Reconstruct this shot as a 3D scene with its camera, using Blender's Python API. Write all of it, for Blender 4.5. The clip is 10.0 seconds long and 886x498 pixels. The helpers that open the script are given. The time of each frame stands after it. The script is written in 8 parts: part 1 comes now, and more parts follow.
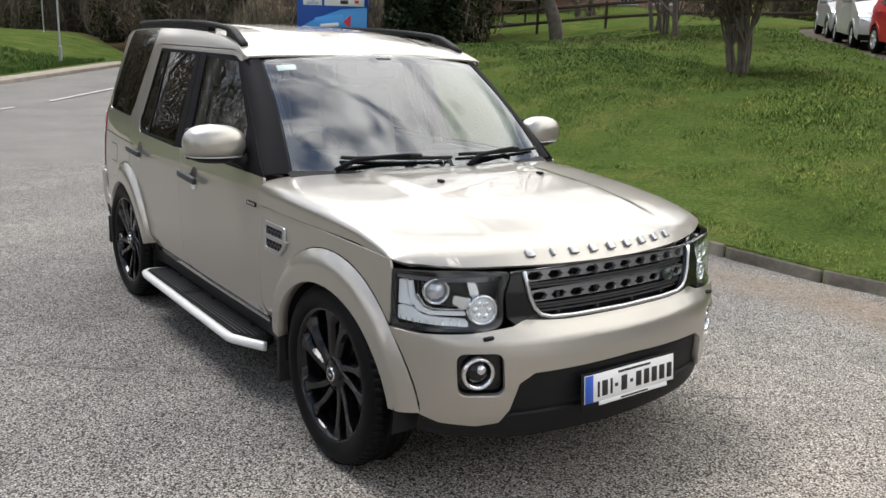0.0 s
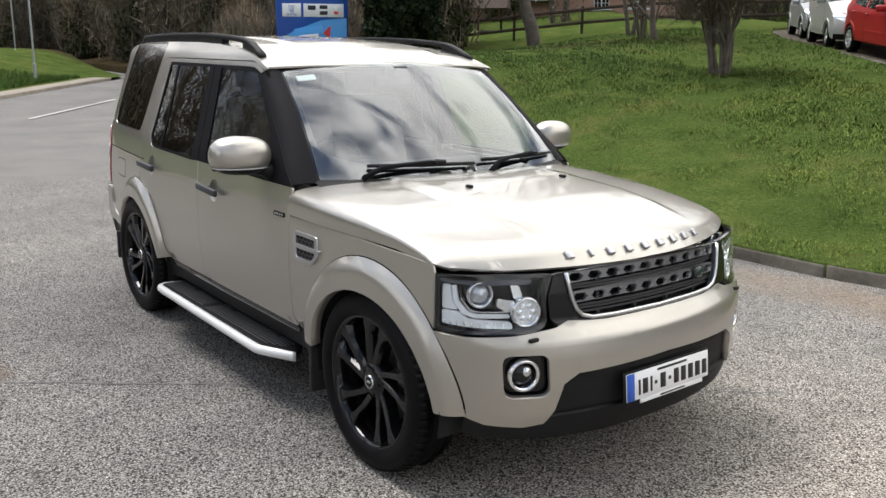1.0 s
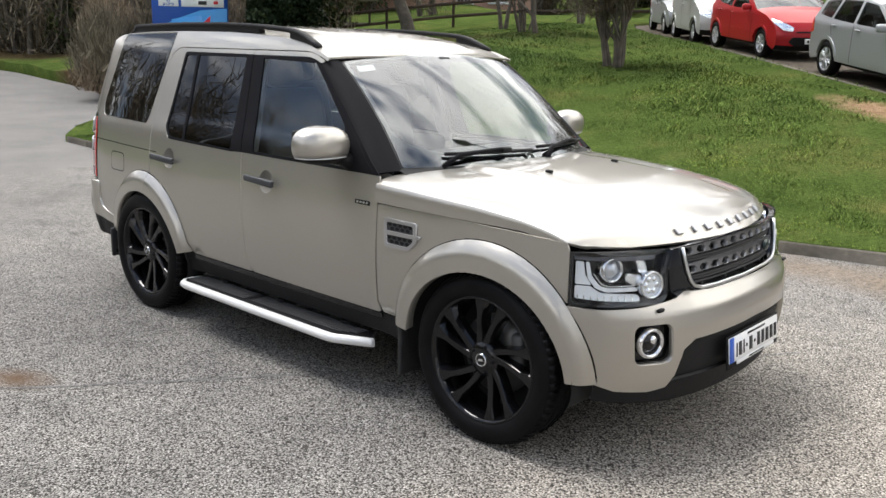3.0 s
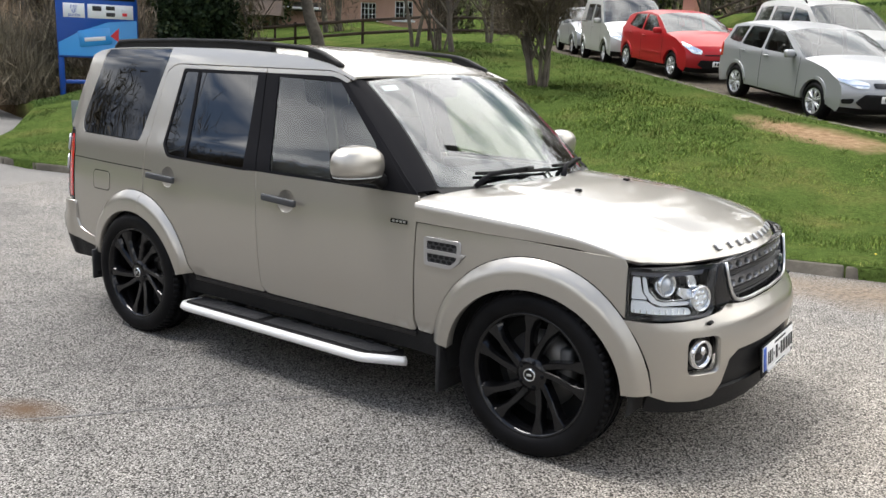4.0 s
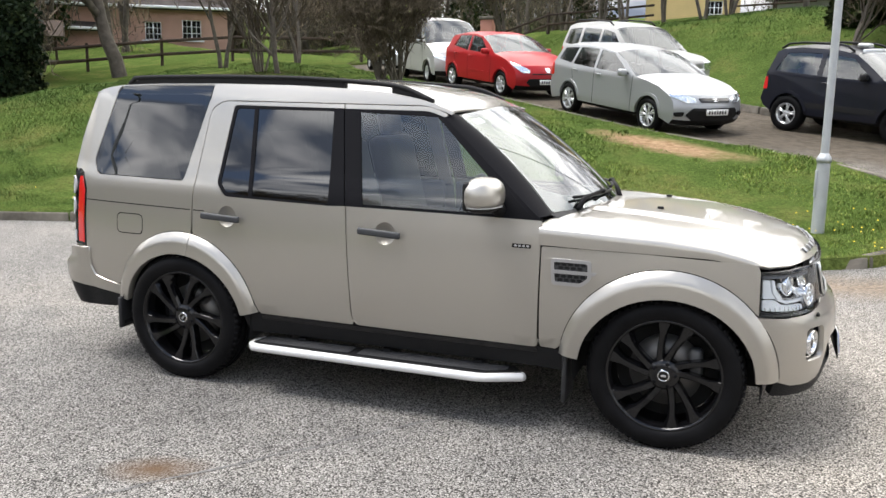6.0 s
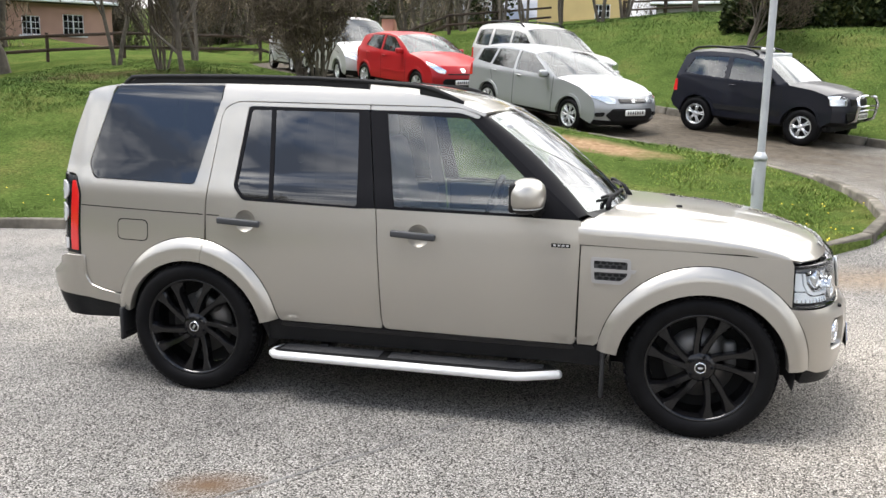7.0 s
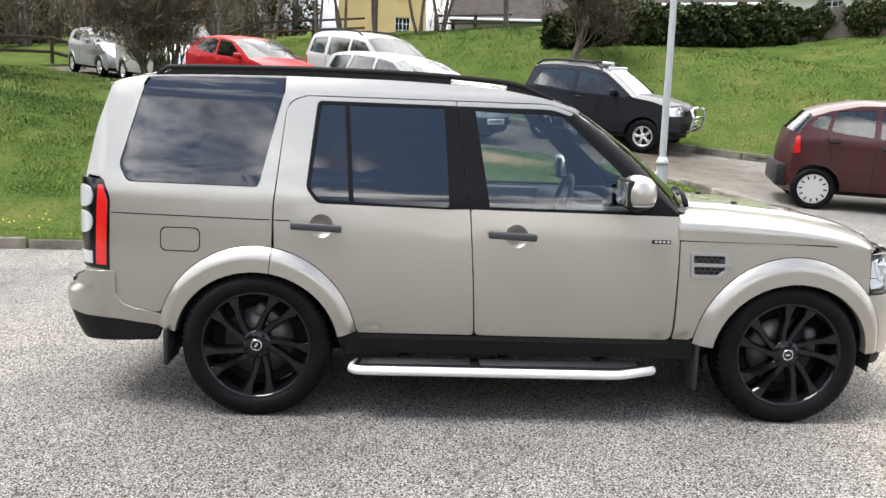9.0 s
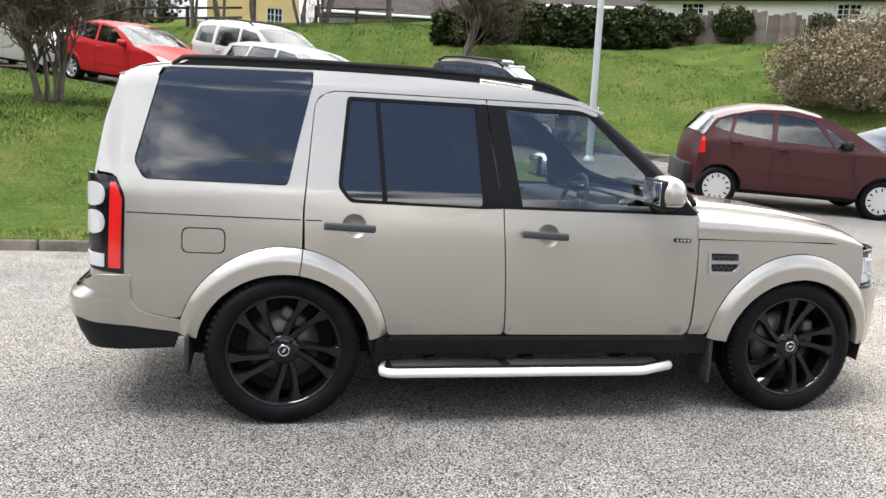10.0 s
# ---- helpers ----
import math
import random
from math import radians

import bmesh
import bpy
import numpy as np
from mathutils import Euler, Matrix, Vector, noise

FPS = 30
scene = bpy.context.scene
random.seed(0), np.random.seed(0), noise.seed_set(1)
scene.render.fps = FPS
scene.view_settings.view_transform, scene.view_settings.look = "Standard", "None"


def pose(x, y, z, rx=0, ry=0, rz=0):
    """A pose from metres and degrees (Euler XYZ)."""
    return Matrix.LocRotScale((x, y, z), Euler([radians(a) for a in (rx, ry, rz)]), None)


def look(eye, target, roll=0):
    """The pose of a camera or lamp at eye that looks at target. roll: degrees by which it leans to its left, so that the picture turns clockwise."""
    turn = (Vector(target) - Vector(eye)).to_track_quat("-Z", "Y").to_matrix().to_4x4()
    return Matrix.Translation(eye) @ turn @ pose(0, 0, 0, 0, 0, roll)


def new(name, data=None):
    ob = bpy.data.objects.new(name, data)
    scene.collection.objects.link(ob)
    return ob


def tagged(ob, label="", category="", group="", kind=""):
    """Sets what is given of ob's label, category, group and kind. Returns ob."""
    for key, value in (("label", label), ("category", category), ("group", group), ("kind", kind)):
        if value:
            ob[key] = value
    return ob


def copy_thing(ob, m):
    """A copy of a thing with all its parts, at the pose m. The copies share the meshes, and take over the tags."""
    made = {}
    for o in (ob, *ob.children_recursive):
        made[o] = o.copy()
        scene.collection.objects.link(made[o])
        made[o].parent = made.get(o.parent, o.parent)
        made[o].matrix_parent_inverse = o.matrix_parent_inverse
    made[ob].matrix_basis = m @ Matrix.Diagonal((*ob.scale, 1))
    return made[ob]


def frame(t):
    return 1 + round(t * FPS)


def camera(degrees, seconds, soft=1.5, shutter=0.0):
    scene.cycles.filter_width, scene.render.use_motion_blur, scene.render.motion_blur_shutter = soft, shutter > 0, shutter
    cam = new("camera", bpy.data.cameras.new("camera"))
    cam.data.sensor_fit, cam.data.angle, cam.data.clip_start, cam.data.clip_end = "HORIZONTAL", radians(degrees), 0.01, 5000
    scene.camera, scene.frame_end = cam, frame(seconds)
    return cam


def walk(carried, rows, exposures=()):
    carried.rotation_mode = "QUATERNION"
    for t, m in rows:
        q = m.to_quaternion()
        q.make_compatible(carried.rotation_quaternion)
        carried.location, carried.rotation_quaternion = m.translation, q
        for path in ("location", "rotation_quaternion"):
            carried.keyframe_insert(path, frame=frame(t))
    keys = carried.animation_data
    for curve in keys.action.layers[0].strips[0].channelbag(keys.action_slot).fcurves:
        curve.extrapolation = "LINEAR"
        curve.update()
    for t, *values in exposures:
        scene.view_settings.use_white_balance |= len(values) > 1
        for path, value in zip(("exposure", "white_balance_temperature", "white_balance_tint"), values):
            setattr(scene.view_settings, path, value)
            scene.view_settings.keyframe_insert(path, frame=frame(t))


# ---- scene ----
cam = camera(54.8, 10.0)
PATH = [
    (0, (3.006, -2.541, 1.756), (1.435, -1.393, 1.293), 2.0),
    (0.5, (2.962, -2.609, 1.749), (1.397, -1.451, 1.292), 1.5),
    (1, (2.885, -2.752, 1.743), (1.342, -1.56, 1.3), 0.7),
    (1.5, (2.792, -2.903, 1.722), (1.274, -1.663, 1.324), 0.8),
    (2, (2.617, -3.079, 1.696), (1.154, -1.766, 1.326), -0.1),
    (2.5, (2.441, -3.362, 1.698), (1.056, -1.982, 1.28), 0.3),
    (2.7, (2.377, -3.502, 1.715), (1.021, -2.1, 1.274), 0.6),
    (4, (1.769, -4.141, 1.724), (0.645, -2.539, 1.313), 1.9),
    (4.5, (1.448, -4.481, 1.756), (0.421, -2.811, 1.359), 1.8),
    (5, (1.091, -4.709, 1.764), (0.17, -2.971, 1.399), 1.5),
    (5.5, (0.731, -4.969, 1.771), (-0.078, -3.177, 1.409), 0.9),
    (6.8, (-0.266, -5.348, 1.777), (-0.722, -3.434, 1.42), 1.1),
    (7, (-0.419, -5.382, 1.775), (-0.835, -3.459, 1.416), 1.1),
    (7.5, (-0.784, -5.38, 1.74), (-1.102, -3.439, 1.374), 1.4),
    (8, (-1.18, -5.397, 1.71), (-1.385, -3.438, 1.364), 0.8),
    (8.5, (-1.638, -5.422, 1.677), (-1.689, -3.453, 1.333), 0.7),
    (9, (-2.114, -5.351, 1.648), (-2.022, -3.379, 1.329), 1.8),
    (9.5, (-2.584, -5.307, 1.643), (-2.337, -3.348, 1.326), 2.5),
    (10, (-3.001, -5.19, 1.631), (-2.587, -3.26, 1.313), 2.9),
]
walk(cam, [(t, look(eye, target, roll)) for t, eye, target, roll in PATH],
     [(0.0, 0.64), (2.5, 0.80), (5.0, 1.06), (7.5, 1.30), (10.0, 1.42)])

# ---- light ----
world = bpy.data.worlds.new("sky")
scene.world = world
world.use_nodes = True
wn = world.node_tree.nodes
wl = world.node_tree.links
wn.clear()
SUN_AZ, SUN_EL = 204.0, 67.0          # direction towards the sun, degrees from +x, and its height
sky = wn.new("ShaderNodeTexSky")
sky.sky_type = "NISHITA"
sky.sun_disc = False
sky.sun_elevation = radians(SUN_EL)
sky.sun_rotation = radians(90 - SUN_AZ)
tc = wn.new("ShaderNodeTexCoord")
mp = wn.new("ShaderNodeMapping")
mp.inputs["Scale"].default_value = (1.0, 1.0, 3.2)
cl = wn.new("ShaderNodeTexNoise")
cl.inputs["Scale"].default_value = 2.9
cl.inputs["Detail"].default_value = 7
cl.inputs["Roughness"].default_value = 0.55
cl.inputs["Distortion"].default_value = 0.5
ramp = wn.new("ShaderNodeValToRGB")
ramp.color_ramp.elements[0].position = 0.42
ramp.color_ramp.elements[0].color = (0, 0, 0, 1)
ramp.color_ramp.elements[1].position = 0.55
ramp.color_ramp.elements[1].color = (1, 1, 1, 1)
cl2 = wn.new("ShaderNodeTexNoise")
cl2.inputs["Scale"].default_value = 3.3
cl2.inputs["Detail"].default_value = 6
shade = wn.new("ShaderNodeValToRGB")
shade.color_ramp.elements[0].position = 0.41
shade.color_ramp.elements[0].color = (1.6, 1.85, 2.4, 1)
shade.color_ramp.elements[1].position = 0.63
shade.color_ramp.elements[1].color = (12.5, 12.2, 11.8, 1)
mix = wn.new("ShaderNodeMix")
mix.data_type = "RGBA"
bg = wn.new("ShaderNodeBackground")
bg.inputs["Strength"].default_value = 0.15
wo = wn.new("ShaderNodeOutputWorld")
wl.new(tc.outputs["Generated"], mp.inputs["Vector"])
wl.new(mp.outputs["Vector"], cl.inputs["Vector"])
wl.new(mp.outputs["Vector"], cl2.inputs["Vector"])
# the cloud lies thicker towards the horizon
up = wn.new("ShaderNodeSeparateXYZ")
wl.new(tc.outputs["Generated"], up.inputs["Vector"])
bank_n = wn.new("ShaderNodeMath")
bank_n.operation = "MULTIPLY_ADD"
bank_n.inputs[1].default_value = -0.34
wl.new(up.outputs["Z"], bank_n.inputs[0])
wl.new(cl.outputs["Fac"], bank_n.inputs[2])
lift = wn.new("ShaderNodeMath")
lift.operation = "ADD"
lift.inputs[1].default_value = 0.16
wl.new(bank_n.outputs["Value"], lift.inputs[0])
# and the sky clears on the near side of the lot
fair = wn.new("ShaderNodeMath")
fair.operation = "MULTIPLY_ADD"
fair.inputs[1].default_value = 0.12
wl.new(up.outputs["Y"], fair.inputs[0])
wl.new(lift.outputs["Value"], fair.inputs[2])
far_sky = wn.new("ShaderNodeMath")
far_sky.operation = "MAXIMUM"
wl.new(fair.outputs["Value"], far_sky.inputs[0])
wl.new(lift.outputs["Value"], far_sky.inputs[1])
veil = wn.new("ShaderNodeMix")
veil.data_type = "RGBA"
veil.inputs["Factor"].default_value = 0.62
veil.inputs["B"].default_value = (0.75, 1.0, 1.55, 1)
tone = wn.new("ShaderNodeMath")
tone.operation = "MULTIPLY_ADD"
high = wn.new("ShaderNodeMath")
high.operation = "MULTIPLY"
side_y = wn.new("ShaderNodeMath")
side_y.operation = "ADD"
side_y.inputs[1].default_value = 0.45
wl.new(up.outputs["Y"], side_y.inputs[0])
wl.new(side_y.outputs["Value"], high.inputs[0])
wl.new(up.outputs["Z"], high.inputs[1])
north = wn.new("ShaderNodeMath")
north.operation = "MAXIMUM"
north.inputs[1].default_value = 0.0
wl.new(high.outputs["Value"], north.inputs[0])
tone.inputs[1].default_value = 0.18
wl.new(north.outputs["Value"], tone.inputs[0])
wl.new(cl2.outputs["Fac"], tone.inputs[2])
wl.new(tone.outputs["Value"], shade.inputs["Fac"])
cover = wn.new("ShaderNodeMath")
cover.operation = "MULTIPLY_ADD"
cover.inputs[1].default_value = 0.24
wl.new(north.outputs["Value"], cover.inputs[0])
wl.new(far_sky.outputs["Value"], cover.inputs[2])
wl.new(cover.outputs["Value"], ramp.inputs["Fac"])
wl.new(ramp.outputs["Color"], mix.inputs["Factor"])
wl.new(sky.outputs["Color"], veil.inputs["A"])
wl.new(veil.outputs["Result"], mix.inputs["A"])
wl.new(shade.outputs["Color"], mix.inputs["B"])
# the cloud thins and glows round the sun
saz, sel = radians(SUN_AZ), radians(SUN_EL)
dot = wn.new("ShaderNodeVectorMath")
dot.operation = "DOT_PRODUCT"
dot.inputs[1].default_value = (math.cos(saz) * math.cos(sel), math.sin(saz) * math.cos(sel), math.sin(sel))
wl.new(tc.outputs["Generated"], dot.inputs[0])
glow = wn.new("ShaderNodeMapRange")
glow.interpolation_type = "SMOOTHERSTEP"
glow.inputs["From Min"].default_value = 0.45
glow.inputs["From Max"].default_value = 1.0
glow.inputs["To Min"].default_value = 1.0
glow.inputs["To Max"].default_value = 1.3
wl.new(dot.outputs["Value"], glow.inputs["Value"])
lit = wn.new("ShaderNodeVectorMath")
lit.operation = "SCALE"
wl.new(mix.outputs["Result"], lit.inputs[0])
# and is greyer low down
low_sky = wn.new("ShaderNodeMapRange")
low_sky.inputs["From Max"].default_value = 0.45
low_sky.inputs["To Min"].default_value = 0.40
wl.new(up.outputs["Z"], low_sky.inputs["Value"])
both_s = wn.new("ShaderNodeMath")
both_s.operation = "MULTIPLY"
wl.new(glow.outputs["Result"], both_s.inputs[0])
wl.new(low_sky.outputs["Result"], both_s.inputs[1])
wl.new(both_s.outputs["Value"], lit.inputs["Scale"])
wl.new(lit.outputs["Vector"], bg.inputs["Color"])
wl.new(bg.outputs["Background"], wo.inputs["Surface"])

sun_data = bpy.data.lights.new("sun", "SUN")
sun_data.energy = 2.0
sun_data.angle = radians(26)
sun_data.color = (1.0, 0.97, 0.94)
sun = new("sun", sun_data)
az, el = radians(SUN_AZ), radians(SUN_EL)
sun.matrix_world = look((math.cos(az) * math.cos(el) * 50, math.sin(az) * math.cos(el) * 50, math.sin(el) * 50), (0, 0, 0))

# ---- building helpers ----


def lerp(a, b, t):
    return a + (b - a) * t


def smooth(a, b, x):
    t = min(1.0, max(0.0, (x - a) / (b - a)))
    return t * t * (3 - 2 * t)


def table(x, pts):
    """Smooth value at x from a few (x, value) pairs."""
    if x <= pts[0][0]:
        return pts[0][1]
    for (x0, y0), (x1, y1) in zip(pts, pts[1:]):
        if x <= x1:
            return lerp(y0, y1, (x - x0) / (x1 - x0))
    return pts[-1][1]


def rounded(pts, r=0.03, n=5):
    """A closed outline with its corners rounded; a point may carry its own radius as third value."""
    out = []
    k = len(pts)
    for i in range(k):
        p = Vector(pts[i][:2])
        rr = pts[i][2] if len(pts[i]) > 2 else r
        a, b = Vector(pts[i - 1][:2]) - p, Vector(pts[(i + 1) % k][:2]) - p
        d = min(rr, a.length * 0.48, b.length * 0.48)
        if d < 1e-4:
            out.append(tuple(p))
            continue
        p0, p1 = p + a.normalized() * d, p + b.normalized() * d
        for j in range(n + 1):
            t = j / n
            q = p0 * (1 - t) ** 2 + p * 2 * t * (1 - t) + p1 * t * t
            out.append((q.x, q.y))
    return out


def fill(loops, su, sv):
    """A flat mesh of the outlines (the first the outside, the rest holes), cut by a net of lines."""
    bm = bmesh.new()
    edges = []
    for lp in loops:
        vs = [bm.verts.new((p[0], p[1], 0)) for p in lp]
        edges += [bm.edges.new((vs[i - 1], vs[i])) for i in range(len(vs))]
    bmesh.ops.triangle_fill(bm, use_beauty=True, use_dissolve=False, edges=edges, normal=(0, 0, 1))
    us = [p[0] for p in loops[0]]
    vs = [p[1] for p in loops[0]]
    for axis, lo, hi, st in ((0, min(us), max(us), su), (1, min(vs), max(vs), sv)):
        if st <= 0:
            continue
        n = int((hi - lo) / st)
        for i in range(1, n + 1):
            c = lo + (hi - lo) * i / (n + 1)
            co = (c, 0, 0) if axis == 0 else (0, c, 0)
            no = (1, 0, 0) if axis == 0 else (0, 1, 0)
            bmesh.ops.bisect_plane(bm, geom=bm.verts[:] + bm.edges[:] + bm.faces[:], dist=1e-6, plane_co=co, plane_no=no)
    return bm


def link(name, me, material, parent=None, label=""):
    ob = new(name, me)
    if material:
        me.materials.append(material)
    if parent:
        ob.parent = parent
    if label:
        ob["label"] = label
    return ob


def part(name, bm, material, parent=None, label="", flat=False):
    me = bpy.data.meshes.new(name)
    bm.to_mesh(me)
    bm.free()
    me.polygons.foreach_set("use_smooth", [not flat] * len(me.polygons))
    return link(name, me, material, parent, label)


def raw(name, verts, faces, material, parent=None, label="", flat=False):
    me = bpy.data.meshes.new(name)
    me.from_pydata(verts, [], faces)
    me.polygons.foreach_set("use_smooth", [not flat] * len(me.polygons))
    me.update()
    return link(name, me, material, parent, label)


def panel(name, loops, fmap, material, parent=None, label="", depth=0.012, su=0.07, sv=0.07, off=0.0, inside=None, weld=False):
    """A sheet over a curved surface: the outlines in (u, v) are laid on fmap, with a turned-in edge of the given depth.
    inside: a function that gives a point behind the sheet."""
    bm = fill(loops, su, sv)
    inside = inside or (lambda p: Vector((min(0.1, max(-3.2, p.x)), 0, min(1.2, max(0.6, p.z)))))
    e = 1e-3
    nrm = {}
    for v in bm.verts:
        a, b = v.co.x, v.co.y
        p = fmap(a, b)
        n = (fmap(a + e, b) - fmap(a - e, b)).cross(fmap(a, b + e) - fmap(a, b - e))
        if n.length < 1e-12:
            n = p - inside(p)
        n.normalize()
        if n.dot(p - inside(p)) < 0:
            n.negate()
        v.co = p + n * off
        nrm[v] = n
    for f in bm.faces:
        f.normal_update()
        if f.normal.dot(nrm[f.verts[0]]) < 0:
            f.normal_flip()
    border = [ed for ed in bm.edges if len(ed.link_faces) == 1]
    normals = [nrm[v] for v in bm.verts]
    if depth:
        twin, deep = {}, {}
        for ed in border:
            f = ed.link_faces[0]
            a, b = ed.verts
            for lo in f.loops:
                if lo.edge == ed:
                    a, b = lo.vert, lo.link_loop_next.vert
            quad = []
            for v in (b, a):
                if weld and v not in deep:
                    deep[v] = bm.verts.new(v.co - nrm[v] * depth)
                if not weld and v not in twin:
                    twin[v] = bm.verts.new(v.co)
                    normals.append(nrm[v])
                    deep[v] = bm.verts.new(v.co - nrm[v] * depth)
                    normals.append(nrm[v])
            bm.faces.new((b, a, deep[a], deep[b]) if weld else (twin[b], twin[a], deep[a], deep[b]))
        bm.normal_update()
    me = bpy.data.meshes.new(name)
    bm.to_mesh(me)
    count = len(me.vertices)
    bm.free()
    if weld:
        return link(name, me, material, parent, label)
    me.polygons.foreach_set("use_smooth", [True] * len(me.polygons))
    if depth:
        first = len(nrm)
        acc = [Vector((0, 0, 0)) for _ in range(count)]
        for pl in me.polygons:
            for i in pl.vertices:
                if i >= first:
                    acc[i] += pl.normal
        for i in range(first, count):
            normals[i] = (acc[i].normalized() + normals[i] * (0.7 if (i - first) % 2 == 0 else 0.0)).normalized()
    me.normals_split_custom_set_from_vertices([tuple(n) for n in normals])
    return link(name, me, material, parent, label)


def both(name, loops, fmap, material, parent=None, **kw):
    """The same panel on both sides of the car."""
    parents = parent if isinstance(parent, tuple) else (parent, parent)

    def other(u, v):
        p = fmap(u, v)
        return Vector((p.x, -p.y, p.z))
    return panel(name, loops, fmap, material, parents[0], **kw), panel(name, loops, other, material, parents[1], **kw)


def flip(verts):
    return [(v[0], -v[1], v[2]) for v in verts]


def raw2(name, verts, faces, material, parent=None, label="", flat=False):
    """A mesh on the near side and its mirror image on the far side."""
    parents = parent if isinstance(parent, tuple) else (parent, parent)
    return (raw(name, verts, faces, material, parents[0], label, flat),
            raw(name, flip(verts), [f[::-1] for f in faces], material, parents[1], label, flat))


def bm2(name, make, material, parent=None, label="", flat=False):
    """make(bm) fills a bmesh for the near side; the far side is its mirror image."""
    out = []
    parents = parent if isinstance(parent, tuple) else (parent, parent)
    for i in range(2):
        bm = bmesh.new()
        make(bm)
        if i:
            for v in bm.verts:
                v.co.y = -v.co.y
            bmesh.ops.reverse_faces(bm, faces=bm.faces[:])
        out.append(part(name, bm, material, parents[i], label, flat))
    return tuple(out)


def box(bm, c, s, m=None, bevel=0.0, seg=2):
    """A box with centre c and size s into bm, its edges rounded."""
    r = bmesh.ops.create_cube(bm, size=1)
    vs = r["verts"]
    for v in vs:
        v.co = Vector((v.co.x * s[0], v.co.y * s[1], v.co.z * s[2]))
    if bevel:
        es = list({e for v in vs for e in v.link_edges})
        r = bmesh.ops.bevel(bm, geom=es, offset=bevel, segments=seg, affect="EDGES", profile=0.5)
        vs = list({v for f in r["faces"] for v in f.verts} | {v for v in vs if v.is_valid})
    for v in vs:
        v.co = v.co + Vector(c)
        if m:
            v.co = m @ v.co
    return vs


def boxed(name, c, s, material, parent=None, label="", bevel=0.01, m=None, seg=2):
    bm = bmesh.new()
    box(bm, c, s, m, bevel, seg)
    return part(name, bm, material, parent, label)


def tube(path, radii, sides=8, cap=True):
    """Vertices and faces of a tube along a path; radii: one number or one a point."""
    if not hasattr(radii, "__len__"):
        radii = [radii] * len(path)
    verts, faces = [], []
    prev = None
    for i, p in enumerate(path):
        p = Vector(p)
        d = (Vector(path[min(i + 1, len(path) - 1)]) - Vector(path[max(i - 1, 0)])).normalized()
        ref = prev if prev is not None else (Vector((0, 0, 1)) if abs(d.z) < 0.9 else Vector((1, 0, 0)))
        a = (ref - d * ref.dot(d)).normalized()
        prev = a
        b = d.cross(a)
        for j in range(sides):
            t = 2 * math.pi * j / sides
            verts.append(p + (a * math.cos(t) + b * math.sin(t)) * radii[i])
    for i in range(len(path) - 1):
        for j in range(sides):
            k = (j + 1) % sides
            faces.append((i * sides + j, i * sides + k, (i + 1) * sides + k, (i + 1) * sides + j))
    if cap:
        faces.append(tuple(reversed(range(sides))))
        faces.append(tuple((len(path) - 1) * sides + j for j in range(sides)))
    return verts, faces


def tubed(name, path, radii, material, parent=None, label="", sides=8):
    v, f = tube(path, radii, sides)
    return raw(name, v, f, material, parent, label)


def spun(profile, n=32, axis="y"):
    """Vertices and faces of a profile of (radius, offset) turned about an axis."""
    verts, faces = [], []
    k = len(profile)
    for i in range(n):
        a = 2 * math.pi * i / n
        for r, o in profile:
            c, s = r * math.cos(a), r * math.sin(a)
            verts.append((c, o, s) if axis == "y" else (c, s, o) if axis == "z" else (o, c, s))
    for i in range(n):
        j = (i + 1) % n
        for q in range(k - 1):
            f = (i * k + q, i * k + q + 1, j * k + q + 1, j * k + q)
            faces.append(f if axis != "y" else f[::-1])
    return verts, faces


def empty(name, m=None):
    ob = new(name)
    ob.empty_display_size = 0.2
    if m is not None:
        ob.matrix_world = m
    return ob


# ---- materials ----


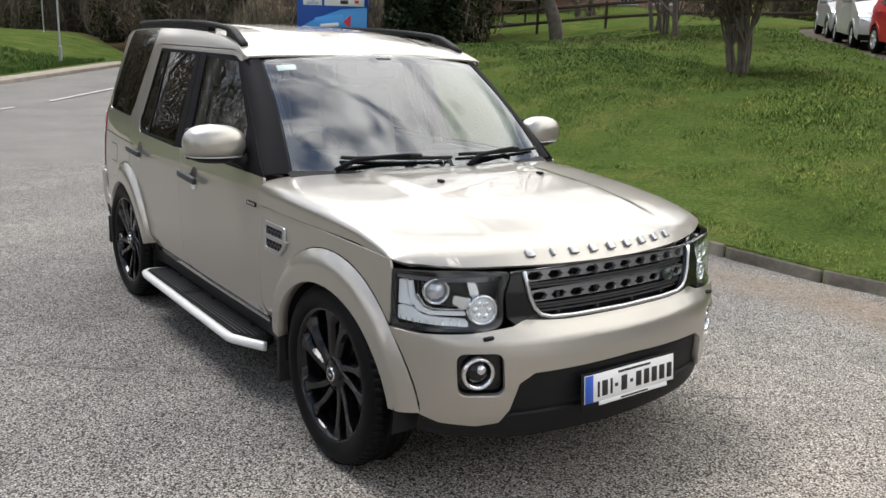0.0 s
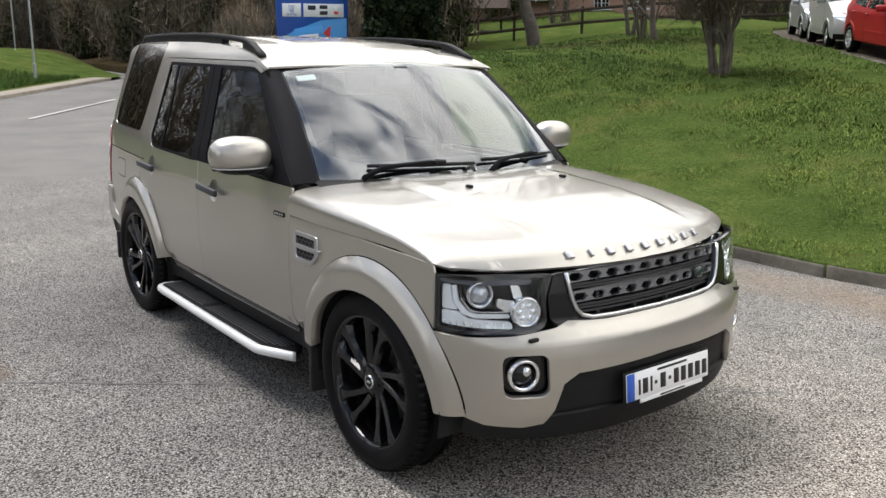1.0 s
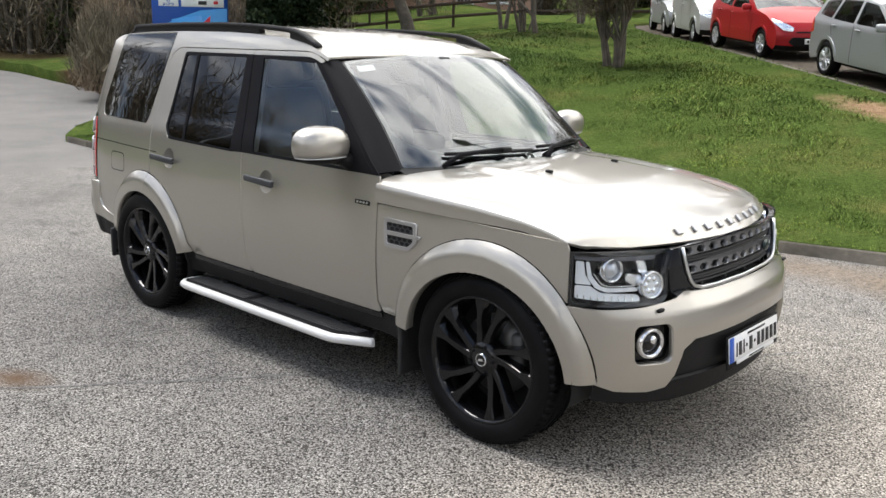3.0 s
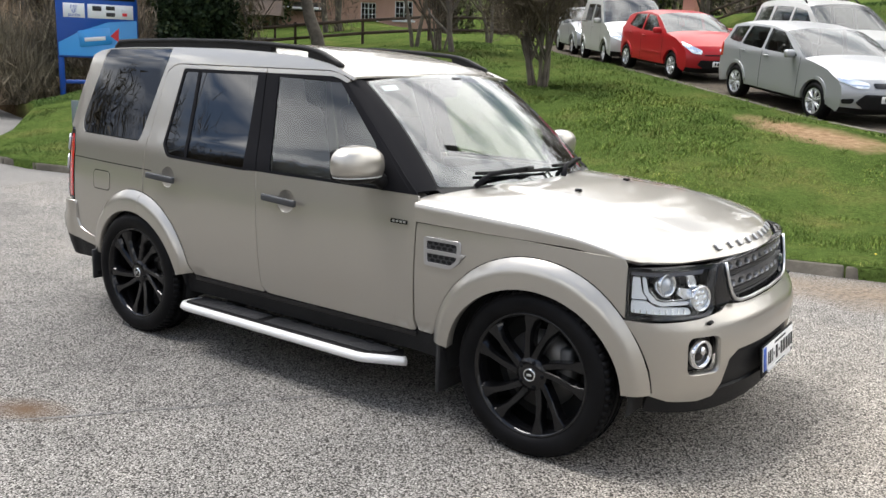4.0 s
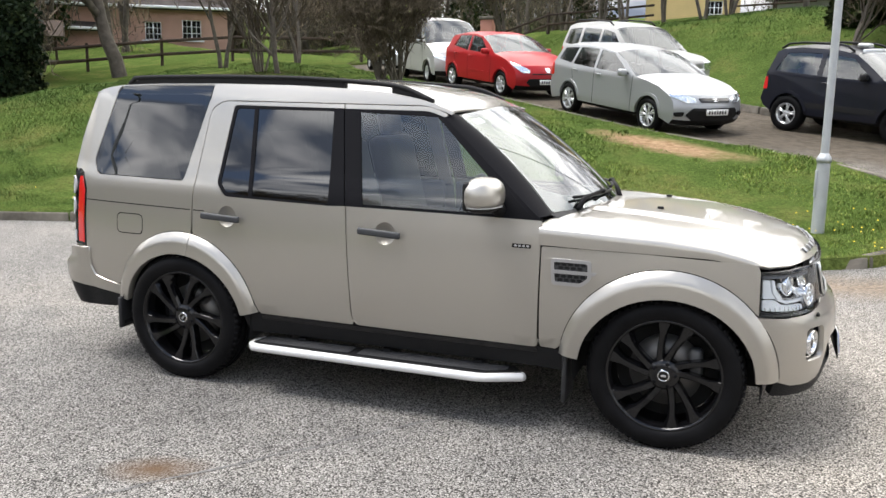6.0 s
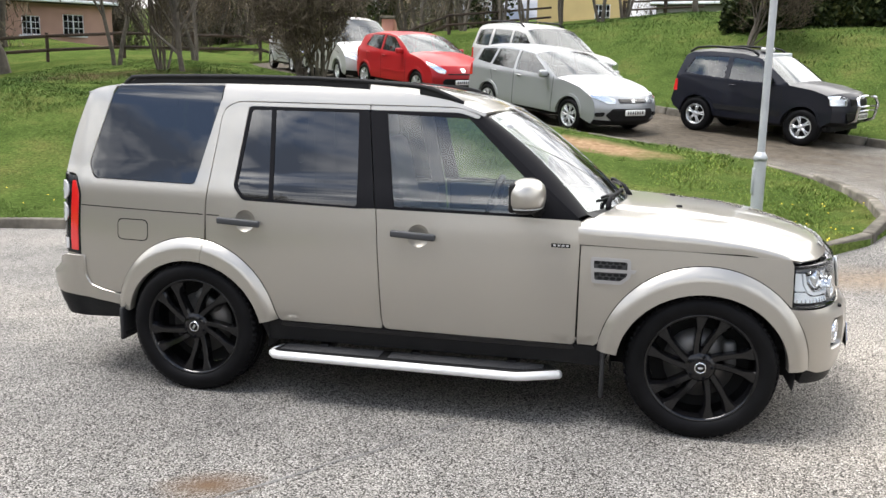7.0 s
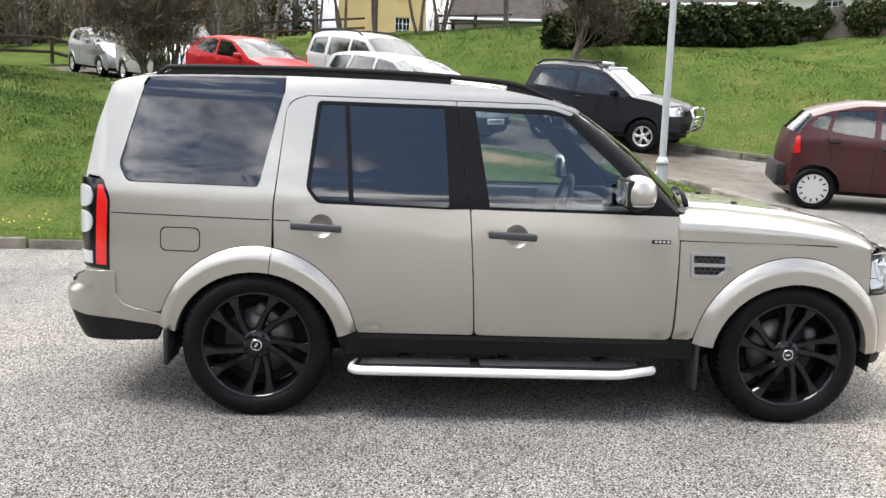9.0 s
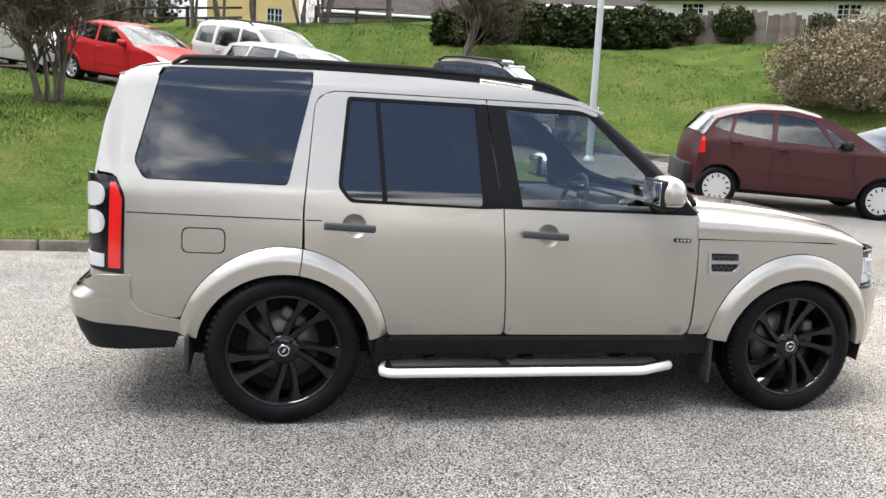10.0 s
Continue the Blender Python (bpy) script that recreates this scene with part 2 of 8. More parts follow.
def material(name, colour, rough=0.5, metal=0.0, coat=0.0, bump=0.0, bscale=200.0, var=0.0, vscale=4.0, spec=None, ior=None,
             object_var=0.0, detail=4.0, trans=0.0, alpha=1.0, emit=None, emit_strength=0.0):
    m = bpy.data.materials.new(name)
    m.use_nodes = True
    nt = m.node_tree
    b = nt.nodes["Principled BSDF"]
    b.inputs["Base Color"].default_value = (*colour, 1)
    b.inputs["Roughness"].default_value = rough
    b.inputs["Metallic"].default_value = metal
    b.inputs["Coat Weight"].default_value = coat
    b.inputs["Coat Roughness"].default_value = 0.03
    b.inputs["Transmission Weight"].default_value = trans
    b.inputs["Alpha"].default_value = alpha
    if ior:
        b.inputs["IOR"].default_value = ior
    if emit:
        b.inputs["Emission Color"].default_value = (*emit, 1)
        b.inputs["Emission Strength"].default_value = emit_strength
    if spec is not None:
        b.inputs["Specular IOR Level"].default_value = spec
    if bump or var:
        co = nt.nodes.new("ShaderNodeTexCoord")
    if var or object_var:
        hsv = nt.nodes.new("ShaderNodeHueSaturation")
        hsv.inputs["Color"].default_value = (*colour, 1)
        val = None
        if var:
            n1 = nt.nodes.new("ShaderNodeTexNoise")
            n1.inputs["Scale"].default_value = vscale
            n1.inputs["Detail"].default_value = detail
            nt.links.new(co.outputs["Object"], n1.inputs["Vector"])
            mr = nt.nodes.new("ShaderNodeMapRange")
            mr.inputs["From Min"].default_value = 0.3
            mr.inputs["From Max"].default_value = 0.7
            mr.inputs["To Min"].default_value = 1 - var
            mr.inputs["To Max"].default_value = 1 + var
            nt.links.new(n1.outputs["Fac"], mr.inputs["Value"])
            val = mr.outputs["Result"]
        if object_var:
            oi = nt.nodes.new("ShaderNodeObjectInfo")
            m2 = nt.nodes.new("ShaderNodeMapRange")
            m2.inputs["To Min"].default_value = 1 - object_var
            m2.inputs["To Max"].default_value = 1 + object_var
            nt.links.new(oi.outputs["Random"], m2.inputs["Value"])
            if val is None:
                val = m2.outputs["Result"]
            else:
                mu = nt.nodes.new("ShaderNodeMath")
                mu.operation = "MULTIPLY"
                nt.links.new(val, mu.inputs[0])
                nt.links.new(m2.outputs["Result"], mu.inputs[1])
                val = mu.outputs[0]
        nt.links.new(val, hsv.inputs["Value"])
        nt.links.new(hsv.outputs["Color"], b.inputs["Base Color"])
    if bump:
        n2 = nt.nodes.new("ShaderNodeTexNoise")
        n2.inputs["Scale"].default_value = bscale
        n2.inputs["Detail"].default_value = 5
        nt.links.new(co.outputs["Object"], n2.inputs["Vector"])
        bp = nt.nodes.new("ShaderNodeBump")
        bp.inputs["Strength"].default_value = bump
        bp.inputs["Distance"].default_value = 0.01
        nt.links.new(n2.outputs["Fac"], bp.inputs["Height"])
        nt.links.new(bp.outputs["Normal"], b.inputs["Normal"])
    return m


M_PAINT = material("champagne_paint", (0.405, 0.384, 0.342), 0.34, 0.76, 1.0, var=0.07, vscale=900)
M_BLACK = material("black_plastic", (0.009, 0.009, 0.0095), 0.55, bump=0.15, bscale=500, var=0.15, vscale=8, spec=0.2)
M_GLOSS = material("gloss_black", (0.006, 0.006, 0.007), 0.10, coat=0.15, spec=0.35)
M_SATIN = material("satin_black_trim", (0.009, 0.009, 0.0105), 0.6, spec=0.06)
M_RUBBER = material("rubber", (0.016, 0.016, 0.017), 0.62, bump=0.2, bscale=300, var=0.25, vscale=12)
M_CHROME = material("chrome", (0.75, 0.76, 0.78), 0.08, 1.0)
M_ALU = material("brushed_aluminium", (0.62, 0.63, 0.64), 0.3, 1.0, bump=0.05, bscale=300)
M_GREYMETAL = material("grey_metal_trim", (0.44, 0.44, 0.45), 0.30, 0.85)
M_WHITEPAINT = material("white_plastic", (0.78, 0.78, 0.77), 0.4)
M_DARK = material("dark_void", (0.006, 0.006, 0.006), 0.9)
M_SEAT = material("almond_leather", (0.055, 0.052, 0.048), 0.5, bump=0.1, bscale=120, var=0.05)
M_DASH = material("dash_plastic", (0.03, 0.03, 0.032), 0.6, bump=0.1, bscale=400)
M_HEADLINER = material("headliner_cloth", (0.17, 0.165, 0.155), 0.9)


def surface(name, rough=0.9):
    """A bare node material: its tree, shader, coordinates and a maker of nodes."""
    m = bpy.data.materials.new(name)
    m.use_nodes = True
    nt = m.node_tree
    b = nt.nodes["Principled BSDF"]
    b.inputs["Roughness"].default_value = rough
    co = nt.nodes.new("ShaderNodeTexCoord").outputs["Object"]

    def noise_n(scale, detail=4.0, rough_n=0.55, dist=0.0):
        n = nt.nodes.new("ShaderNodeTexNoise")
        n.inputs["Scale"].default_value = scale
        n.inputs["Detail"].default_value = detail
        n.inputs["Roughness"].default_value = rough_n
        n.inputs["Distortion"].default_value = dist
        nt.links.new(co, n.inputs["Vector"])
        return n.outputs["Fac"]

    def ramp_n(fac, stops):
        r = nt.nodes.new("ShaderNodeValToRGB")
        el = r.color_ramp.elements
        while len(el) < len(stops):
            el.new(0.5)
        for e, (pos, col) in zip(el, stops):
            e.position = pos
            e.color = (*col, 1) if len(col) == 3 else col
        nt.links.new(fac, r.inputs["Fac"])
        return r.outputs["Color"]

    def mix_n(fac, a, b_, mode="MIX"):
        x = nt.nodes.new("ShaderNodeMix")
        x.data_type = "RGBA"
        x.blend_type = mode
        for key, val in (("Factor", fac), ("A", a), ("B", b_)):
            if isinstance(val, (int, float)):
                x.inputs[key].default_value = val
            elif isinstance(val, tuple):
                x.inputs[key].default_value = (*val, 1)
            else:
                nt.links.new(val, x.inputs[key])
        return x.outputs["Result"]

    def bump_n(height, strength, distance=0.01):
        bp = nt.nodes.new("ShaderNodeBump")
        bp.inputs["Strength"].default_value = strength
        bp.inputs["Distance"].default_value = distance
        nt.links.new(height, bp.inputs["Height"])
        nt.links.new(bp.outputs["Normal"], b.inputs["Normal"])

    def near_n(x, y, r, soft, wobble=0.0, stretch=(1, 1), turn=0.0):
        """A mask that is 1 near a place on the ground, with an uneven rim."""
        mp_ = nt.nodes.new("ShaderNodeMapping")
        mp_.vector_type = "TEXTURE"
        mp_.inputs["Location"].default_value = (x, y, 0)
        mp_.inputs["Rotation"].default_value = (0, 0, radians(turn))
        mp_.inputs["Scale"].default_value = (stretch[0], stretch[1], 1000)
        nt.links.new(co, mp_.inputs["Vector"])
        ln = nt.nodes.new("ShaderNodeVectorMath")
        ln.operation = "LENGTH"
        nt.links.new(mp_.outputs["Vector"], ln.inputs[0])
        out_ = ln.outputs["Value"]
        if wobble:
            ad = nt.nodes.new("ShaderNodeMath")
            ad.operation = "MULTIPLY_ADD"
            nt.links.new(noise_n(2.2, 6), ad.inputs[0])
            ad.inputs[1].default_value = wobble
            nt.links.new(out_, ad.inputs[2])
            out_ = ad.outputs[0]
        mr = nt.nodes.new("ShaderNodeMapRange")
        mr.inputs["From Min"].default_value = r + soft + wobble * 0.5
        mr.inputs["From Max"].default_value = r - soft + wobble * 0.5
        nt.links.new(out_, mr.inputs["Value"])
        return mr.outputs["Result"]
    return m, nt, b, co, noise_n, ramp_n, mix_n, bump_n, near_n


def make_asphalt():
    m, nt, b, co, noise_n, ramp_n, mix_n, bump_n, near_n = surface("chip_seal_asphalt", 0.85)
    b.inputs["Specular IOR Level"].default_value = 0.2
    vo = nt.nodes.new("ShaderNodeTexVoronoi")
    vo.inputs["Scale"].default_value = 118
    vo.inputs["Randomness"].default_value = 1.0
    nt.links.new(co, vo.inputs["Vector"])
    sep = nt.nodes.new("ShaderNodeSeparateColor")
    nt.links.new(vo.outputs["Color"], sep.inputs["Color"])
    chips = ramp_n(sep.outputs["Red"], [(0.0, (0.145, 0.142, 0.135)), (0.3, (0.215, 0.210, 0.200)), (0.65, (0.270, 0.263, 0.251)), (0.9, (0.355, 0.347, 0.332)), (1.0, (0.47, 0.46, 0.445))])
    gap = ramp_n(vo.outputs["Distance"], [(0.0, (1.08, 1.08, 1.08)), (0.44, (1.0, 1.0, 1.0)), (0.68, (0.14, 0.135, 0.13))])
    col = mix_n(1.0, chips, gap, "MULTIPLY")
    worn = ramp_n(noise_n(0.45, 6, 0.6, 0.4), [(0.3, (0.84, 0.82, 0.80)), (0.5, (1.04, 1.02, 0.99)), (0.70, (1.26, 1.21, 1.14))])
    col = mix_n(1.0, col, worn, "MULTIPLY")
    blot = ramp_n(noise_n(2.6, 7, 0.62), [(0.30, (0.80, 0.80, 0.80)), (0.5, (1.0, 1.0, 1.0)), (0.75, (1.08, 1.07, 1.05))])
    col = mix_n(1.0, col, blot, "MULTIPLY")
    col = mix_n(near_n(-2.21, -2.06, 0.10, 0.10, 0.10, (1.5, 0.8), 20), col, (0.10, 0.062, 0.035))
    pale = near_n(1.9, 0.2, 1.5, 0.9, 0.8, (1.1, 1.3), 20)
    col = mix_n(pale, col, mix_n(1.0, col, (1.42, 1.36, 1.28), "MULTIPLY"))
    road_mask = near_n(-60, 2.0, 50.3, 0.25, 0.8)
    tarmac = ramp_n(noise_n(160, 4, 0.7), [(0.3, (0.115, 0.112, 0.107)), (0.7, (0.215, 0.208, 0.195))])
    tarmac = mix_n(1.0, tarmac, ramp_n(noise_n(0.7, 6, 0.6), [(0.3, (0.82, 0.82, 0.82)), (0.7, (1.12, 1.11, 1.1))]), "MULTIPLY")
    col = mix_n(road_mask, col, tarmac)
    drive = near_n(-8.0, 20.9, 5.2, 0.9, 2.0, (3.4, 0.72), -44)
    col = mix_n(drive, col, ramp_n(noise_n(6, 6), [(0.3, (0.045, 0.037, 0.027)), (0.7, (0.110, 0.090, 0.067))]))
    kerb_dirt = near_n(1.2, 3.15, 0.22, 0.3, 0.5, (8.0, 1.0), 0)
    col = mix_n(kerb_dirt, col, ramp_n(noise_n(30, 4), [(0.35, (0.10, 0.07, 0.045)), (0.65, (0.27, 0.21, 0.15))]))
    nt.links.new(col, b.inputs["Base Color"])
    hi = nt.nodes.new("ShaderNodeMath")
    hi.operation = "SUBTRACT"
    hi.inputs[0].default_value = 1.0
    nt.links.new(vo.outputs["Distance"], hi.inputs[1])
    bump_n(hi.outputs[0], 0.8, 0.006)
    return m


def make_grass():
    m, nt, b, co, noise_n, ramp_n, mix_n, bump_n, near_n = surface("lawn_ground", 1.0)
    b.inputs["Specular IOR Level"].default_value = 0.0
    col = ramp_n(noise_n(0.9, 7, 0.65), [(0.25, (0.040, 0.068, 0.019)), (0.5, (0.072, 0.108, 0.031)), (0.75, (0.130, 0.136, 0.050))])
    fine = ramp_n(noise_n(22, 5, 0.7), [(0.3, (0.45, 0.45, 0.4)), (0.7, (1.5, 1.45, 1.3))])
    col = mix_n(1.0, col, fine, "MULTIPLY")
    dirt = near_n(-1.05, 9.55, 0.52, 0.2, 0.7, (2.4, 0.8), -28)
    soil = ramp_n(noise_n(9, 6), [(0.3, (0.20, 0.125, 0.068)), (0.7, (0.37, 0.26, 0.16))])
    col = mix_n(dirt, col, soil)
    # shade under the roadside wood is put into the ground as dark brown
    wood_shade = near_n(-62, 18.0, 38, 2.0, 3.0, (1.0, 0.20), 0)
    col = mix_n(wood_shade, col, ramp_n(noise_n(10, 6), [(0.3, (0.022, 0.018, 0.010)), (0.7, (0.085, 0.065, 0.035))]))
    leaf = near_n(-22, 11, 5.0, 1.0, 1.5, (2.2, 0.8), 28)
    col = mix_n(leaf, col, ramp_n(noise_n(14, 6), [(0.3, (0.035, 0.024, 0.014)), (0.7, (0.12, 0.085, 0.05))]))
    nt.links.new(col, b.inputs["Base Color"])
    bump_n(noise_n(30, 6, 0.7), 0.8, 0.06)
    return m


def island(name, stops, rough=0.8, patch=0.0, trans=0.0):
    """Foliage or twigs: the colour varies from piece to piece and, if asked, from place to place."""
    m, nt, b, co, noise_n, ramp_n, mix_n, bump_n, near_n = surface(name, rough)
    g = nt.nodes.new("ShaderNodeNewGeometry")
    col = ramp_n(g.outputs["Random Per Island"], stops)
    if patch:
        col = mix_n(1.0, col, ramp_n(noise_n(patch, 5, 0.6), [(0.28, (0.50, 0.55, 0.5)), (0.5, (1.0, 1.0, 1.0)), (0.74, (1.55, 1.30, 1.2))]), "MULTIPLY")
    nt.links.new(col, b.inputs["Base Color"])
    b.inputs["Specular IOR Level"].default_value = 0.12
    return m


M_ASPHALT = make_asphalt()
M_GRASS = make_grass()


def make_blades():
    m, nt, b, co, noise_n, ramp_n, mix_n, bump_n, near_n = surface("grass_blades", 0.75)
    g = nt.nodes.new("ShaderNodeNewGeometry")
    col = ramp_n(g.outputs["Random Per Island"], [(0.0, (0.075, 0.130, 0.028)), (0.5, (0.107, 0.173, 0.038)), (0.88, (0.148, 0.213, 0.053)), (1.0, (0.25, 0.25, 0.11))])
    col = mix_n(1.0, col, ramp_n(noise_n(1.5, 6, 0.65), [(0.30, (0.50, 0.58, 0.50)), (0.5, (1.0, 1.0, 1.0)), (0.72, (1.5, 1.26, 1.15))]), "MULTIPLY")
    col = mix_n(1.0, col, ramp_n(noise_n(0.22, 3, 0.5), [(0.35, (0.78, 0.86, 0.85)), (0.65, (1.2, 1.12, 1.05))]), "MULTIPLY")
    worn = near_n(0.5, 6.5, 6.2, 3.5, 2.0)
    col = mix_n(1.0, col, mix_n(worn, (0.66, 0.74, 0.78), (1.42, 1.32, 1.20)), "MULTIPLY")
    nt.links.new(col, b.inputs["Base Color"])
    b.inputs["Specular IOR Level"].default_value = 0.1
    return m


M_BLADE = make_blades()
M_BARK = material("grey_bark", (0.098, 0.083, 0.066), 0.9, bump=0.6, bscale=25, var=0.35, vscale=6)
M_TWIG = island("twigs", [(0.0, (0.045, 0.035, 0.025)), (0.6, (0.095, 0.077, 0.055)), (1.0, (0.16, 0.135, 0.095))], 0.9)
M_IVY = island("ivy_leaves", [(0.0, (0.012, 0.020, 0.008)), (0.6, (0.030, 0.045, 0.014)), (1.0, (0.075, 0.085, 0.030))], 0.55, 0.8)
M_CYPRESS = island("cypress_leaves", [(0.0, (0.006, 0.013, 0.006)), (0.7, (0.016, 0.030, 0.012)), (1.0, (0.035, 0.050, 0.020))], 0.7, 1.2)
M_BRUSH = island("dry_brush", [(0.0, (0.056, 0.048, 0.035)), (0.5, (0.152, 0.130, 0.094)), (1.0, (0.28, 0.24, 0.175))], 0.9, 0.25)
M_BEIGE = island("dry_shrub_heads", [(0.0, (0.085, 0.070, 0.042)), (0.5, (0.18, 0.15, 0.098)), (1.0, (0.30, 0.255, 0.18))], 0.9, 1.2)
M_WOOD = material("weathered_boards", (0.115, 0.095, 0.078), 0.85, bump=0.4, bscale=30, var=0.3, vscale=3, object_var=0.35)
M_RAILWOOD = material("dark_rail_wood", (0.045, 0.028, 0.018), 0.8, bump=0.3, bscale=40, var=0.3, vscale=3, object_var=0.2)
M_KERB = material("kerb_concrete", (0.135, 0.122, 0.10), 0.9, bump=0.6, bscale=30, var=0.5, vscale=4, object_var=0.2, spec=0.2)


def glass(name, tint, rough=0.0, ior=1.45):
    """Thin glass: a mirror by Fresnel over a tinted clear pane."""
    m = bpy.data.materials.new(name)
    m.use_nodes = True
    nt = m.node_tree
    nt.nodes.clear()
    out = nt.nodes.new("ShaderNodeOutputMaterial")
    tr = nt.nodes.new("ShaderNodeBsdfTransparent")
    tr.inputs["Color"].default_value = (*tint, 1)
    gl = nt.nodes.new("ShaderNodeBsdfGlossy")
    gl.inputs["Roughness"].default_value = rough
    gl.inputs["Color"].default_value = (0.95, 0.97, 1.0, 1)
    lw = nt.nodes.new("ShaderNodeLayerWeight")
    lw.inputs["Blend"].default_value = 0.5
    pw = nt.nodes.new("ShaderNodeMath")
    pw.operation = "POWER"
    pw.inputs[1].default_value = 4.5
    nt.links.new(lw.outputs["Facing"], pw.inputs[0])
    fr = nt.nodes.new("ShaderNodeMath")
    fr.operation = "MULTIPLY_ADD"
    base = ((ior - 1) / (ior + 1)) ** 2 * 1.25
    fr.inputs[1].default_value = 1 - base
    fr.inputs[2].default_value = base
    nt.links.new(pw.outputs["Value"], fr.inputs[0])
    mx = nt.nodes.new("ShaderNodeMixShader")
    nt.links.new(fr.outputs["Value"], mx.inputs["Fac"])
    nt.links.new(tr.outputs["BSDF"], mx.inputs[1])
    nt.links.new(gl.outputs["BSDF"], mx.inputs[2])
    nt.links.new(mx.outputs["Shader"], out.inputs["Surface"])
    return m


M_GLASS = glass("clear_car_glass", (0.68, 0.74, 0.74), 0.0, 1.75)
M_SCREENGLASS = glass("laminated_windscreen_glass", (0.80, 0.85, 0.84), 0.0, 1.95)
M_TINT = glass("privacy_glass", (0.022, 0.025, 0.028), 0.0, 1.7)
M_LENS = glass("lamp_lens", (0.93, 0.95, 0.96), 0.0, 1.4)

# ---- ground ----
U_X, U_Y = 0.67, 0.74                 # across the drive, uphill to the far bank
S_X, S_Y = -0.74, 0.67                # along the drive, away from the lot


def drive_z(s):
    return table(s, [(-12, 0.02), (-3, 0.20), (1.75, 0.42), (9, 1.10), (14.5, 1.69), (17, 1.92), (40, 3.45)])


KERB = [(-19.0, 7.4), (-16.3, 6.0), (-14.6, 4.6), (-13.9, 3.7), (-12.8, 3.0), (-11.0, 2.85), (-9.8, 3.05), (-8.6, 3.4), (-7.4, 3.75), (-6.2, 3.9), (-5, 3.92), (-3.2, 3.82), (-1.4, 3.72), (-0.3, 3.64),
        (0.8, 3.62), (1.5, 3.80), (2.1, 4.30), (2.5, 4.95), (2.66, 5.7), (2.62, 6.8), (2.3, 8.0), (1.5, 9.2), (0.3, 10.0), (-1.2, 10.9), (-3.5, 12.9), (-7, 16.0), (-10.75, 19.9), (-13.4, 23.3), (-15.2, 26.2), (-14.9, 28.65)]
KERB_FRONT = KERB[4:16]


def kerb_y(x):
    return table(x, KERB_FRONT)


def paved_z(x, y):
    """Height of the lot and the drive."""
    s, u = S_X * x + S_Y * y, U_X * x + U_Y * y
    a = drive_z(s) + 0.035 * max(0.0, min(u, 13) - 8)
    b = 0.02 * max(0.0, min(y, 8) - 1.5) + 0.014 * max(0.0, -12 - x) * smooth(-12, -40, x)
    return lerp(b, a, smooth(2.0, 6.5, u))


def ground_z(x, y):
    """Height of the grass."""
    s, u = S_X * x + S_Y * y, U_X * x + U_Y * y
    if u < 11.4:
        d = max(0.0, y - kerb_y(x))
        low = 0.12 + paved_z(x, min(y, kerb_y(x)))
        high = 0.40 + 0.0905 * max(0.0, s)
        far = lerp(0.50 + 0.15 * max(0.0, min(y, 40) - 9), high, smooth(-22, -11, x))
        hump = lerp(low, far, smooth(0.0, 7.0, d)) + 0.05 * math.sin(x * 1.3 + y * 0.7) * smooth(0.5, 3, d)
        edge = smooth(5.2, 7.2, u - 1.7 * smooth(9, 4, s))
        return lerp(hump, paved_z(x, y) + 0.07, edge)
    bank_ = drive_z(min(s, 17)) + 0.25 + 2.05 * smooth(11.8, 17.5, u) + 0.125 * max(0.0, min(u, 26.0) - 17) + 0.5 * smooth(8.5, 13, x) * smooth(15, 20, u)
    return bank_ + 0.06 * math.sin(x * 0.9 + y * 0.5) + smooth(40, 200, math.hypot(x, y)) * 12


def on_ground(u, v):
    return Vector((u, v, ground_z(u, v)))


def below(p):
    return p - Vector((0, 0, 5))


BANK_EDGE = [(-14.9, 28.65), (-12, 26.2), (-4.5, 20.2), (0.3, 15.8), (3.2, 13.2), (5.2, 12.0), (7.5, 11.2), (10, 11.0)]
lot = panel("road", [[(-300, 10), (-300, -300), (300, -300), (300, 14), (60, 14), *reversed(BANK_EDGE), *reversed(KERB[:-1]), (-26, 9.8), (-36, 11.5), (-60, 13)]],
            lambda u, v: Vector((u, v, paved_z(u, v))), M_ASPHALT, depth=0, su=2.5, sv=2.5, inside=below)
tagged(lot, "worn grey chip-seal asphalt with pale aggregate and a seam", "road", kind="structure")
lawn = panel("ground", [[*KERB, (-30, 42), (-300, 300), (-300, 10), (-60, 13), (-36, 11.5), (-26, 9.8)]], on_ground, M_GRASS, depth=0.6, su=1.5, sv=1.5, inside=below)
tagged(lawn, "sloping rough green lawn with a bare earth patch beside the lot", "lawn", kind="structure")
bank = panel("ground", [[*BANK_EDGE, (60, 14), (300, 14), (300, 300), (-300, 300), (-30, 42)]], on_ground, M_GRASS, depth=0, su=1.5, sv=1.5, inside=below)
tagged(bank, "grass bank rising behind the parked cars", "grass bank", kind="structure")

# seam in the asphalt
rs = random.Random(4)
sv, sf = [], []
n = 90
for i in range(n + 1):
    t = i / n
    x, y = lerp(-3.6, 1.9, t), lerp(-4.07, 2.98, t)
    w = rs.uniform(0.004, 0.012)
    j = rs.uniform(-0.012, 0.012)
    sv += [(x - 0.78 * (w + j), y + 0.62 * (w + j), paved_z(x, y) + 0.003), (x + 0.78 * (w - j), y - 0.62 * (w - j), paved_z(x, y) + 0.003)]
    if i:
        sf.append((2 * i - 2, 2 * i - 1, 2 * i + 1, 2 * i))
seam = raw("asphalt_seam", sv, sf, material("seam_tar", (0.125, 0.121, 0.116), 0.9, var=0.4, vscale=20), lot)

# kerb stones
bm = bmesh.new()
box(bm, (0, 0, 0), (1, 0.13, 0.30), None, 0.02, 2)
stone = bpy.data.meshes.new("kerb_stone")
bm.to_mesh(stone)
bm.free()
stone.polygons.foreach_set("use_smooth", [True] * len(stone.polygons))
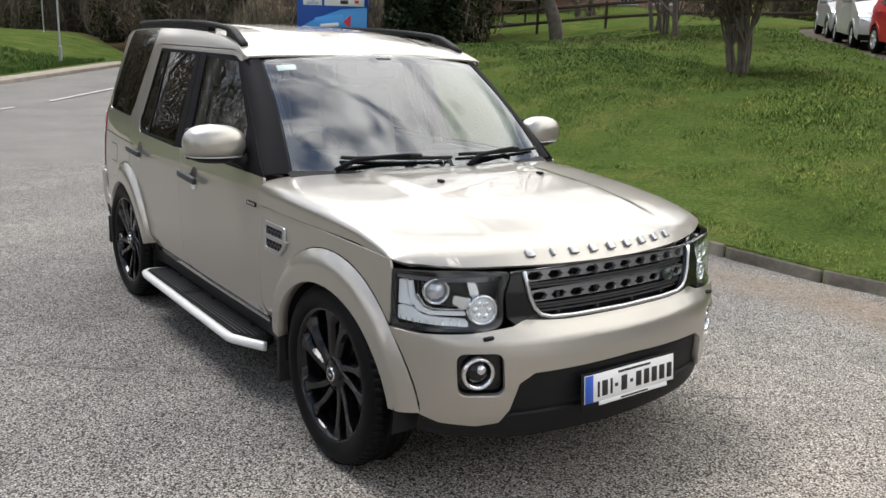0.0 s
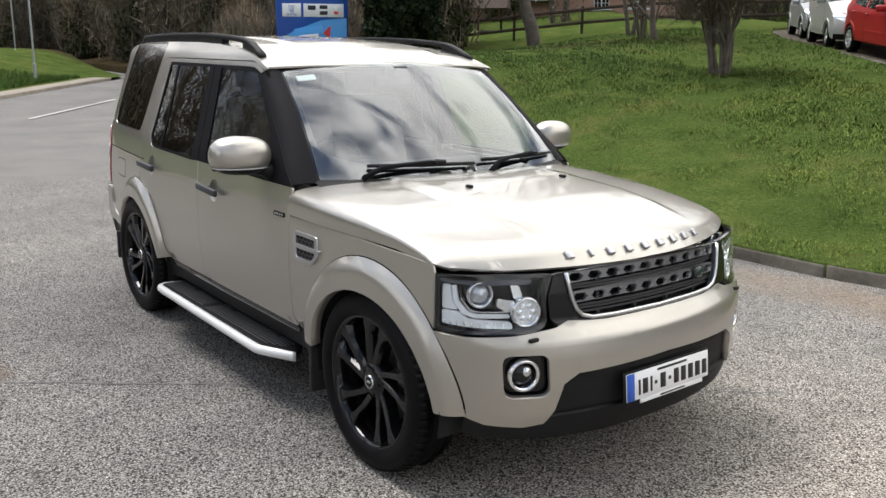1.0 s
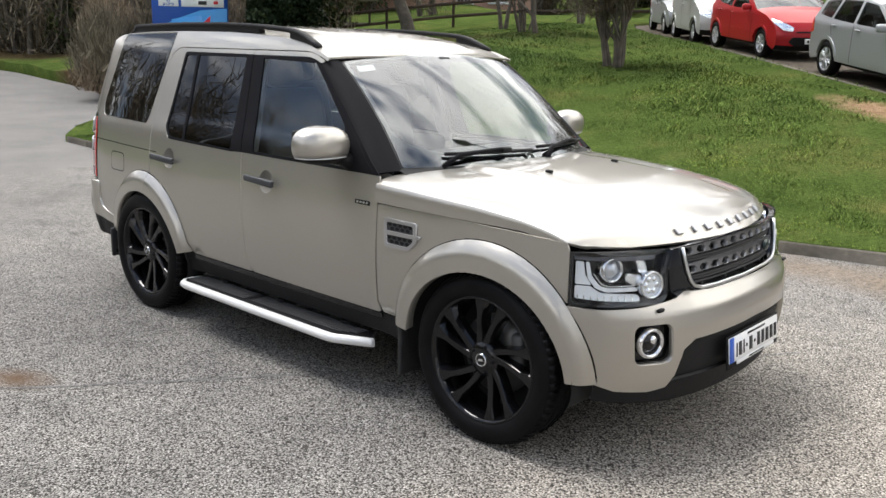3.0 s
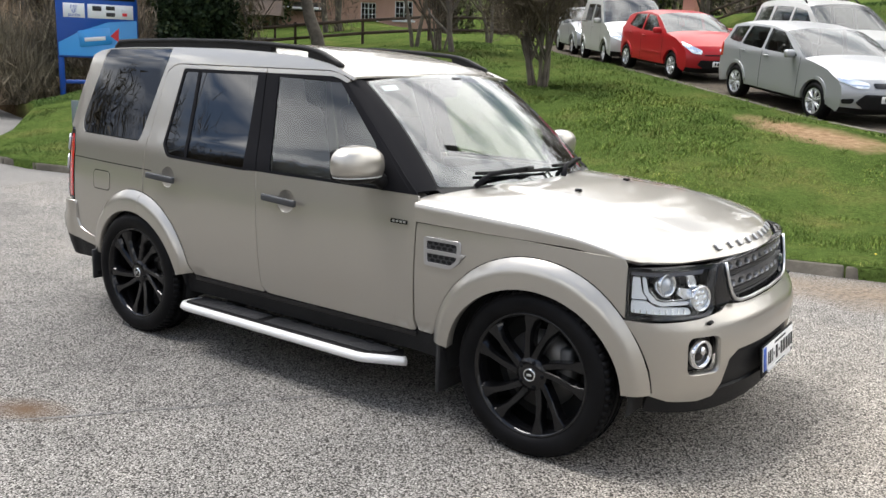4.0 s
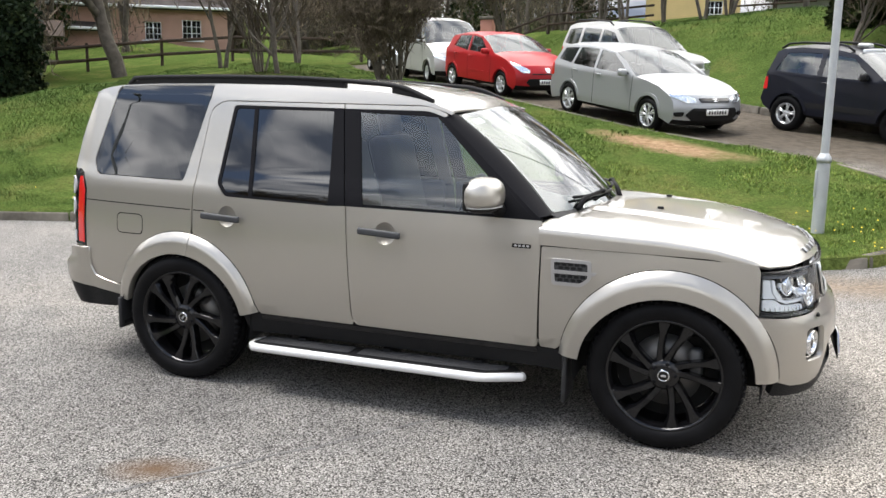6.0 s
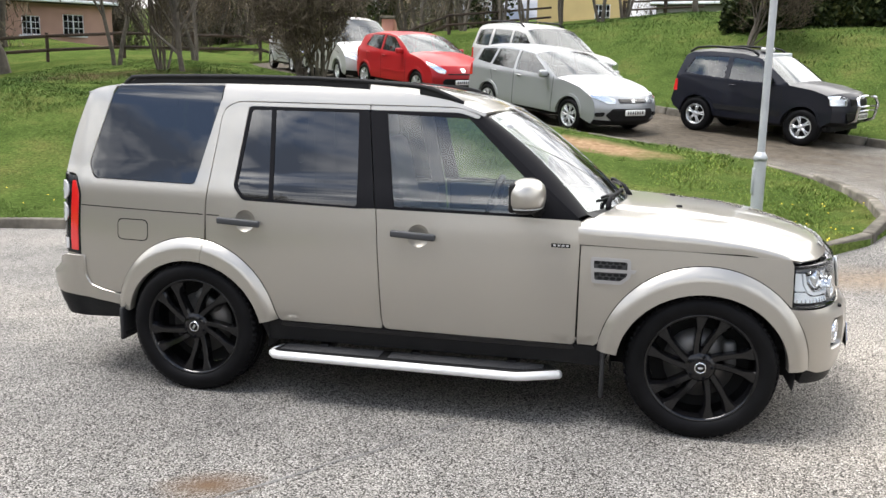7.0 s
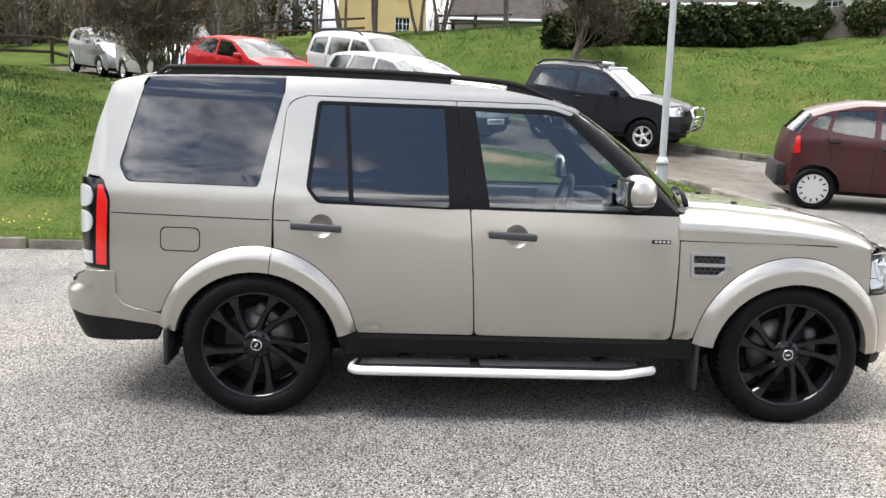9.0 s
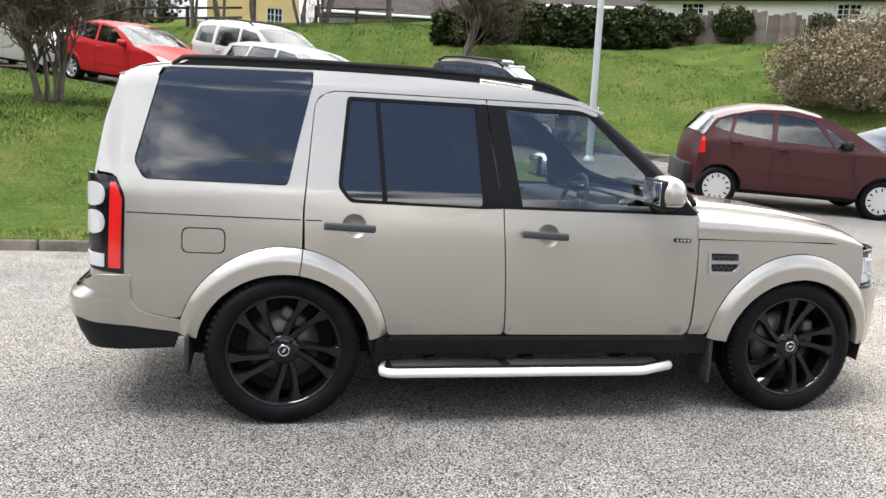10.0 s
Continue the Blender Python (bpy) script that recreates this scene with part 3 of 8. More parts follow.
stone.materials.append(M_KERB)


def kerb_run(pts, length, height, name, label):
    holder = empty(name)
    tagged(holder, label, "kerb", kind="structure")
    rest = 0.0
    seq = [Vector((*p, 0)) for p in pts]
    dense = []
    for a, b in zip(seq, seq[1:]):
        k = max(1, int((b - a).length / 0.05))
        dense += [a.lerp(b, i / k) for i in range(k)]
    dense.append(seq[-1])
    i = 0
    rk = random.Random(7)
    while i < len(dense) - 1:
        a, d, j = dense[i], 0.0, i
        while j < len(dense) - 1 and d < length:
            d += (dense[j + 1] - dense[j]).length
            j += 1
        b = dense[j]
        mid = (a + b) / 2
        ang = math.atan2(b.y - a.y, b.x - a.x)
        nrm = Vector((-math.sin(ang), math.cos(ang), 0)) * 0.05
        o = new("kerb_stone", stone)
        o.parent = holder
        z = paved_z(mid.x, mid.y) + height - 0.15 + rk.uniform(-0.008, 0.008)
        za, zb = paved_z(a.x, a.y), paved_z(b.x, b.y)
        o.matrix_basis = Matrix.Translation((mid.x + nrm.x, mid.y + nrm.y, z)) @ pose(0, 0, 0, 0, -math.degrees(math.atan2(zb - za, max(0.1, d))), math.degrees(ang) + rk.uniform(-0.8, 0.8)) @ Matrix.Diagonal(((b - a).length * 0.985, 1, 1, 1))
        i = j


kerb_run(KERB[1:21], 0.92, 0.115, "kerb", "weathered concrete kerb along the lawn's edge")
kerb_run(KERB[20:26], 1.5, 0.08, "kerb", "low sunken kerb along the drive")
kerb_run([(x, y) for x, y in BANK_EDGE[1:]], 0.95, 0.16, "kerb", "mossy concrete kerb under the grass bank")

# far verge across the road
VERGE = [(-6, -12.6), (-12, -8.35), (-19, -3.4), (-26.5, 1.95), (-31, 5.1), (-34, 7.25), (-36.6, 9.1), (-38.5, 10.2), (-44, 11.0), (-60, 11.6), (-120, 2), (-120, -60), (-30, -60)]


def verge_z(u, v):
    d = (u + 26.5) * -0.577 - (v - 1.95) * 0.816
    return Vector((u, v, 0.02 + paved_z(u, v) + 0.10 + 0.9 * smooth(2.0, 9.0, d)))


path_in = [(x - 0.46, y - 0.66) for x, y in VERGE[:7]]
foot = panel("pavement", [[*VERGE[:7], *reversed(path_in)]], verge_z, material("footpath_concrete", (0.24, 0.21, 0.17), 0.9, bump=0.2, bscale=30, var=0.15, vscale=2), depth=0.3, su=2, sv=2, inside=below)
tagged(foot, "pale concrete footpath beside the road", "footpath", kind="structure")
verge = panel("ground", [[*path_in, VERGE[6], *VERGE[7:10], (-120, 2), (-120, -60), (-30, -60)]], verge_z, M_GRASS, depth=0, su=2, sv=2, inside=below)
tagged(verge, "grass verge behind the footpath", "grass verge", kind="structure")
# worn road lines
for x0, y0, x1, y1 in ((-15.2, -1.7, -19.0, 1.1), (-20.5, 2.2, -26.0, 6.0)):
    d = Vector((x1 - x0, y1 - y0, 0)).normalized()
    nn = Vector((-d.y, d.x, 0)) * 0.06
    q = [Vector((x0, y0, 0)) + nn, Vector((x0, y0, 0)) - nn, Vector((x1, y1, 0)) - nn, Vector((x1, y1, 0)) + nn]
    o = raw("road_line", [(p.x, p.y, paved_z(p.x, p.y) + 0.02) for p in q], [(0, 1, 2, 3)], material("worn_line_paint", (0.45, 0.44, 0.42), 0.8, var=0.4, vscale=15), lot)

# ---- plants ----


def turf_normals(n):
    """Normals that stand nearly upright, with some scatter, so that short grass is lit like the turf it makes."""
    q = np.random.default_rng(6).normal(size=(n // 3, 3)) * 0.34
    q[:, 2] = 1.0
    q /= np.linalg.norm(q, axis=1, keepdims=True)
    return np.repeat(q, 3, axis=0)


def np_mesh(name, verts, faces, mat, parent=None, label="", smooth_shade=False, turf=False):
    """A mesh from arrays: verts (n, 3), faces (m, 3)."""
    me = bpy.data.meshes.new(name)
    verts = np.asarray(verts, np.float32)
    faces = np.asarray(faces, np.int32)
    me.vertices.add(len(verts))
    me.vertices.foreach_set("co", verts.ravel())
    me.loops.add(faces.size)
    me.loops.foreach_set("vertex_index", faces.ravel())
    me.polygons.add(len(faces))
    me.polygons.foreach_set("loop_start", np.arange(0, faces.size, faces.shape[1], dtype=np.int32))
    me.polygons.foreach_set("loop_total", np.full(len(faces), faces.shape[1], np.int32))
    me.polygons.foreach_set("use_smooth", np.full(len(faces), smooth_shade))
    me.update(calc_edges=True)
    if turf:
        me.normals_split_custom_set_from_vertices(turf_normals(len(verts)))
    return link(name, me, mat, parent, label)


def leaves(points, size, rng, flat=0.4):
    """Small four-cornered leaves, one at each point, turned at random."""
    n = len(points)
    a = rng.normal(size=(n, 3))
    a /= np.linalg.norm(a, axis=1, keepdims=True)
    b = np.cross(a, rng.normal(size=(n, 3)))
    b /= np.linalg.norm(b, axis=1, keepdims=True)
    s = (size * rng.uniform(0.5, 1.4, (n, 1)))
    w = s * rng.uniform(flat, 0.8, (n, 1))
    p = np.asarray(points)
    v = np.stack([p - a * s * 0.5, p + b * w * 0.5, p + a * s * 0.5, p - b * w * 0.5], 1).reshape(-1, 3)
    f = np.arange(n * 4).reshape(n, 4)
    return v, f


rng = np.random.default_rng(11)


def blades(xs, ys, hmin, hmax, width):
    n = len(xs)
    z = np.array([ground_z(x, y) for x, y in zip(xs, ys)])
    a = rng.uniform(0, 2 * np.pi, n)
    clump = np.array([noise.noise(Vector((x * 1.6, y * 1.6, 0))) + 0.6 * noise.noise(Vector((x * 4.5, y * 4.5, 3))) for x, y in zip(xs, ys)])
    h = rng.uniform(hmin, hmax, n) * np.clip(0.75 + 0.9 * clump, 0.25, 2.0)
    ln = h * rng.uniform(0.25, 1.0, n)
    b = rng.uniform(0, 2 * np.pi, n)
    base = np.stack([xs, ys, z - 0.01], 1)
    side_ = np.stack([np.cos(a), np.sin(a), np.zeros(n)], 1) * (width * rng.uniform(0.6, 1.4, n))[:, None]
    tip = base + np.stack([np.cos(b) * ln, np.sin(b) * ln, h], 1)
    v = np.stack([base - side_, base + side_, tip], 1).reshape(-1, 3)
    return v, np.arange(3 * n).reshape(n, 3)


def patchy(xs, ys):
    """Keeps points off the bare earth."""
    c, s = math.cos(radians(-28)), math.sin(radians(-28))
    dx, dy = xs + 1.05, ys - 9.55
    e = np.hypot((dx * c + dy * s) / 2.4, (-dx * s + dy * c) / 0.8)
    return e > 0.62 + 0.25 * np.sin(xs * 3.1 + ys * 2.3)


def inside_lawn(xs, ys):
    poly = KERB + [(-20, 33)]
    ok = np.zeros(len(xs), bool)
    j = len(poly) - 1
    for i in range(len(poly)):
        xi, yi = poly[i]
        xj, yj = poly[j]
        hit = ((yi > ys) != (yj > ys)) & (xs < (xj - xi) * (ys - yi) / (yj - yi + 1e-12) + xi)
        ok ^= hit
        j = i
    return ok


parts_v, parts_f, off_n = [], [], 0
for x0, x1, y0, y1, count, hm, hx, wd in ((-19, 2.7, 2.8, 6.5, 210000, 0.022, 0.055, 0.0034), (-19, 2.7, 6.5, 11.5, 160000, 0.026, 0.062, 0.0046), (-20, -2, 8, 24, 80000, 0.03, 0.075, 0.008)):
    xs, ys = rng.uniform(x0, x1, count), rng.uniform(y0, y1, count)
    ok = inside_lawn(xs, ys) & patchy(xs, ys)
    v, f = blades(xs[ok], ys[ok], hm, hx, wd)
    parts_v.append(v)
    parts_f.append(f + off_n)
    off_n += len(v)
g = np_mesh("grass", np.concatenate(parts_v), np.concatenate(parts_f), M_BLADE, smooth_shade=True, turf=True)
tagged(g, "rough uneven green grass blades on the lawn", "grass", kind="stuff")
xs, ys = rng.uniform(-8, 16, 110000), rng.uniform(11, 28, 110000)
uu, ss = U_X * xs + U_Y * ys, S_X * xs + S_Y * ys
lim = np.interp(xs, [p[0] for p in BANK_EDGE], [p[1] for p in BANK_EDGE])
ok = ys > lim + 0.12
v, f = blades(xs[ok], ys[ok], 0.035, 0.085, 0.008)
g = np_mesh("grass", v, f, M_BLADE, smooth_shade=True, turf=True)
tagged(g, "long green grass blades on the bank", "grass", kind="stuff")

# verge across the road
a, b = rng.uniform(0, 1, 30000), rng.uniform(0, 1, 30000) ** 1.5 * 7.0
xs, ys = -19.5 - 17.0 * a - 0.577 * (b + 0.85), -3.4 + 12.0 * a - 0.816 * (b + 0.85)
v, f = blades(xs, ys, 0.10, 0.26, 0.016)
zs = np.array([verge_z(x, y).z for x, y in zip(xs, ys)])
v = v.reshape(-1, 3, 3)
v[:, :, 2] += (zs - v[:, 0, 2])[:, None]
g = np_mesh("grass", v.reshape(-1, 3), f, M_BLADE)
tagged(g, "rough long grass on the verge across the road", "grass", kind="stuff")

# dandelions by the kerb corner
xs, ys = rng.uniform(0.6, 2.5, 46), rng.uniform(3.9, 6.4, 46)
xs = np.concatenate([xs, rng.uniform(-9.5, -6, 16)])
ys = np.concatenate([ys, rng.uniform(4.0, 5.0, 16)])
ok = inside_lawn(xs, ys)
pts = np.array([(x, y, ground_z(x, y) + 0.06) for x, y in zip(xs[ok], ys[ok])])
fv, ff = [], []
for p in pts:
    k = len(fv)
    fv.append(tuple(p + np.array((0, 0, 0.012))))
    for j in range(6):
        fv.append((p[0] + 0.011 * math.cos(j * 1.047), p[1] + 0.011 * math.sin(j * 1.047), p[2]))
    ff += [(k, k + 1 + j, k + 1 + (j + 1) % 6) for j in range(6)]
g = raw("dandelion_flowers", fv, ff, material("dandelion_yellow", (0.75, 0.55, 0.02), 0.7))
tagged(g, "yellow dandelion flowers in the grass by the kerb", "flowers", kind="stuff")


def grow(rng_, base, height, spread, stems, depth, r0, lean_=0.15, fork=(2, 3), first=0.45, fine=0.004):
    """Trunk and limbs (thick tubes) and twigs (thin ones) of a bare tree."""
    thick_v, thick_f, thin_v, thin_f, tips = [], [], [], [], []

    def add(store_v, store_f, v, f):
        k = len(store_v)
        store_v.extend([tuple(p) for p in v])
        store_f.extend([tuple(i + k for i in q) for q in f])

    def limb(p, d, ln, r, lev):
        n = 4 if lev < 2 else 3
        path = [p]
        q = p
        for i in range(n):
            d = (d + Vector(rng_.normal(size=3) * (0.10 + 0.05 * lev)) + Vector((0, 0, 0.05 + 0.03 * lev))).normalized()
            q = q + d * (ln / n)
            path.append(q)
        rad = [max(fine, lerp(r, r * 0.66, i / n)) for i in range(n + 1)]
        sides = 8 if lev == 0 else 5 if lev == 1 else 3
        v, f = tube(path, rad, sides, cap=False)
        if lev <= 1:
            add(thick_v, thick_f, v, f)
        else:
            add(thin_v, thin_f, v, f)
        if lev >= depth:
            tips.extend(path[1:])
            return
        kids = int(rng_.integers(fork[0], fork[1] + 1)) + (1 if lev else 0)
        for c in range(kids):
            t = rng_.uniform(0.35, 1.0) if c else 1.0
            i = min(n, max(1, int(round(t * n))))
            axis = Vector(rng_.normal(size=3)).cross(d).normalized()
            nd = (d * math.cos(spread) + axis * math.sin(spread) * rng_.uniform(0.7, 1.3)).normalized()
            limb(path[i], nd, ln * rng_.uniform(0.55, 0.8), rad[i] * 0.68, lev + 1)
    for s in range(stems):
        a = rng_.uniform(0, 2 * math.pi)
        d = Vector((math.cos(a) * lean_, math.sin(a) * lean_, 1)).normalized()
        off = Vector((math.cos(a), math.sin(a), 0)) * (0.06 * stems ** 0.5 if stems > 1 else 0)
        limb(Vector(base) + off - Vector((0, 0, 0.1)), d, height * first, r0, 0)
    return thick_v, thick_f, thin_v, thin_f, tips


def bare_tree(name, label, x, y, z, height, spread, stems, depth, r0, seed, lean_=0.15, buds=0, fork=(2, 3), first=0.45, category="tree", fine=0.004):
    rg = np.random.default_rng(seed)
    t = empty(name)
    tagged(t, label, category)
    a, b, c, d, tips = grow(rg, (x, y, z), height, spread, stems, depth, r0, lean_, fork, first, fine)
    raw("trunk", a, b, M_BARK, t)
    if c:
        raw("crown", c, d, M_TWIG, t)
    if buds and tips:
        pts = np.array([tuple(p) for p in tips])
        pts = pts[rg.integers(0, len(pts), buds)] + rg.normal(size=(buds, 3)) * 0.06
        v, f = leaves(pts, 0.045, rg)
        np_mesh("young_leaves", v, f, M_BUD, t)
    return t


M_BUD = island("young_leaves", [(0.0, (0.10, 0.11, 0.03)), (1.0, (0.26, 0.27, 0.11))], 0.8)
bare_tree("shrub_tree", "many-stemmed bare shrub with fine grey twigs on the lawn", -6.65, 10.95, ground_z(-6.65, 10.95), 5.2, 0.50, 9, 5, 0.045, 4, 0.20, buds=900, fork=(3, 4), first=0.22, fine=0.0045)
bare_tree("shrub_tree", "slender bare grey-barked tree on the lawn", -12.3, 16.05, ground_z(-12.3, 16.05), 6.8, 0.60, 2, 5, 0.075, 5, 0.05, buds=400, fork=(3, 4), first=0.32, fine=0.006)
bare_tree("shrub_tree", "bare tangle of thin stems beside the slender tree", -13.4, 17.0, ground_z(-13.4, 17.0), 4.8, 0.45, 8, 4, 0.035, 6, 0.3, fork=(3, 4), fine=0.007)
bare_tree("tree", "bare tree with a stout brown trunk by the rail fence", -21.0, 19.9, ground_z(-21, 19.9), 9.0, 0.6, 1, 5, 0.27, 8, 0.04, fork=(3, 4), first=0.33, fine=0.008)
bare_tree("tree", "small bare tree with twisted stems on the bank", 2.25, 18.6, ground_z(2.25, 18.6), 5.0, 0.55, 4, 5, 0.04, 9, 0.25, buds=900, fine=0.006, fork=(3, 4), first=0.26)
bare_tree("tree", "young birch with pale bark on the bank", 1.6, 28.2, ground_z(1.6, 28.2), 7.0, 0.5, 1, 5, 0.11, 10, 0.03, fork=(3, 3), fine=0.008)
for k, (x, y) in enumerate(((-1.7, 27.0), (-0.9, 27.6), (-4.6, 27.8), (-5.6, 29.0), (-3.4, 30.5))):
    bare_tree("tree", "bare slim trees in a clump on the bank", x, y, ground_z(x, y), 6.5, 0.45, 3, 4, 0.06, 20 + k, 0.15, fork=(3, 4), fine=0.009)
for k, (x, y, h) in enumerate(((-9.5, 29, 6), (-14, 27, 6.5), (-16.5, 24.5, 5.5), (-17.8, 21.5, 5), (-8, 33, 7))):
    bare_tree("tree", "bare garden tree beyond the lawn", x, y, ground_z(x, y), h, 0.5, 2, 4, 0.08, 40 + k, 0.12, fork=(3, 4), fine=0.009)


def crown_blob(rg, c, r, n, power=0.5):
    """Points in an uneven rounded crown, denser at its skin."""
    d = rg.normal(size=(n, 3))
    d /= np.linalg.norm(d, axis=1, keepdims=True)
    wob = 1 + 0.16 * np.sin(d[:, 0] * 5 + d[:, 2] * 4 + c[0]) + 0.12 * np.sin(d[:, 1] * 9 + d[:, 2] * 7)
    return np.asarray(c) + d * (rg.uniform(0.45, 1, n) ** power * wob)[:, None] * np.asarray(r)


# dark cypress
rg = np.random.default_rng(2)
zc = ground_z(-17.5, 11.4)
t = empty("cypress")
tagged(t, "dense dark green rounded conifer on the lawn", "conifer")
v, f = tube([(-17.5, 11.4, zc - 0.1), (-17.5, 11.4, zc + 1.5), (-17.45, 11.4, zc + 4)], [0.2, 0.16, 0.06], 8)
raw("trunk", v, f, M_BARK, t)
p = np.concatenate([crown_blob(rg, (-17.5, 11.4, zc + 1.35), (1.08, 1.08, 1.4), 16000), crown_blob(rg, (-17.5, 11.4, zc + 3.0), (0.86, 0.86, 2.2), 14000)])
v, f = leaves(p, 0.13, rg, 0.3)
np_mesh("crown", v, f, M_CYPRESS, t)

# large dry shrub behind the maroon car
t = empty("shrub")
tagged(t, "broad dry beige shrub with faded flower heads behind the drive", "shrub")
zc = ground_z(10.6, 12.2)
a, b, c, d, tips = grow(rg, (10.6, 12.2, zc), 2.3, 0.5, 12, 3, 0.035, 0.7)
raw("trunk", a, b, M_BARK, t)
tagged(raw("twigs", c, d, M_TWIG, t), kind="stuff")
p = np.concatenate([crown_blob(rg, (10.6, 12.2, zc + 0.7), (2.1, 1.6, 1.1), 26000, 0.35), crown_blob(rg, (12.1, 12.6, zc + 0.9), (1.9, 1.5, 1.25), 20000, 0.35), crown_blob(rg, (9.3, 12.2, zc + 0.45), (1.3, 1.2, 0.75), 12000, 0.35)])
v, f = leaves(p, 0.06, rg, 0.45)
np_mesh("crown", v, f, M_BEIGE, t)

# ivy hedge on the bank
hv, hf, k0 = [], [], 0
for x, y, hh in ((2.6, 20.7, 0.75), (3.6, 20.7, 0.9), (4.6, 21.0, 0.95), (5.5, 21.6, 0.9), (6.4, 22.0, 0.95), (7.3, 22.2, 1.0), (8.2, 22.1, 0.95), (9.0, 21.9, 0.98), (9.6, 21.8, 0.8)):
    z = ground_z(x, y)
    v, f = leaves(crown_blob(rg, (x, y, z + hh * 0.55), (0.78, 0.6, hh * 0.78), 6500), 0.145, rg, 0.5)
    hv.append(v)
    hf.append(f + k0)
    k0 += len(v)
hedge = np_mesh("hedge", np.concatenate(hv), np.concatenate(hf), M_IVY)
tagged(hedge, "dark overgrown ivy hedge on top of the bank", "hedge", kind="stuff")

# woods beyond the road and behind the houses
wv, wf, k0 = [], [], 0
bv, bf, kb = [], [], 0
tv, tf = [], []
rw = np.random.default_rng(77)
spots = []
for i in range(46):
    t = i / 45
    x, y = lerp(-75, -24, t), lerp(15.5, 14.5, t) + rw.uniform(-1.0, 1.5)
    spots.append((x, y + (2.0 if x > -30 else 0), rw.uniform(5, 9)))
for i in range(40):
    spots.append((rw.uniform(-80, -26), rw.uniform(18, 30), rw.uniform(9, 14)))
for i in range(30):
    spots.append((rw.uniform(-120, -62), rw.uniform(-45, 14), rw.uniform(8, 13)))
for i in range(34):
    spots.append((rw.uniform(-50, 25), rw.uniform(58, 75), rw.uniform(8, 14)))
for i in range(34):
    spots.append((rw.uniform(-46, -7), rw.uniform(44, 54), rw.uniform(6, 10)))
for i in range(16):
    spots.append((rw.uniform(-78, -64), rw.uniform(1, 16), rw.uniform(8, 12)))
for i in range(16):
    spots.append((rw.uniform(19, 42), rw.uniform(27, 44), rw.uniform(5, 8)))
for i in range(44):
    t = i / 43
    spots.append((lerp(-50, -16, t) + rw.uniform(-2, 2), lerp(1.0, -26, t) + rw.uniform(-2, 2), rw.uniform(7, 10.5)))
for x, y, h in spots:
    z = ground_z(x, y) if y > 9 else 0.5
    for s in range(int(rw.integers(2, 4))):
        a = rw.uniform(0, 6.28)
        p0 = Vector((x + rw.uniform(-0.6, 0.6), y + rw.uniform(-0.6, 0.6), z - 0.2))
        p1 = p0 + Vector((math.cos(a) * 0.5, math.sin(a) * 0.5, h * 0.5))
        v, f = tube([p0, p1, p1 + Vector((math.cos(a) * 0.7, math.sin(a) * 0.7, h * 0.45))], [0.16, 0.10, 0.03], 5, cap=False)
        k = len(tv)
        tv += [tuple(q) for q in v]
        tf += [tuple(i + k for i in q) for q in f]
    for s in range(26):
        p0 = Vector((x + rw.normal() * 1.3, y + rw.normal() * 0.9, z + rw.uniform(-0.2, h * 0.45)))
        ln = rw.uniform(1.2, 0.45 * h)
        q1 = p0 + Vector((rw.normal() * 0.22, rw.normal() * 0.22, 0.55)) * ln
        q2 = q1 + Vector((rw.normal() * 0.30, rw.normal() * 0.30, 0.45)) * ln
        v, f = tube([p0, q1, q2], [0.03, 0.02, 0.010], 3, cap=False)
        k = len(tv)
        tv += [tuple(q) for q in v]
        tf += [tuple(i + k for i in q) for q in f]
    if rw.uniform() < 0.3:
        v, f = leaves(crown_blob(rw, (x, y, z + h * 0.22), (1.5, 1.2, h * 0.30), 1500, 0.4), 0.26, rw, 0.5)
        wv.append(v)
        wf.append(f + k0)
        k0 += len(v)
    # brush of twigs
    n = 1900
    p = crown_blob(rw, (x, y, z + h * 0.5), (2.0, 1.6, h * 0.58), n, 0.5)
    d = rw.normal(size=(n, 3)) * np.array((0.35, 0.35, 0.5)) + np.array((0, 0, 0.35))
    w = rw.normal(size=(n, 3)) * 0.016
    v = np.stack([p - w, p + w, p + d], 1).reshape(-1, 3)
    bv.append(v)
    bf.append(np.arange(3 * n).reshape(n, 3) + kb)
    kb += 3 * n
o = raw("wood_trunks", tv, tf, M_BARK)
tagged(o, "bare trunks of the dense roadside wood", "wood", kind="stuff")
o = np_mesh("wood_brush", np.concatenate(bv), np.concatenate(bf), M_BRUSH)
tagged(o, "brown tangle of bare twigs of the roadside wood", "wood", kind="stuff")
o = np_mesh("wood_ivy", np.concatenate(wv), np.concatenate(wf), M_IVY)
tagged(o, "dark ivy over the roadside wood", "ivy", kind="stuff")

# roadside brush by the sign
bv = []
for x, y, h in ((-20.5, 7.9, 1.5), (-21.6, 8.2, 2.0), (-22.6, 8.9, 2.4), (-23.8, 9.4, 2.6), (-25, 10.2, 3.0), (-26.3, 10.8, 2.8), (-21.8, 10.0, 2.6), (-20.6, 11.5, 2.4), (-19.8, 12.6, 2.2), (-22.5, 12.5, 3.2), (-24.5, 13, 3.6)):
    n = 2600
    z = ground_z(x, y)
    p = crown_blob(rw, (x, y, z + h * 0.35), (0.9, 0.9, h * 0.5), n, 0.6)
    p[:, 2] = np.maximum(p[:, 2], z)
    d = rw.normal(size=(n, 3)) * 0.22 + np.array((0, 0, 0.4))
    w = rw.normal(size=(n, 3)) * 0.008
    bv.append(np.stack([p - w, p + w, p + d], 1).reshape(-1, 3))
bv = np.concatenate(bv)
o = np_mesh("brush", bv, np.arange(len(bv)).reshape(-1, 3), M_BRUSH)
tagged(o, "dry brown brushwood behind the sign", "brushwood", kind="stuff")

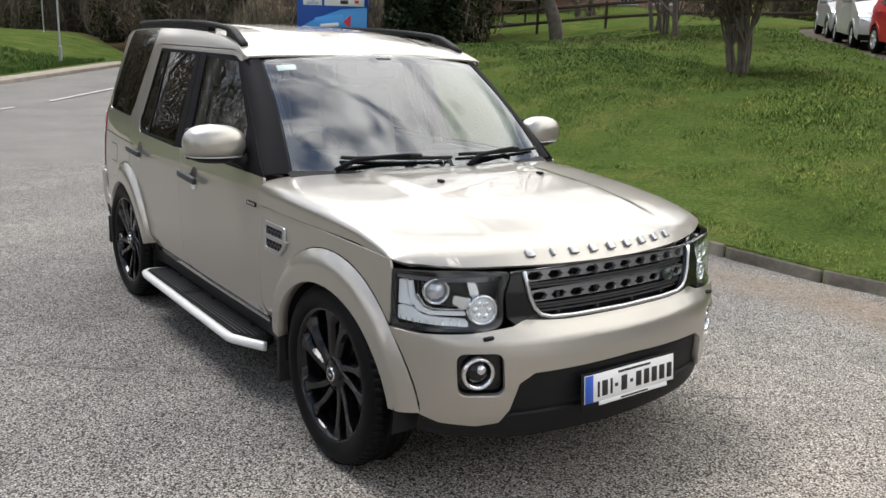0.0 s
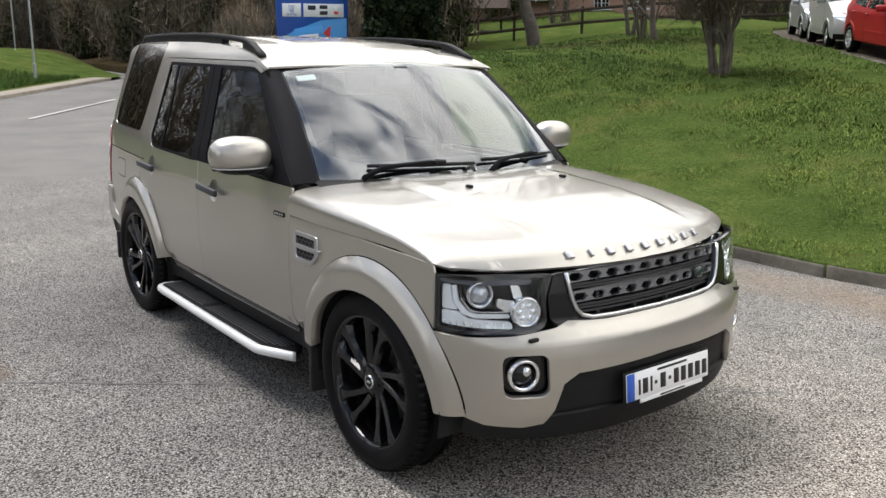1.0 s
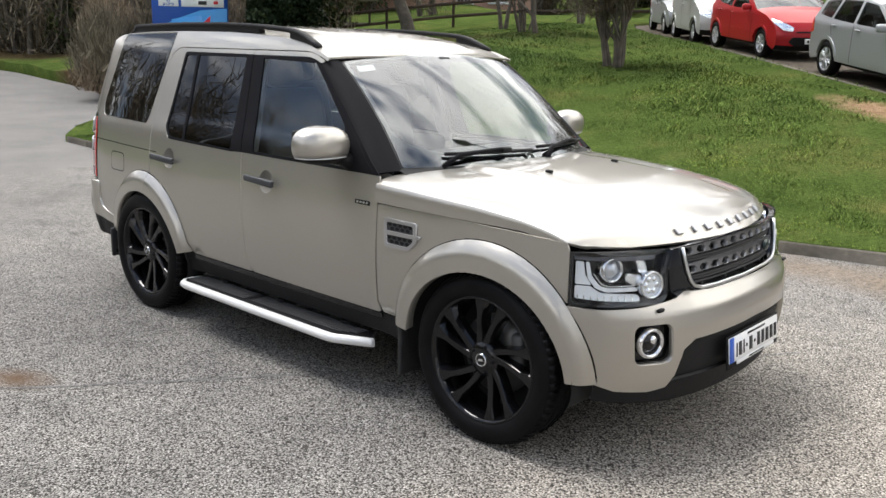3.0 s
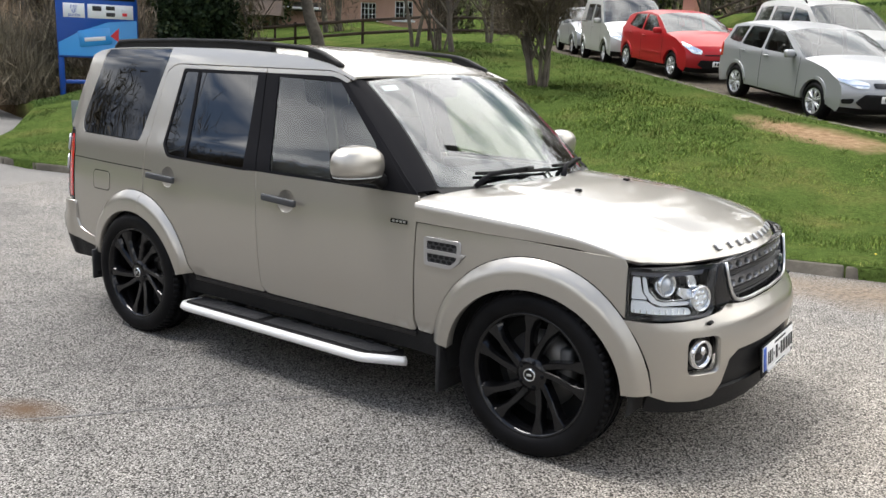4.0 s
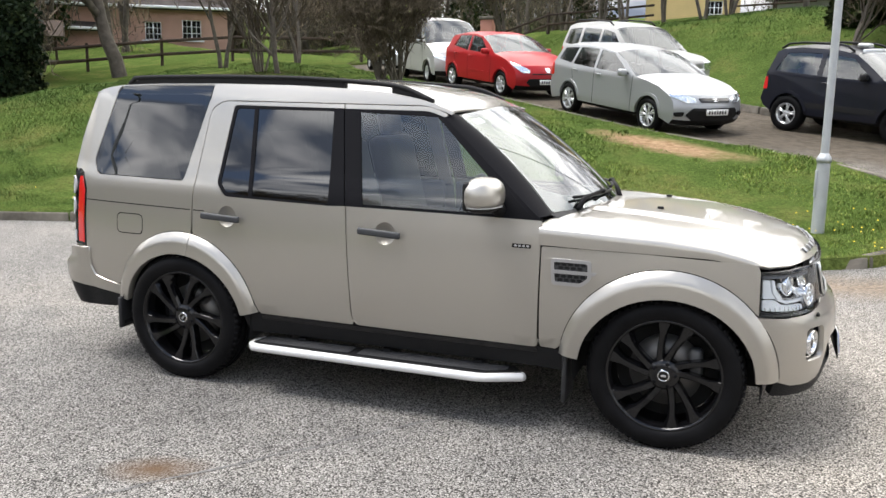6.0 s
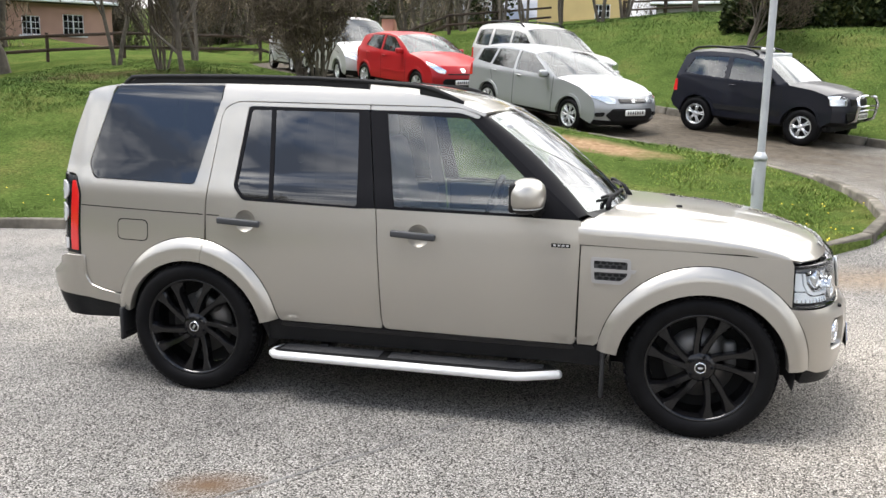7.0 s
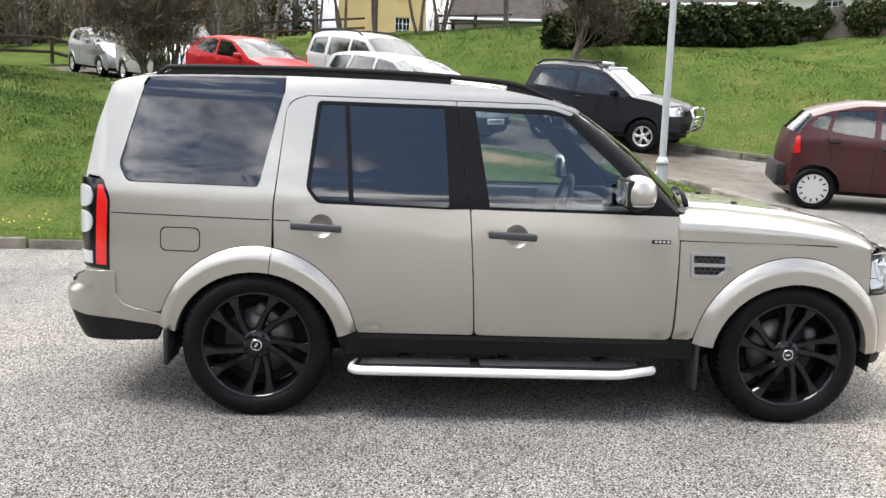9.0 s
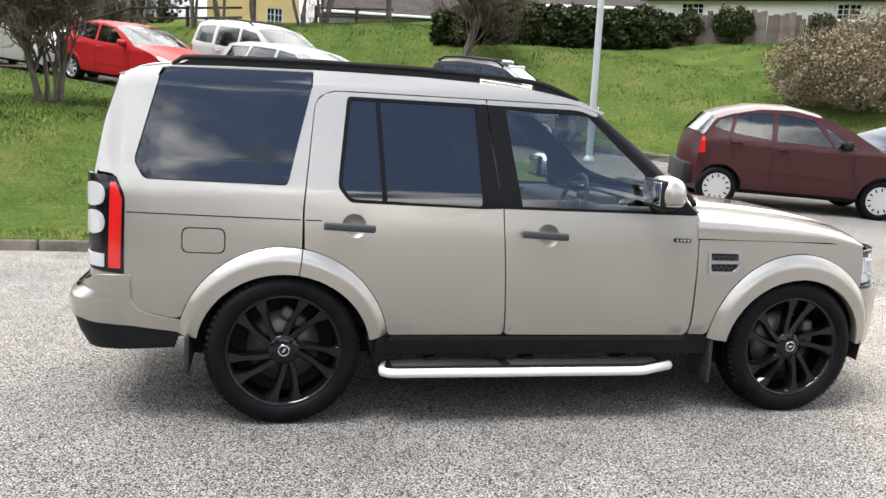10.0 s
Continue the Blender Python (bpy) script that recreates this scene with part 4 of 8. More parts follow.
# trees on the other side of the lot, that the windows mirror
for k, (x, y, h) in enumerate(((-13.5, -13, 6.6), (-10.8, -15, 6.2), (-22, -12, 7.0), (-18, -15, 7.5), (-14, -19, 8.0))):
    bare_tree("tree", "bare wide-crowned tree across the lot", x, y, 0.0, h, 0.55, 2, 5, 0.13, 60 + k, 0.14, fork=(3, 3), first=0.32, fine=0.009)
bv = []
for i in range(34):
    x, y = -34 + 2.0 * i + rw.uniform(-0.8, 0.8), -25 + rw.uniform(-1, 1)
    h = rw.uniform(2.0, 3.4) + (2.5 if x < -8 else 0)
    n = 1800
    p = crown_blob(rw, (x, y, h * 0.45), (1.5, 1.0, h * 0.52), n, 0.6)
    d = rw.normal(size=(n, 3)) * np.array((0.3, 0.3, 0.4)) + np.array((0, 0, 0.3))
    w = rw.normal(size=(n, 3)) * 0.03
    bv.append(np.stack([p - w, p + w, p + d], 1).reshape(-1, 3))
bv = np.concatenate(bv)
o = np_mesh("hedge_row", bv, np.arange(len(bv)).reshape(-1, 3), M_BRUSH)
tagged(o, "bare hedgerow on the other side of the lot", "hedgerow", kind="stuff")

# ---- the estate car: x ahead, the front axle at x = 0 ----
AXLES = (0.0, -2.885)
HUB_Z = 0.387


def plan_w(x):
    """Half width of the body at shoulder height."""
    if x > 0.38:
        t = min(1.0, (x - 0.38) / 0.455)
        return 0.882 * (1 - t ** 2.2) ** (1 / 2.2)
    pts = [(-3.86, 0.755), (-3.80, 0.795), (-3.70, 0.823), (-3.5, 0.845), (-3.2, 0.872), (-2.8, 0.902), (-2.4, 0.918), (-1.5, 0.928), (-0.6, 0.924), (0.0, 0.910), (0.38, 0.882)]
    return 0.25 * table(x - 0.12, pts) + 0.5 * table(x, pts) + 0.25 * table(min(0.38, x + 0.12), pts)


def lean(z):
    """How far the side leans in at a height; the flank bows out at its middle."""
    if z < 1.10:
        return 0.22 * (z - 0.78) ** 2 - 0.0127
    k = 0.00975 + 0.13 * (z - 1.10)
    t = smooth(1.10, 1.30, z)
    return k + 0.18 * t * (z - 1.16) + 0.9 * max(0.0, z - 1.68) ** 2


def side(u, v):
    # the doors turn under along a crease above the sill
    tuck = min(0.026, 0.55 * max(0.0, 0.512 - v)) * smooth(-2.44, -2.36, u) * smooth(-0.52, -0.60, u)
    return Vector((u, -(plan_w(u) - lean(v) - tuck), v))


# front of the car, by the length q along the bumper from its middle
FRONT_Y = []
qq, px, py = 0.0, 0.455, 0.0
FRONT_Y.append((0.0, 0.0))
for i in range(1, 241):
    a = math.pi / 2 * i / 240
    nx, ny = 0.455 * math.cos(a) ** (1 / 1.1), 0.882 * math.sin(a) ** (1 / 1.1)
    qq += math.hypot(nx - px, ny - py)
    px, py = nx, ny
    FRONT_Y.append((qq, ny))
Q_END = qq


def front_x(z):
    return table(z, [(0.24, 0.76), (0.30, 0.80), (0.40, 0.832), (0.52, 0.842), (0.64, 0.836), (0.70, 0.82), (0.735, 0.785), (0.76, 0.765), (0.86, 0.752), (0.95, 0.735), (1.0, 0.715)])


def front(q, z):
    zz = 0.5 * front_x(z) + 0.25 * front_x(z - 0.012) + 0.25 * front_x(z + 0.012)
    s = math.copysign(1, q)
    q = abs(q)
    if q >= Q_END:
        x = 0.38 - (q - Q_END)
        return Vector((x, s * (plan_w(x) - lean(z)), z))
    y = table(q, FRONT_Y)
    w = 0.882
    c = max(0.0, 1 - (y / w) ** 2.2) ** (1 / 2.2)
    return Vector((0.38 + (zz - 0.38) * c, s * (y - lean(z) * (y / w)), z))


def q_of_x(x):
    """The length along the bumper at which the side reaches x."""
    if x < 0.38:
        return Q_END + 0.38 - x
    t = min(1.0, (x - 0.38) / 0.455)
    y = 0.882 * (1 - t ** 2.2) ** (1 / 2.2)
    for (q0, y0), (q1, y1) in zip(FRONT_Y, FRONT_Y[1:]):
        if y1 >= y:
            return lerp(q0, q1, (y - y0) / max(1e-9, y1 - y0))
    return Q_END


def arc(cx, r, a0, a1, n=16, cz=HUB_Z, rz=None):
    """Points on a wheel arch; 0 degrees ahead, 90 up."""
    rz = rz or r
    return [(cx + r * math.cos(radians(lerp(a0, a1, i / n))), cz + rz * math.sin(radians(lerp(a0, a1, i / n)))) for i in range(n + 1)]


car = empty("estate_car")
tagged(car, "champagne silver off-road estate car with black wheels, on the asphalt", "car")
AR = 0.533

# dark inner shell
bm = bmesh.new()
box(bm, (-1.45, 0, 0.62), (3.9, 1.50, 0.30), bevel=0.03)
box(bm, (-0.05, 0, 0.86), (0.75, 1.25, 0.30), bevel=0.03)
part("underbody", bm, M_DARK, car)
bm = bmesh.new()
for ax in AXLES:
    box(bm, (ax, 0, 0.40), (0.10, 1.3, 0.10), bevel=0.02)
box(bm, (-1.45, 0, 0.42), (2.3, 0.9, 0.12), bevel=0.03)
box(bm, (0.25, 0, 0.36), (0.5, 0.9, 0.10), bevel=0.03)
box(bm, (-3.3, 0, 0.42), (0.6, 1.0, 0.14), bevel=0.03)
part("chassis", bm, M_BLACK, car)


def liner(bm, cx):
    pts = arc(cx, 0.47, -12, 192, 20, rz=0.44)
    rows = []
    for y in (-0.895, -0.62):
        rows.append([bm.verts.new((p[0], y, p[1])) for p in pts])
    for i in range(len(pts) - 1):
        bm.faces.new((rows[0][i], rows[0][i + 1], rows[1][i + 1], rows[1][i]))
    bm.faces.new(rows[1])


for ax in AXLES:
    bm2("arch_liner", lambda b, c=ax: liner(b, c), M_DARK, car)

# doors and side skin


def bowl(xc, zc, r=0.062):
    """The round recess behind a door handle."""
    return [(xc + r * math.cos(k * math.pi / 16), zc + r * math.sin(k * math.pi / 16)) for k in range(32)]


def bowl_f(u, v, xc, zc, r=0.062):
    p = side(u, v)
    t = min(1.0, math.hypot(u - xc, v - zc) / r)
    return Vector((p.x, p.y + 0.020 * (1 - t ** 2.5), p.z))


door_f = both("front_door", [rounded([(-1.722, 0.462, 0.03), (-0.656, 0.455, 0.03), (-0.652, 0.9, 0.02), (-0.650, 1.132, 0.01), (-1.765, 1.142, 0.01), (-1.742, 0.8, 0)], 0.02), bowl(-1.522, 1.008)],
              side, M_PAINT, car)
door_r = both("rear_door", [rounded([(-1.730, 0.462, 0.02), (-1.748, 0.8, 0), (-1.772, 1.142, 0.005), (-1.876, 1.138, 0.005), (-2.572, 1.152, 0.03), (-2.632, 1.228, 0.03),
                                     (-2.586, 1.682, 0.025), (-1.852, 1.676, 0.004), (-1.856, 1.699, 0.004), (-2.665, 1.703, 0.05), (-2.745, 1.655, 0.05), (-2.796, 1.12, 0.05),
                                     *[(p[0], p[1], 0) for p in arc(AXLES[1], AR + 0.004, 80, 10, 12)], (-2.345, 0.462, 0.01)], 0.01), bowl(-2.546, 1.036)], side, M_PAINT, car)
both("door_frame", [rounded([(-1.846, 1.675, 0.004), (-1.849, 1.699, 0.004), (-1.33, 1.696, 0.06), (-1.222, 1.655, 0.01), (-1.238, 1.640, 0.01), (-1.335, 1.672, 0.05)], 0.01)], side, M_PAINT, door_f)
quarter = both("rear_quarter", [rounded([(-2.804, 1.12, 0.03), (-2.752, 1.62, 0), (-2.733, 1.668, 0.01), (-2.70, 1.690, 0.01), (-2.655, 1.7065, 0), (-2.60, 1.708, 0), (-2.60, 1.713, 0), (-2.766, 1.7125, 0.0), (-2.882, 1.225, 0.02), (-3.575, 1.232, 0.03), (-3.625, 1.318, 0.03),
                                         (-3.515, 1.74, 0.01), (-3.69, 1.74, 0.02), (-3.768, 1.50, 0.1), (-3.795, 1.262, 0.01), (-3.715, 1.250, 0.02), (-3.664, 1.16, 0.02),
                                         (-3.672, 0.78, 0.01), (-3.640, 0.735, 0.0), (-3.640, 0.64, 0.02), (-3.60, 0.582, 0.03), (-3.43, 0.545, 0.01),
                                         *[(p[0], p[1], 0) for p in arc(AXLES[1], AR + 0.004, 162, 81.5, 14)]], 0.01)], side, M_PAINT, car)
# fuel flap; the quarter's swage is a dark strip for the crease's shade
both("fuel_flap", [rounded([(-3.385, 1.000), (-3.385, 0.884), (-3.185, 0.884), (-3.185, 1.000)], 0.035)], side, M_PAINT, quarter, off=0.002, depth=0.006)
both("flap_gap", [rounded([(-3.391, 1.006), (-3.391, 0.878), (-3.179, 0.878), (-3.179, 1.006)], 0.038)], side, M_DARK, quarter, off=0.0008, depth=0)
both("swage_shade", [[(-3.655, 1.072), (-3.655, 1.066), (-2.812, 1.056), (-2.812, 1.062)]], side, M_DARK, quarter, off=0.001, depth=0)
both("swage_shade", [[(-2.79, 1.062), (-2.79, 1.056), (-2.71, 1.055), (-2.71, 1.061)]], side, M_DARK, door_r, off=0.001, depth=0)
wing = both("front_wing", [rounded([(-0.644, 0.46, 0.01), (-0.644, 1.004, 0.01), (-0.1, 0.998, 0), (0.405, 0.980, 0.004), (0.418, 0.95, 0.004), (0.424, 0.735, 0.0),
                                    *[(p[0], p[1], 0) for p in arc(AXLES[0], AR + 0.012, 42, 170, 22)], (-0.556, 0.46, 0.01)], 0.01)], side, M_PAINT, car)

# glass and pillars
both("window_glass", [rounded([(-1.757, 1.660), (-1.668, 1.142), (-0.83, 1.136), (-0.955, 1.36), (-1.27, 1.655)], 0.02)], side, M_GLASS, door_f, off=-0.006, depth=0)
both("window_glass", [rounded([(-2.568, 1.665), (-2.612, 1.232), (-2.56, 1.168), (-1.875, 1.146), (-1.91, 1.663)], 0.02)], side, M_TINT, door_r, off=-0.006, depth=0)
both("window_seal", [rounded([(-2.582, 1.680), (-2.628, 1.226), (-2.568, 1.154), (-1.86, 1.134), (-1.9, 1.676)], 0.02), rounded([(-2.566, 1.663), (-2.61, 1.232), (-2.56, 1.170), (-1.88, 1.150), (-1.91, 1.661)], 0.02)],
     side, M_SATIN, door_r, off=-0.001, depth=0.006)
both("window_divider", [[(-2.442, 1.664), (-2.405, 1.160), (-2.380, 1.160), (-2.417, 1.664)]], side, M_SATIN, door_r, off=-0.001, depth=0.008)
both("pillar_trim", [rounded([(-1.916, 1.672), (-1.876, 1.142), (-1.777, 1.144), (-1.856, 1.672)], 0.006)], side, M_SATIN, door_r, off=0.0, depth=0.01)
both("pillar_trim", [rounded([(-1.848, 1.672), (-1.770, 1.144), (-1.664, 1.143), (-1.753, 1.672)], 0.006)], side, M_SATIN, door_f, off=0.0, depth=0.01)
both("window_seal", [rounded([(-1.755, 1.672), (-1.33, 1.670), (-1.236, 1.636), (-0.652, 1.134), (-1.67, 1.142), (-1.67, 1.158), (-0.915, 1.151), (-0.965, 1.345), (-1.285, 1.642), (-1.75, 1.658)], 0.008)],
     side, M_SATIN, door_f, off=-0.001, depth=0.008)
q_glass = both("quarter_glass", [rounded([(-2.77, 1.712, 0.004), (-2.878, 1.230, 0.03), (-3.572, 1.237, 0.05), (-3.618, 1.318, 0.03), (-3.508, 1.74, 0.004), (-3.475, 1.785, 0.01), (-2.765, 1.793, 0.01)], 0.02)],
               side, M_TINT, car, off=0.0, depth=0.006)


def edge_z(x):
    pts = [(-3.74, 1.71), (-3.66, 1.765), (-3.5, 1.79), (-3.2, 1.80), (-2.7, 1.805), (-2.2, 1.80), (-1.9, 1.788), (-1.6, 1.768), (-1.36, 1.727), (-1.25, 1.69), (-1.17, 1.655)]
    return 0.5 * table(x, pts) + 0.25 * table(x - 0.05, pts) + 0.25 * table(x + 0.05, pts)


def cant(u, v):
    """Band between the door tops and the roof's edge."""
    zb = table(u, [(-3.7, 1.742), (-2.77, 1.71), (-1.36, 1.702), (-1.22, 1.663), (-1.15, 1.62)])
    z = lerp(zb, max(zb + 0.004, edge_z(u)), v)
    return side(u, z)


both("roof_side", [[(-2.762, 0.0), (-2.758, 1.0), (-1.19, 1.0), (-1.205, 0.0), (-1.33, 0.0), (-2.65, 0.0)]], cant, M_PAINT, car, sv=0.4, su=0.05)
both("roof_side", [[(-3.715, 0.0), (-3.685, 1.0), (-3.50, 1.0), (-3.525, 0.0)]], cant, M_PAINT, car, sv=0.4, su=0.05)


def roof_f(u, v):
    z = edge_z(u)
    w = plan_w(u) - lean(z) + 0.0005
    crown = table(u, [(-3.7, 0.03), (-3.0, 0.045), (-1.8, 0.045), (-1.16, 0.032)])
    y = v * w
    ridge = 0.006 * smooth(0.62, 0.56, abs(v)) * smooth(-1.22, -1.42, u)
    return Vector((u - (0.02 - 0.07 * (1 - v * v)) * smooth(-1.6, -1.16, u), y, z + crown * (1 - abs(v) ** 2.4) + ridge))


roof = panel("roof", [[(-3.70, -1), (-1.20, -1), (-1.165, -0.5), (-1.165, 0.5), (-1.20, 1), (-3.70, 1)]], roof_f, M_PAINT, car, su=0.05, sv=0.06)


def screen(u, v):
    """Windscreen: u from the foot up, v across."""
    x = lerp(-0.43 - 0.33 * v * v, -1.115 - 0.12 * v * v, u) + 0.02 * 4 * u * (1 - u)
    return Vector((x, v * lerp(1, 0.86, u), lerp(1.160, 1.695 - 0.075 * v * v, u) + 0.018 * 4 * u * (1 - u)))


ws = panel("windscreen", [rounded([(0.0, -0.775, 0.02), (1.0, -0.775, 0.03), (1.0, 0.775, 0.03), (0.0, 0.775, 0.02)], 0.03)], screen, M_SCREENGLASS, car, su=0.06, sv=0.06, depth=0)
panel("windscreen_band", [rounded([(-0.02, -0.79), (1.012, -0.79), (1.012, 0.79), (-0.02, 0.79)], 0.02),
                          rounded([(0.20, -0.745, 0.16), (0.975, -0.752, 0.03), (0.975, 0.752, 0.03), (0.20, 0.745, 0.16), (0.09, 0.5, 0.2), (0.07, 0.0, 0.2), (0.09, -0.5, 0.2)], 0.04)],
      screen, M_GLOSS, ws, su=0.06, sv=0.06, depth=0, off=-0.004, label="black ceramic band round the glass")


def pillar_a(u, v):
    """Front pillar: u from the foot up, v from the windscreen to the door."""
    a = screen(lerp(-0.02, 1.01, u), -0.785)
    b = side(lerp(-0.690, -1.262, u), lerp(1.136, 1.655, u))
    p = a.lerp(b, v)
    n = Vector((0.55, -0.72, 0.42)).normalized()
    return p + n * 0.016 * 4 * v * (1 - v)


both("front_pillar", [[(0.0, 0.0), (1.0, 0.0), (1.0, 1.0), (0.0, 1.0)]], pillar_a, M_SATIN, car, su=0.05, sv=0.15, depth=0.01)


SHOULDER = 0.54


def bonnet_f(u, v):
    pts = [(-0.47, 1.158), (-0.16, 1.143), (0.2, 1.112), (0.42, 1.077), (0.55, 1.048), (0.62, 1.026), (0.665, 1.003), (0.695, 0.978), (0.712, 0.945)]
    hc = 0.5 * table(u, pts) + 0.25 * table(u - 0.02, pts) + 0.25 * table(u + 0.02, pts)
    zb = table(u, [(-0.37, 1.010), (0.45, 0.995), (0.66, 0.962), (0.712, 0.940)])
    hc = max(hc, zb + 0.002)
    w = lerp(0.930, 0.886, smooth(-0.2, 0.66, u))
    a = v * math.pi / 2
    y = w * math.copysign(abs(math.sin(a)) ** SHOULDER, a)
    z = zb + (hc - zb) * max(0.0, math.cos(a)) ** 0.33
    bulge = 0.013 * smooth(0.50, 0.43, abs(y)) * smooth(0.68, 0.30, u)
    return Vector((u - 0.33 * y * y, y, z + bulge))


bonnet = panel("bonnet", [[(-0.42, -0.30), (-0.42, 0.30), (-0.405, 0.6), (-0.385, 0.85), (-0.372, 1.0), (0.0, 1.0), (0.40, 1.0), (0.655, 1.0), (0.69, 0.75), (0.71, 0.4), (0.712, 0.0),
                           (0.71, -0.4), (0.69, -0.75), (0.655, -1.0), (0.40, -1.0), (0.0, -1.0), (-0.372, -1.0), (-0.385, -0.85), (-0.405, -0.6)]],
               bonnet_f, M_PAINT, car, su=0.035, sv=0.03, depth=0.02)
# raised plain marks along the bonnet's lip
for i in range(9):
    y = lerp(-0.385, 0.385, i / 8)
    v0 = 2 / math.pi * math.asin((abs(y) / 0.873) ** (1 / SHOULDER)) * (1 if y > 0 else -1)
    c = bonnet_f(0.678, v0)
    t = (bonnet_f(0.668, v0) - bonnet_f(0.688, v0)).normalized()
    r = (bonnet_f(0.678, v0 + 0.02) - bonnet_f(0.678, v0 - 0.02)).normalized()
    n = r.cross(t).normalized()
    if n.x < 0:
        n.negate()
    m = Matrix((r, t, n)).transposed().to_4x4()
    m.translation = c + n * 0.002
    bm = bmesh.new()
    wdt = 0.014 if i == 1 else 0.036
    box(bm, (0, 0, 0.003), (wdt, 0.034, 0.01), m, 0.003)
    part("bonnet_letter", bm, M_GREYMETAL, bonnet, "grey raised mark")

# washer jets
for y in (-0.275, 0.335):
    v0 = 2 / math.pi * math.asin((abs(y) / 0.92) ** (1 / SHOULDER)) * (1 if y > 0 else -1)
    c = bonnet_f(-0.10, v0)
    bm = bmesh.new()
    box(bm, c + Vector((0, 0, 0.005)), (0.035, 0.024, 0.014), None, 0.005)
    part("washer_jet", bm, M_BLACK, bonnet)

# scuttle and wipers
bm = bmesh.new()
rows = []
for i in range(25):
    y = lerp(-0.80, 0.80, i / 24)
    x = -0.40 - 0.33 * y * y
    rows.append([bm.verts.new((x + 0.06, y, 1.115)), bm.verts.new((x + 0.045, y, 1.142 - 0.02 * abs(y))), bm.verts.new((x - 0.05, y, 1.166)), bm.verts.new((x - 0.06, y, 1.12))])
for a, b in zip(rows, rows[1:]):
    for j in range(3):
        bm.faces.new((a[j], b[j], b[j + 1], a[j + 1]))
part("scuttle", bm, M_BLACK, car)
for i, (y0, y1, yp) in enumerate(((-0.56, 0.02, -0.60), (0.08, 0.74, 0.10))):
    def on(y, up, fwd=0.0):
        p = screen(up, y)
        return p + Vector((fwd * 0.7, 0, fwd))
    blade = [on(lerp(y0, y1, k / 8), 0.075 - 0.02 * (k / 8), 0.016) for k in range(9)]
    arm = [Vector((-0.405 - 0.33 * yp * yp, yp, 1.165)), on(lerp(yp, (y0 + y1) / 2, 0.3), 0.04, 0.03), on(lerp(y0, y1, 0.62), 0.065, 0.034)]
    v, f = tube(blade, 0.009, 6)
    w = raw("wiper", v, f, M_BLACK, car)
    v, f = tube(arm, [0.016, 0.013, 0.008], 6)
    raw("wiper_arm", v, f, M_SATIN, w)
    bm = bmesh.new()
    box(bm, blade[5] + Vector((0.008, 0, 0.012)), (0.03, 0.07, 0.022), None, 0.006)
    part("wiper_clip", bm, M_BLACK, w)

# front bumper
FZ = 0.575
FQ = 0.0
for qv, yv in FRONT_Y:
    if yv <= 0.668:
        FQ = qv
archq = [(q_of_x(p[0]), p[1]) for p in arc(AXLES[0], AR + 0.012, 2.5, 38, 9)]
bq = [(0.0, 0.750), (0.30, 0.751), (0.40, 0.757), (0.47, 0.765), (0.53, 0.745), (0.70, 0.728), (0.9, 0.722), (q_of_x(0.424), 0.724)]
half = bq + [p for p in reversed(archq) if p[1] < 0.69] + [(0.98, 0.412), (0.85, 0.372), (0.70, 0.362), (0.615, 0.375), (0.572, 0.43), (0.535, 0.535), (0.47, 0.572), (0.0, 0.585)]
out = [(q, z, 0) for q, z in half] + [(-q, z, 0) for q, z in reversed(half[1:-1])]
fog_hole = rounded([(FQ - 0.095, FZ - 0.088), (FQ + 0.085, FZ - 0.088), (FQ + 0.085, FZ + 0.082), (FQ - 0.095, FZ + 0.082)], 0.04)
bumper = panel("front_bumper", [rounded(out, 0.01), fog_hole, [(-q, z) for q, z in fog_hole]], front, M_PAINT, car, su=0.04, sv=0.03, depth=0.03)
half = [(0.0, 0.583), (0.47, 0.570), (0.533, 0.533), (0.570, 0.43), (0.612, 0.378), (0.62, 0.36), (0.0, 0.36)]
intake = panel("lower_intake", [[(q, z) for q, z in half] + [(-q, z) for q, z in reversed(half[1:-1])]], front, M_BLACK, car, off=-0.028, su=0.05, sv=0.04, depth=0.02)
panel("intake_slot", [rounded([(-0.42, 0.568), (-0.44, 0.548), (0.44, 0.548), (0.42, 0.568)], 0.008)], front, M_DARK, intake, off=-0.022, depth=0)
half = [(0.0, 0.40), (0.58, 0.395), (0.62, 0.372), (0.70, 0.359), (0.85, 0.369), (0.98, 0.408), (q_of_x(0.535), 0.415), (q_of_x(0.52), 0.335), (0.95, 0.315), (0.55, 0.288), (0.0, 0.28)]
panel("front_valance", [rounded([(q, z, 0.02) for q, z in half] + [(-q, z, 0.02) for q, z in reversed(half[1:-1])], 0.02)], front, M_BLACK, car, off=-0.012, su=0.05, sv=0.03, depth=0.05)
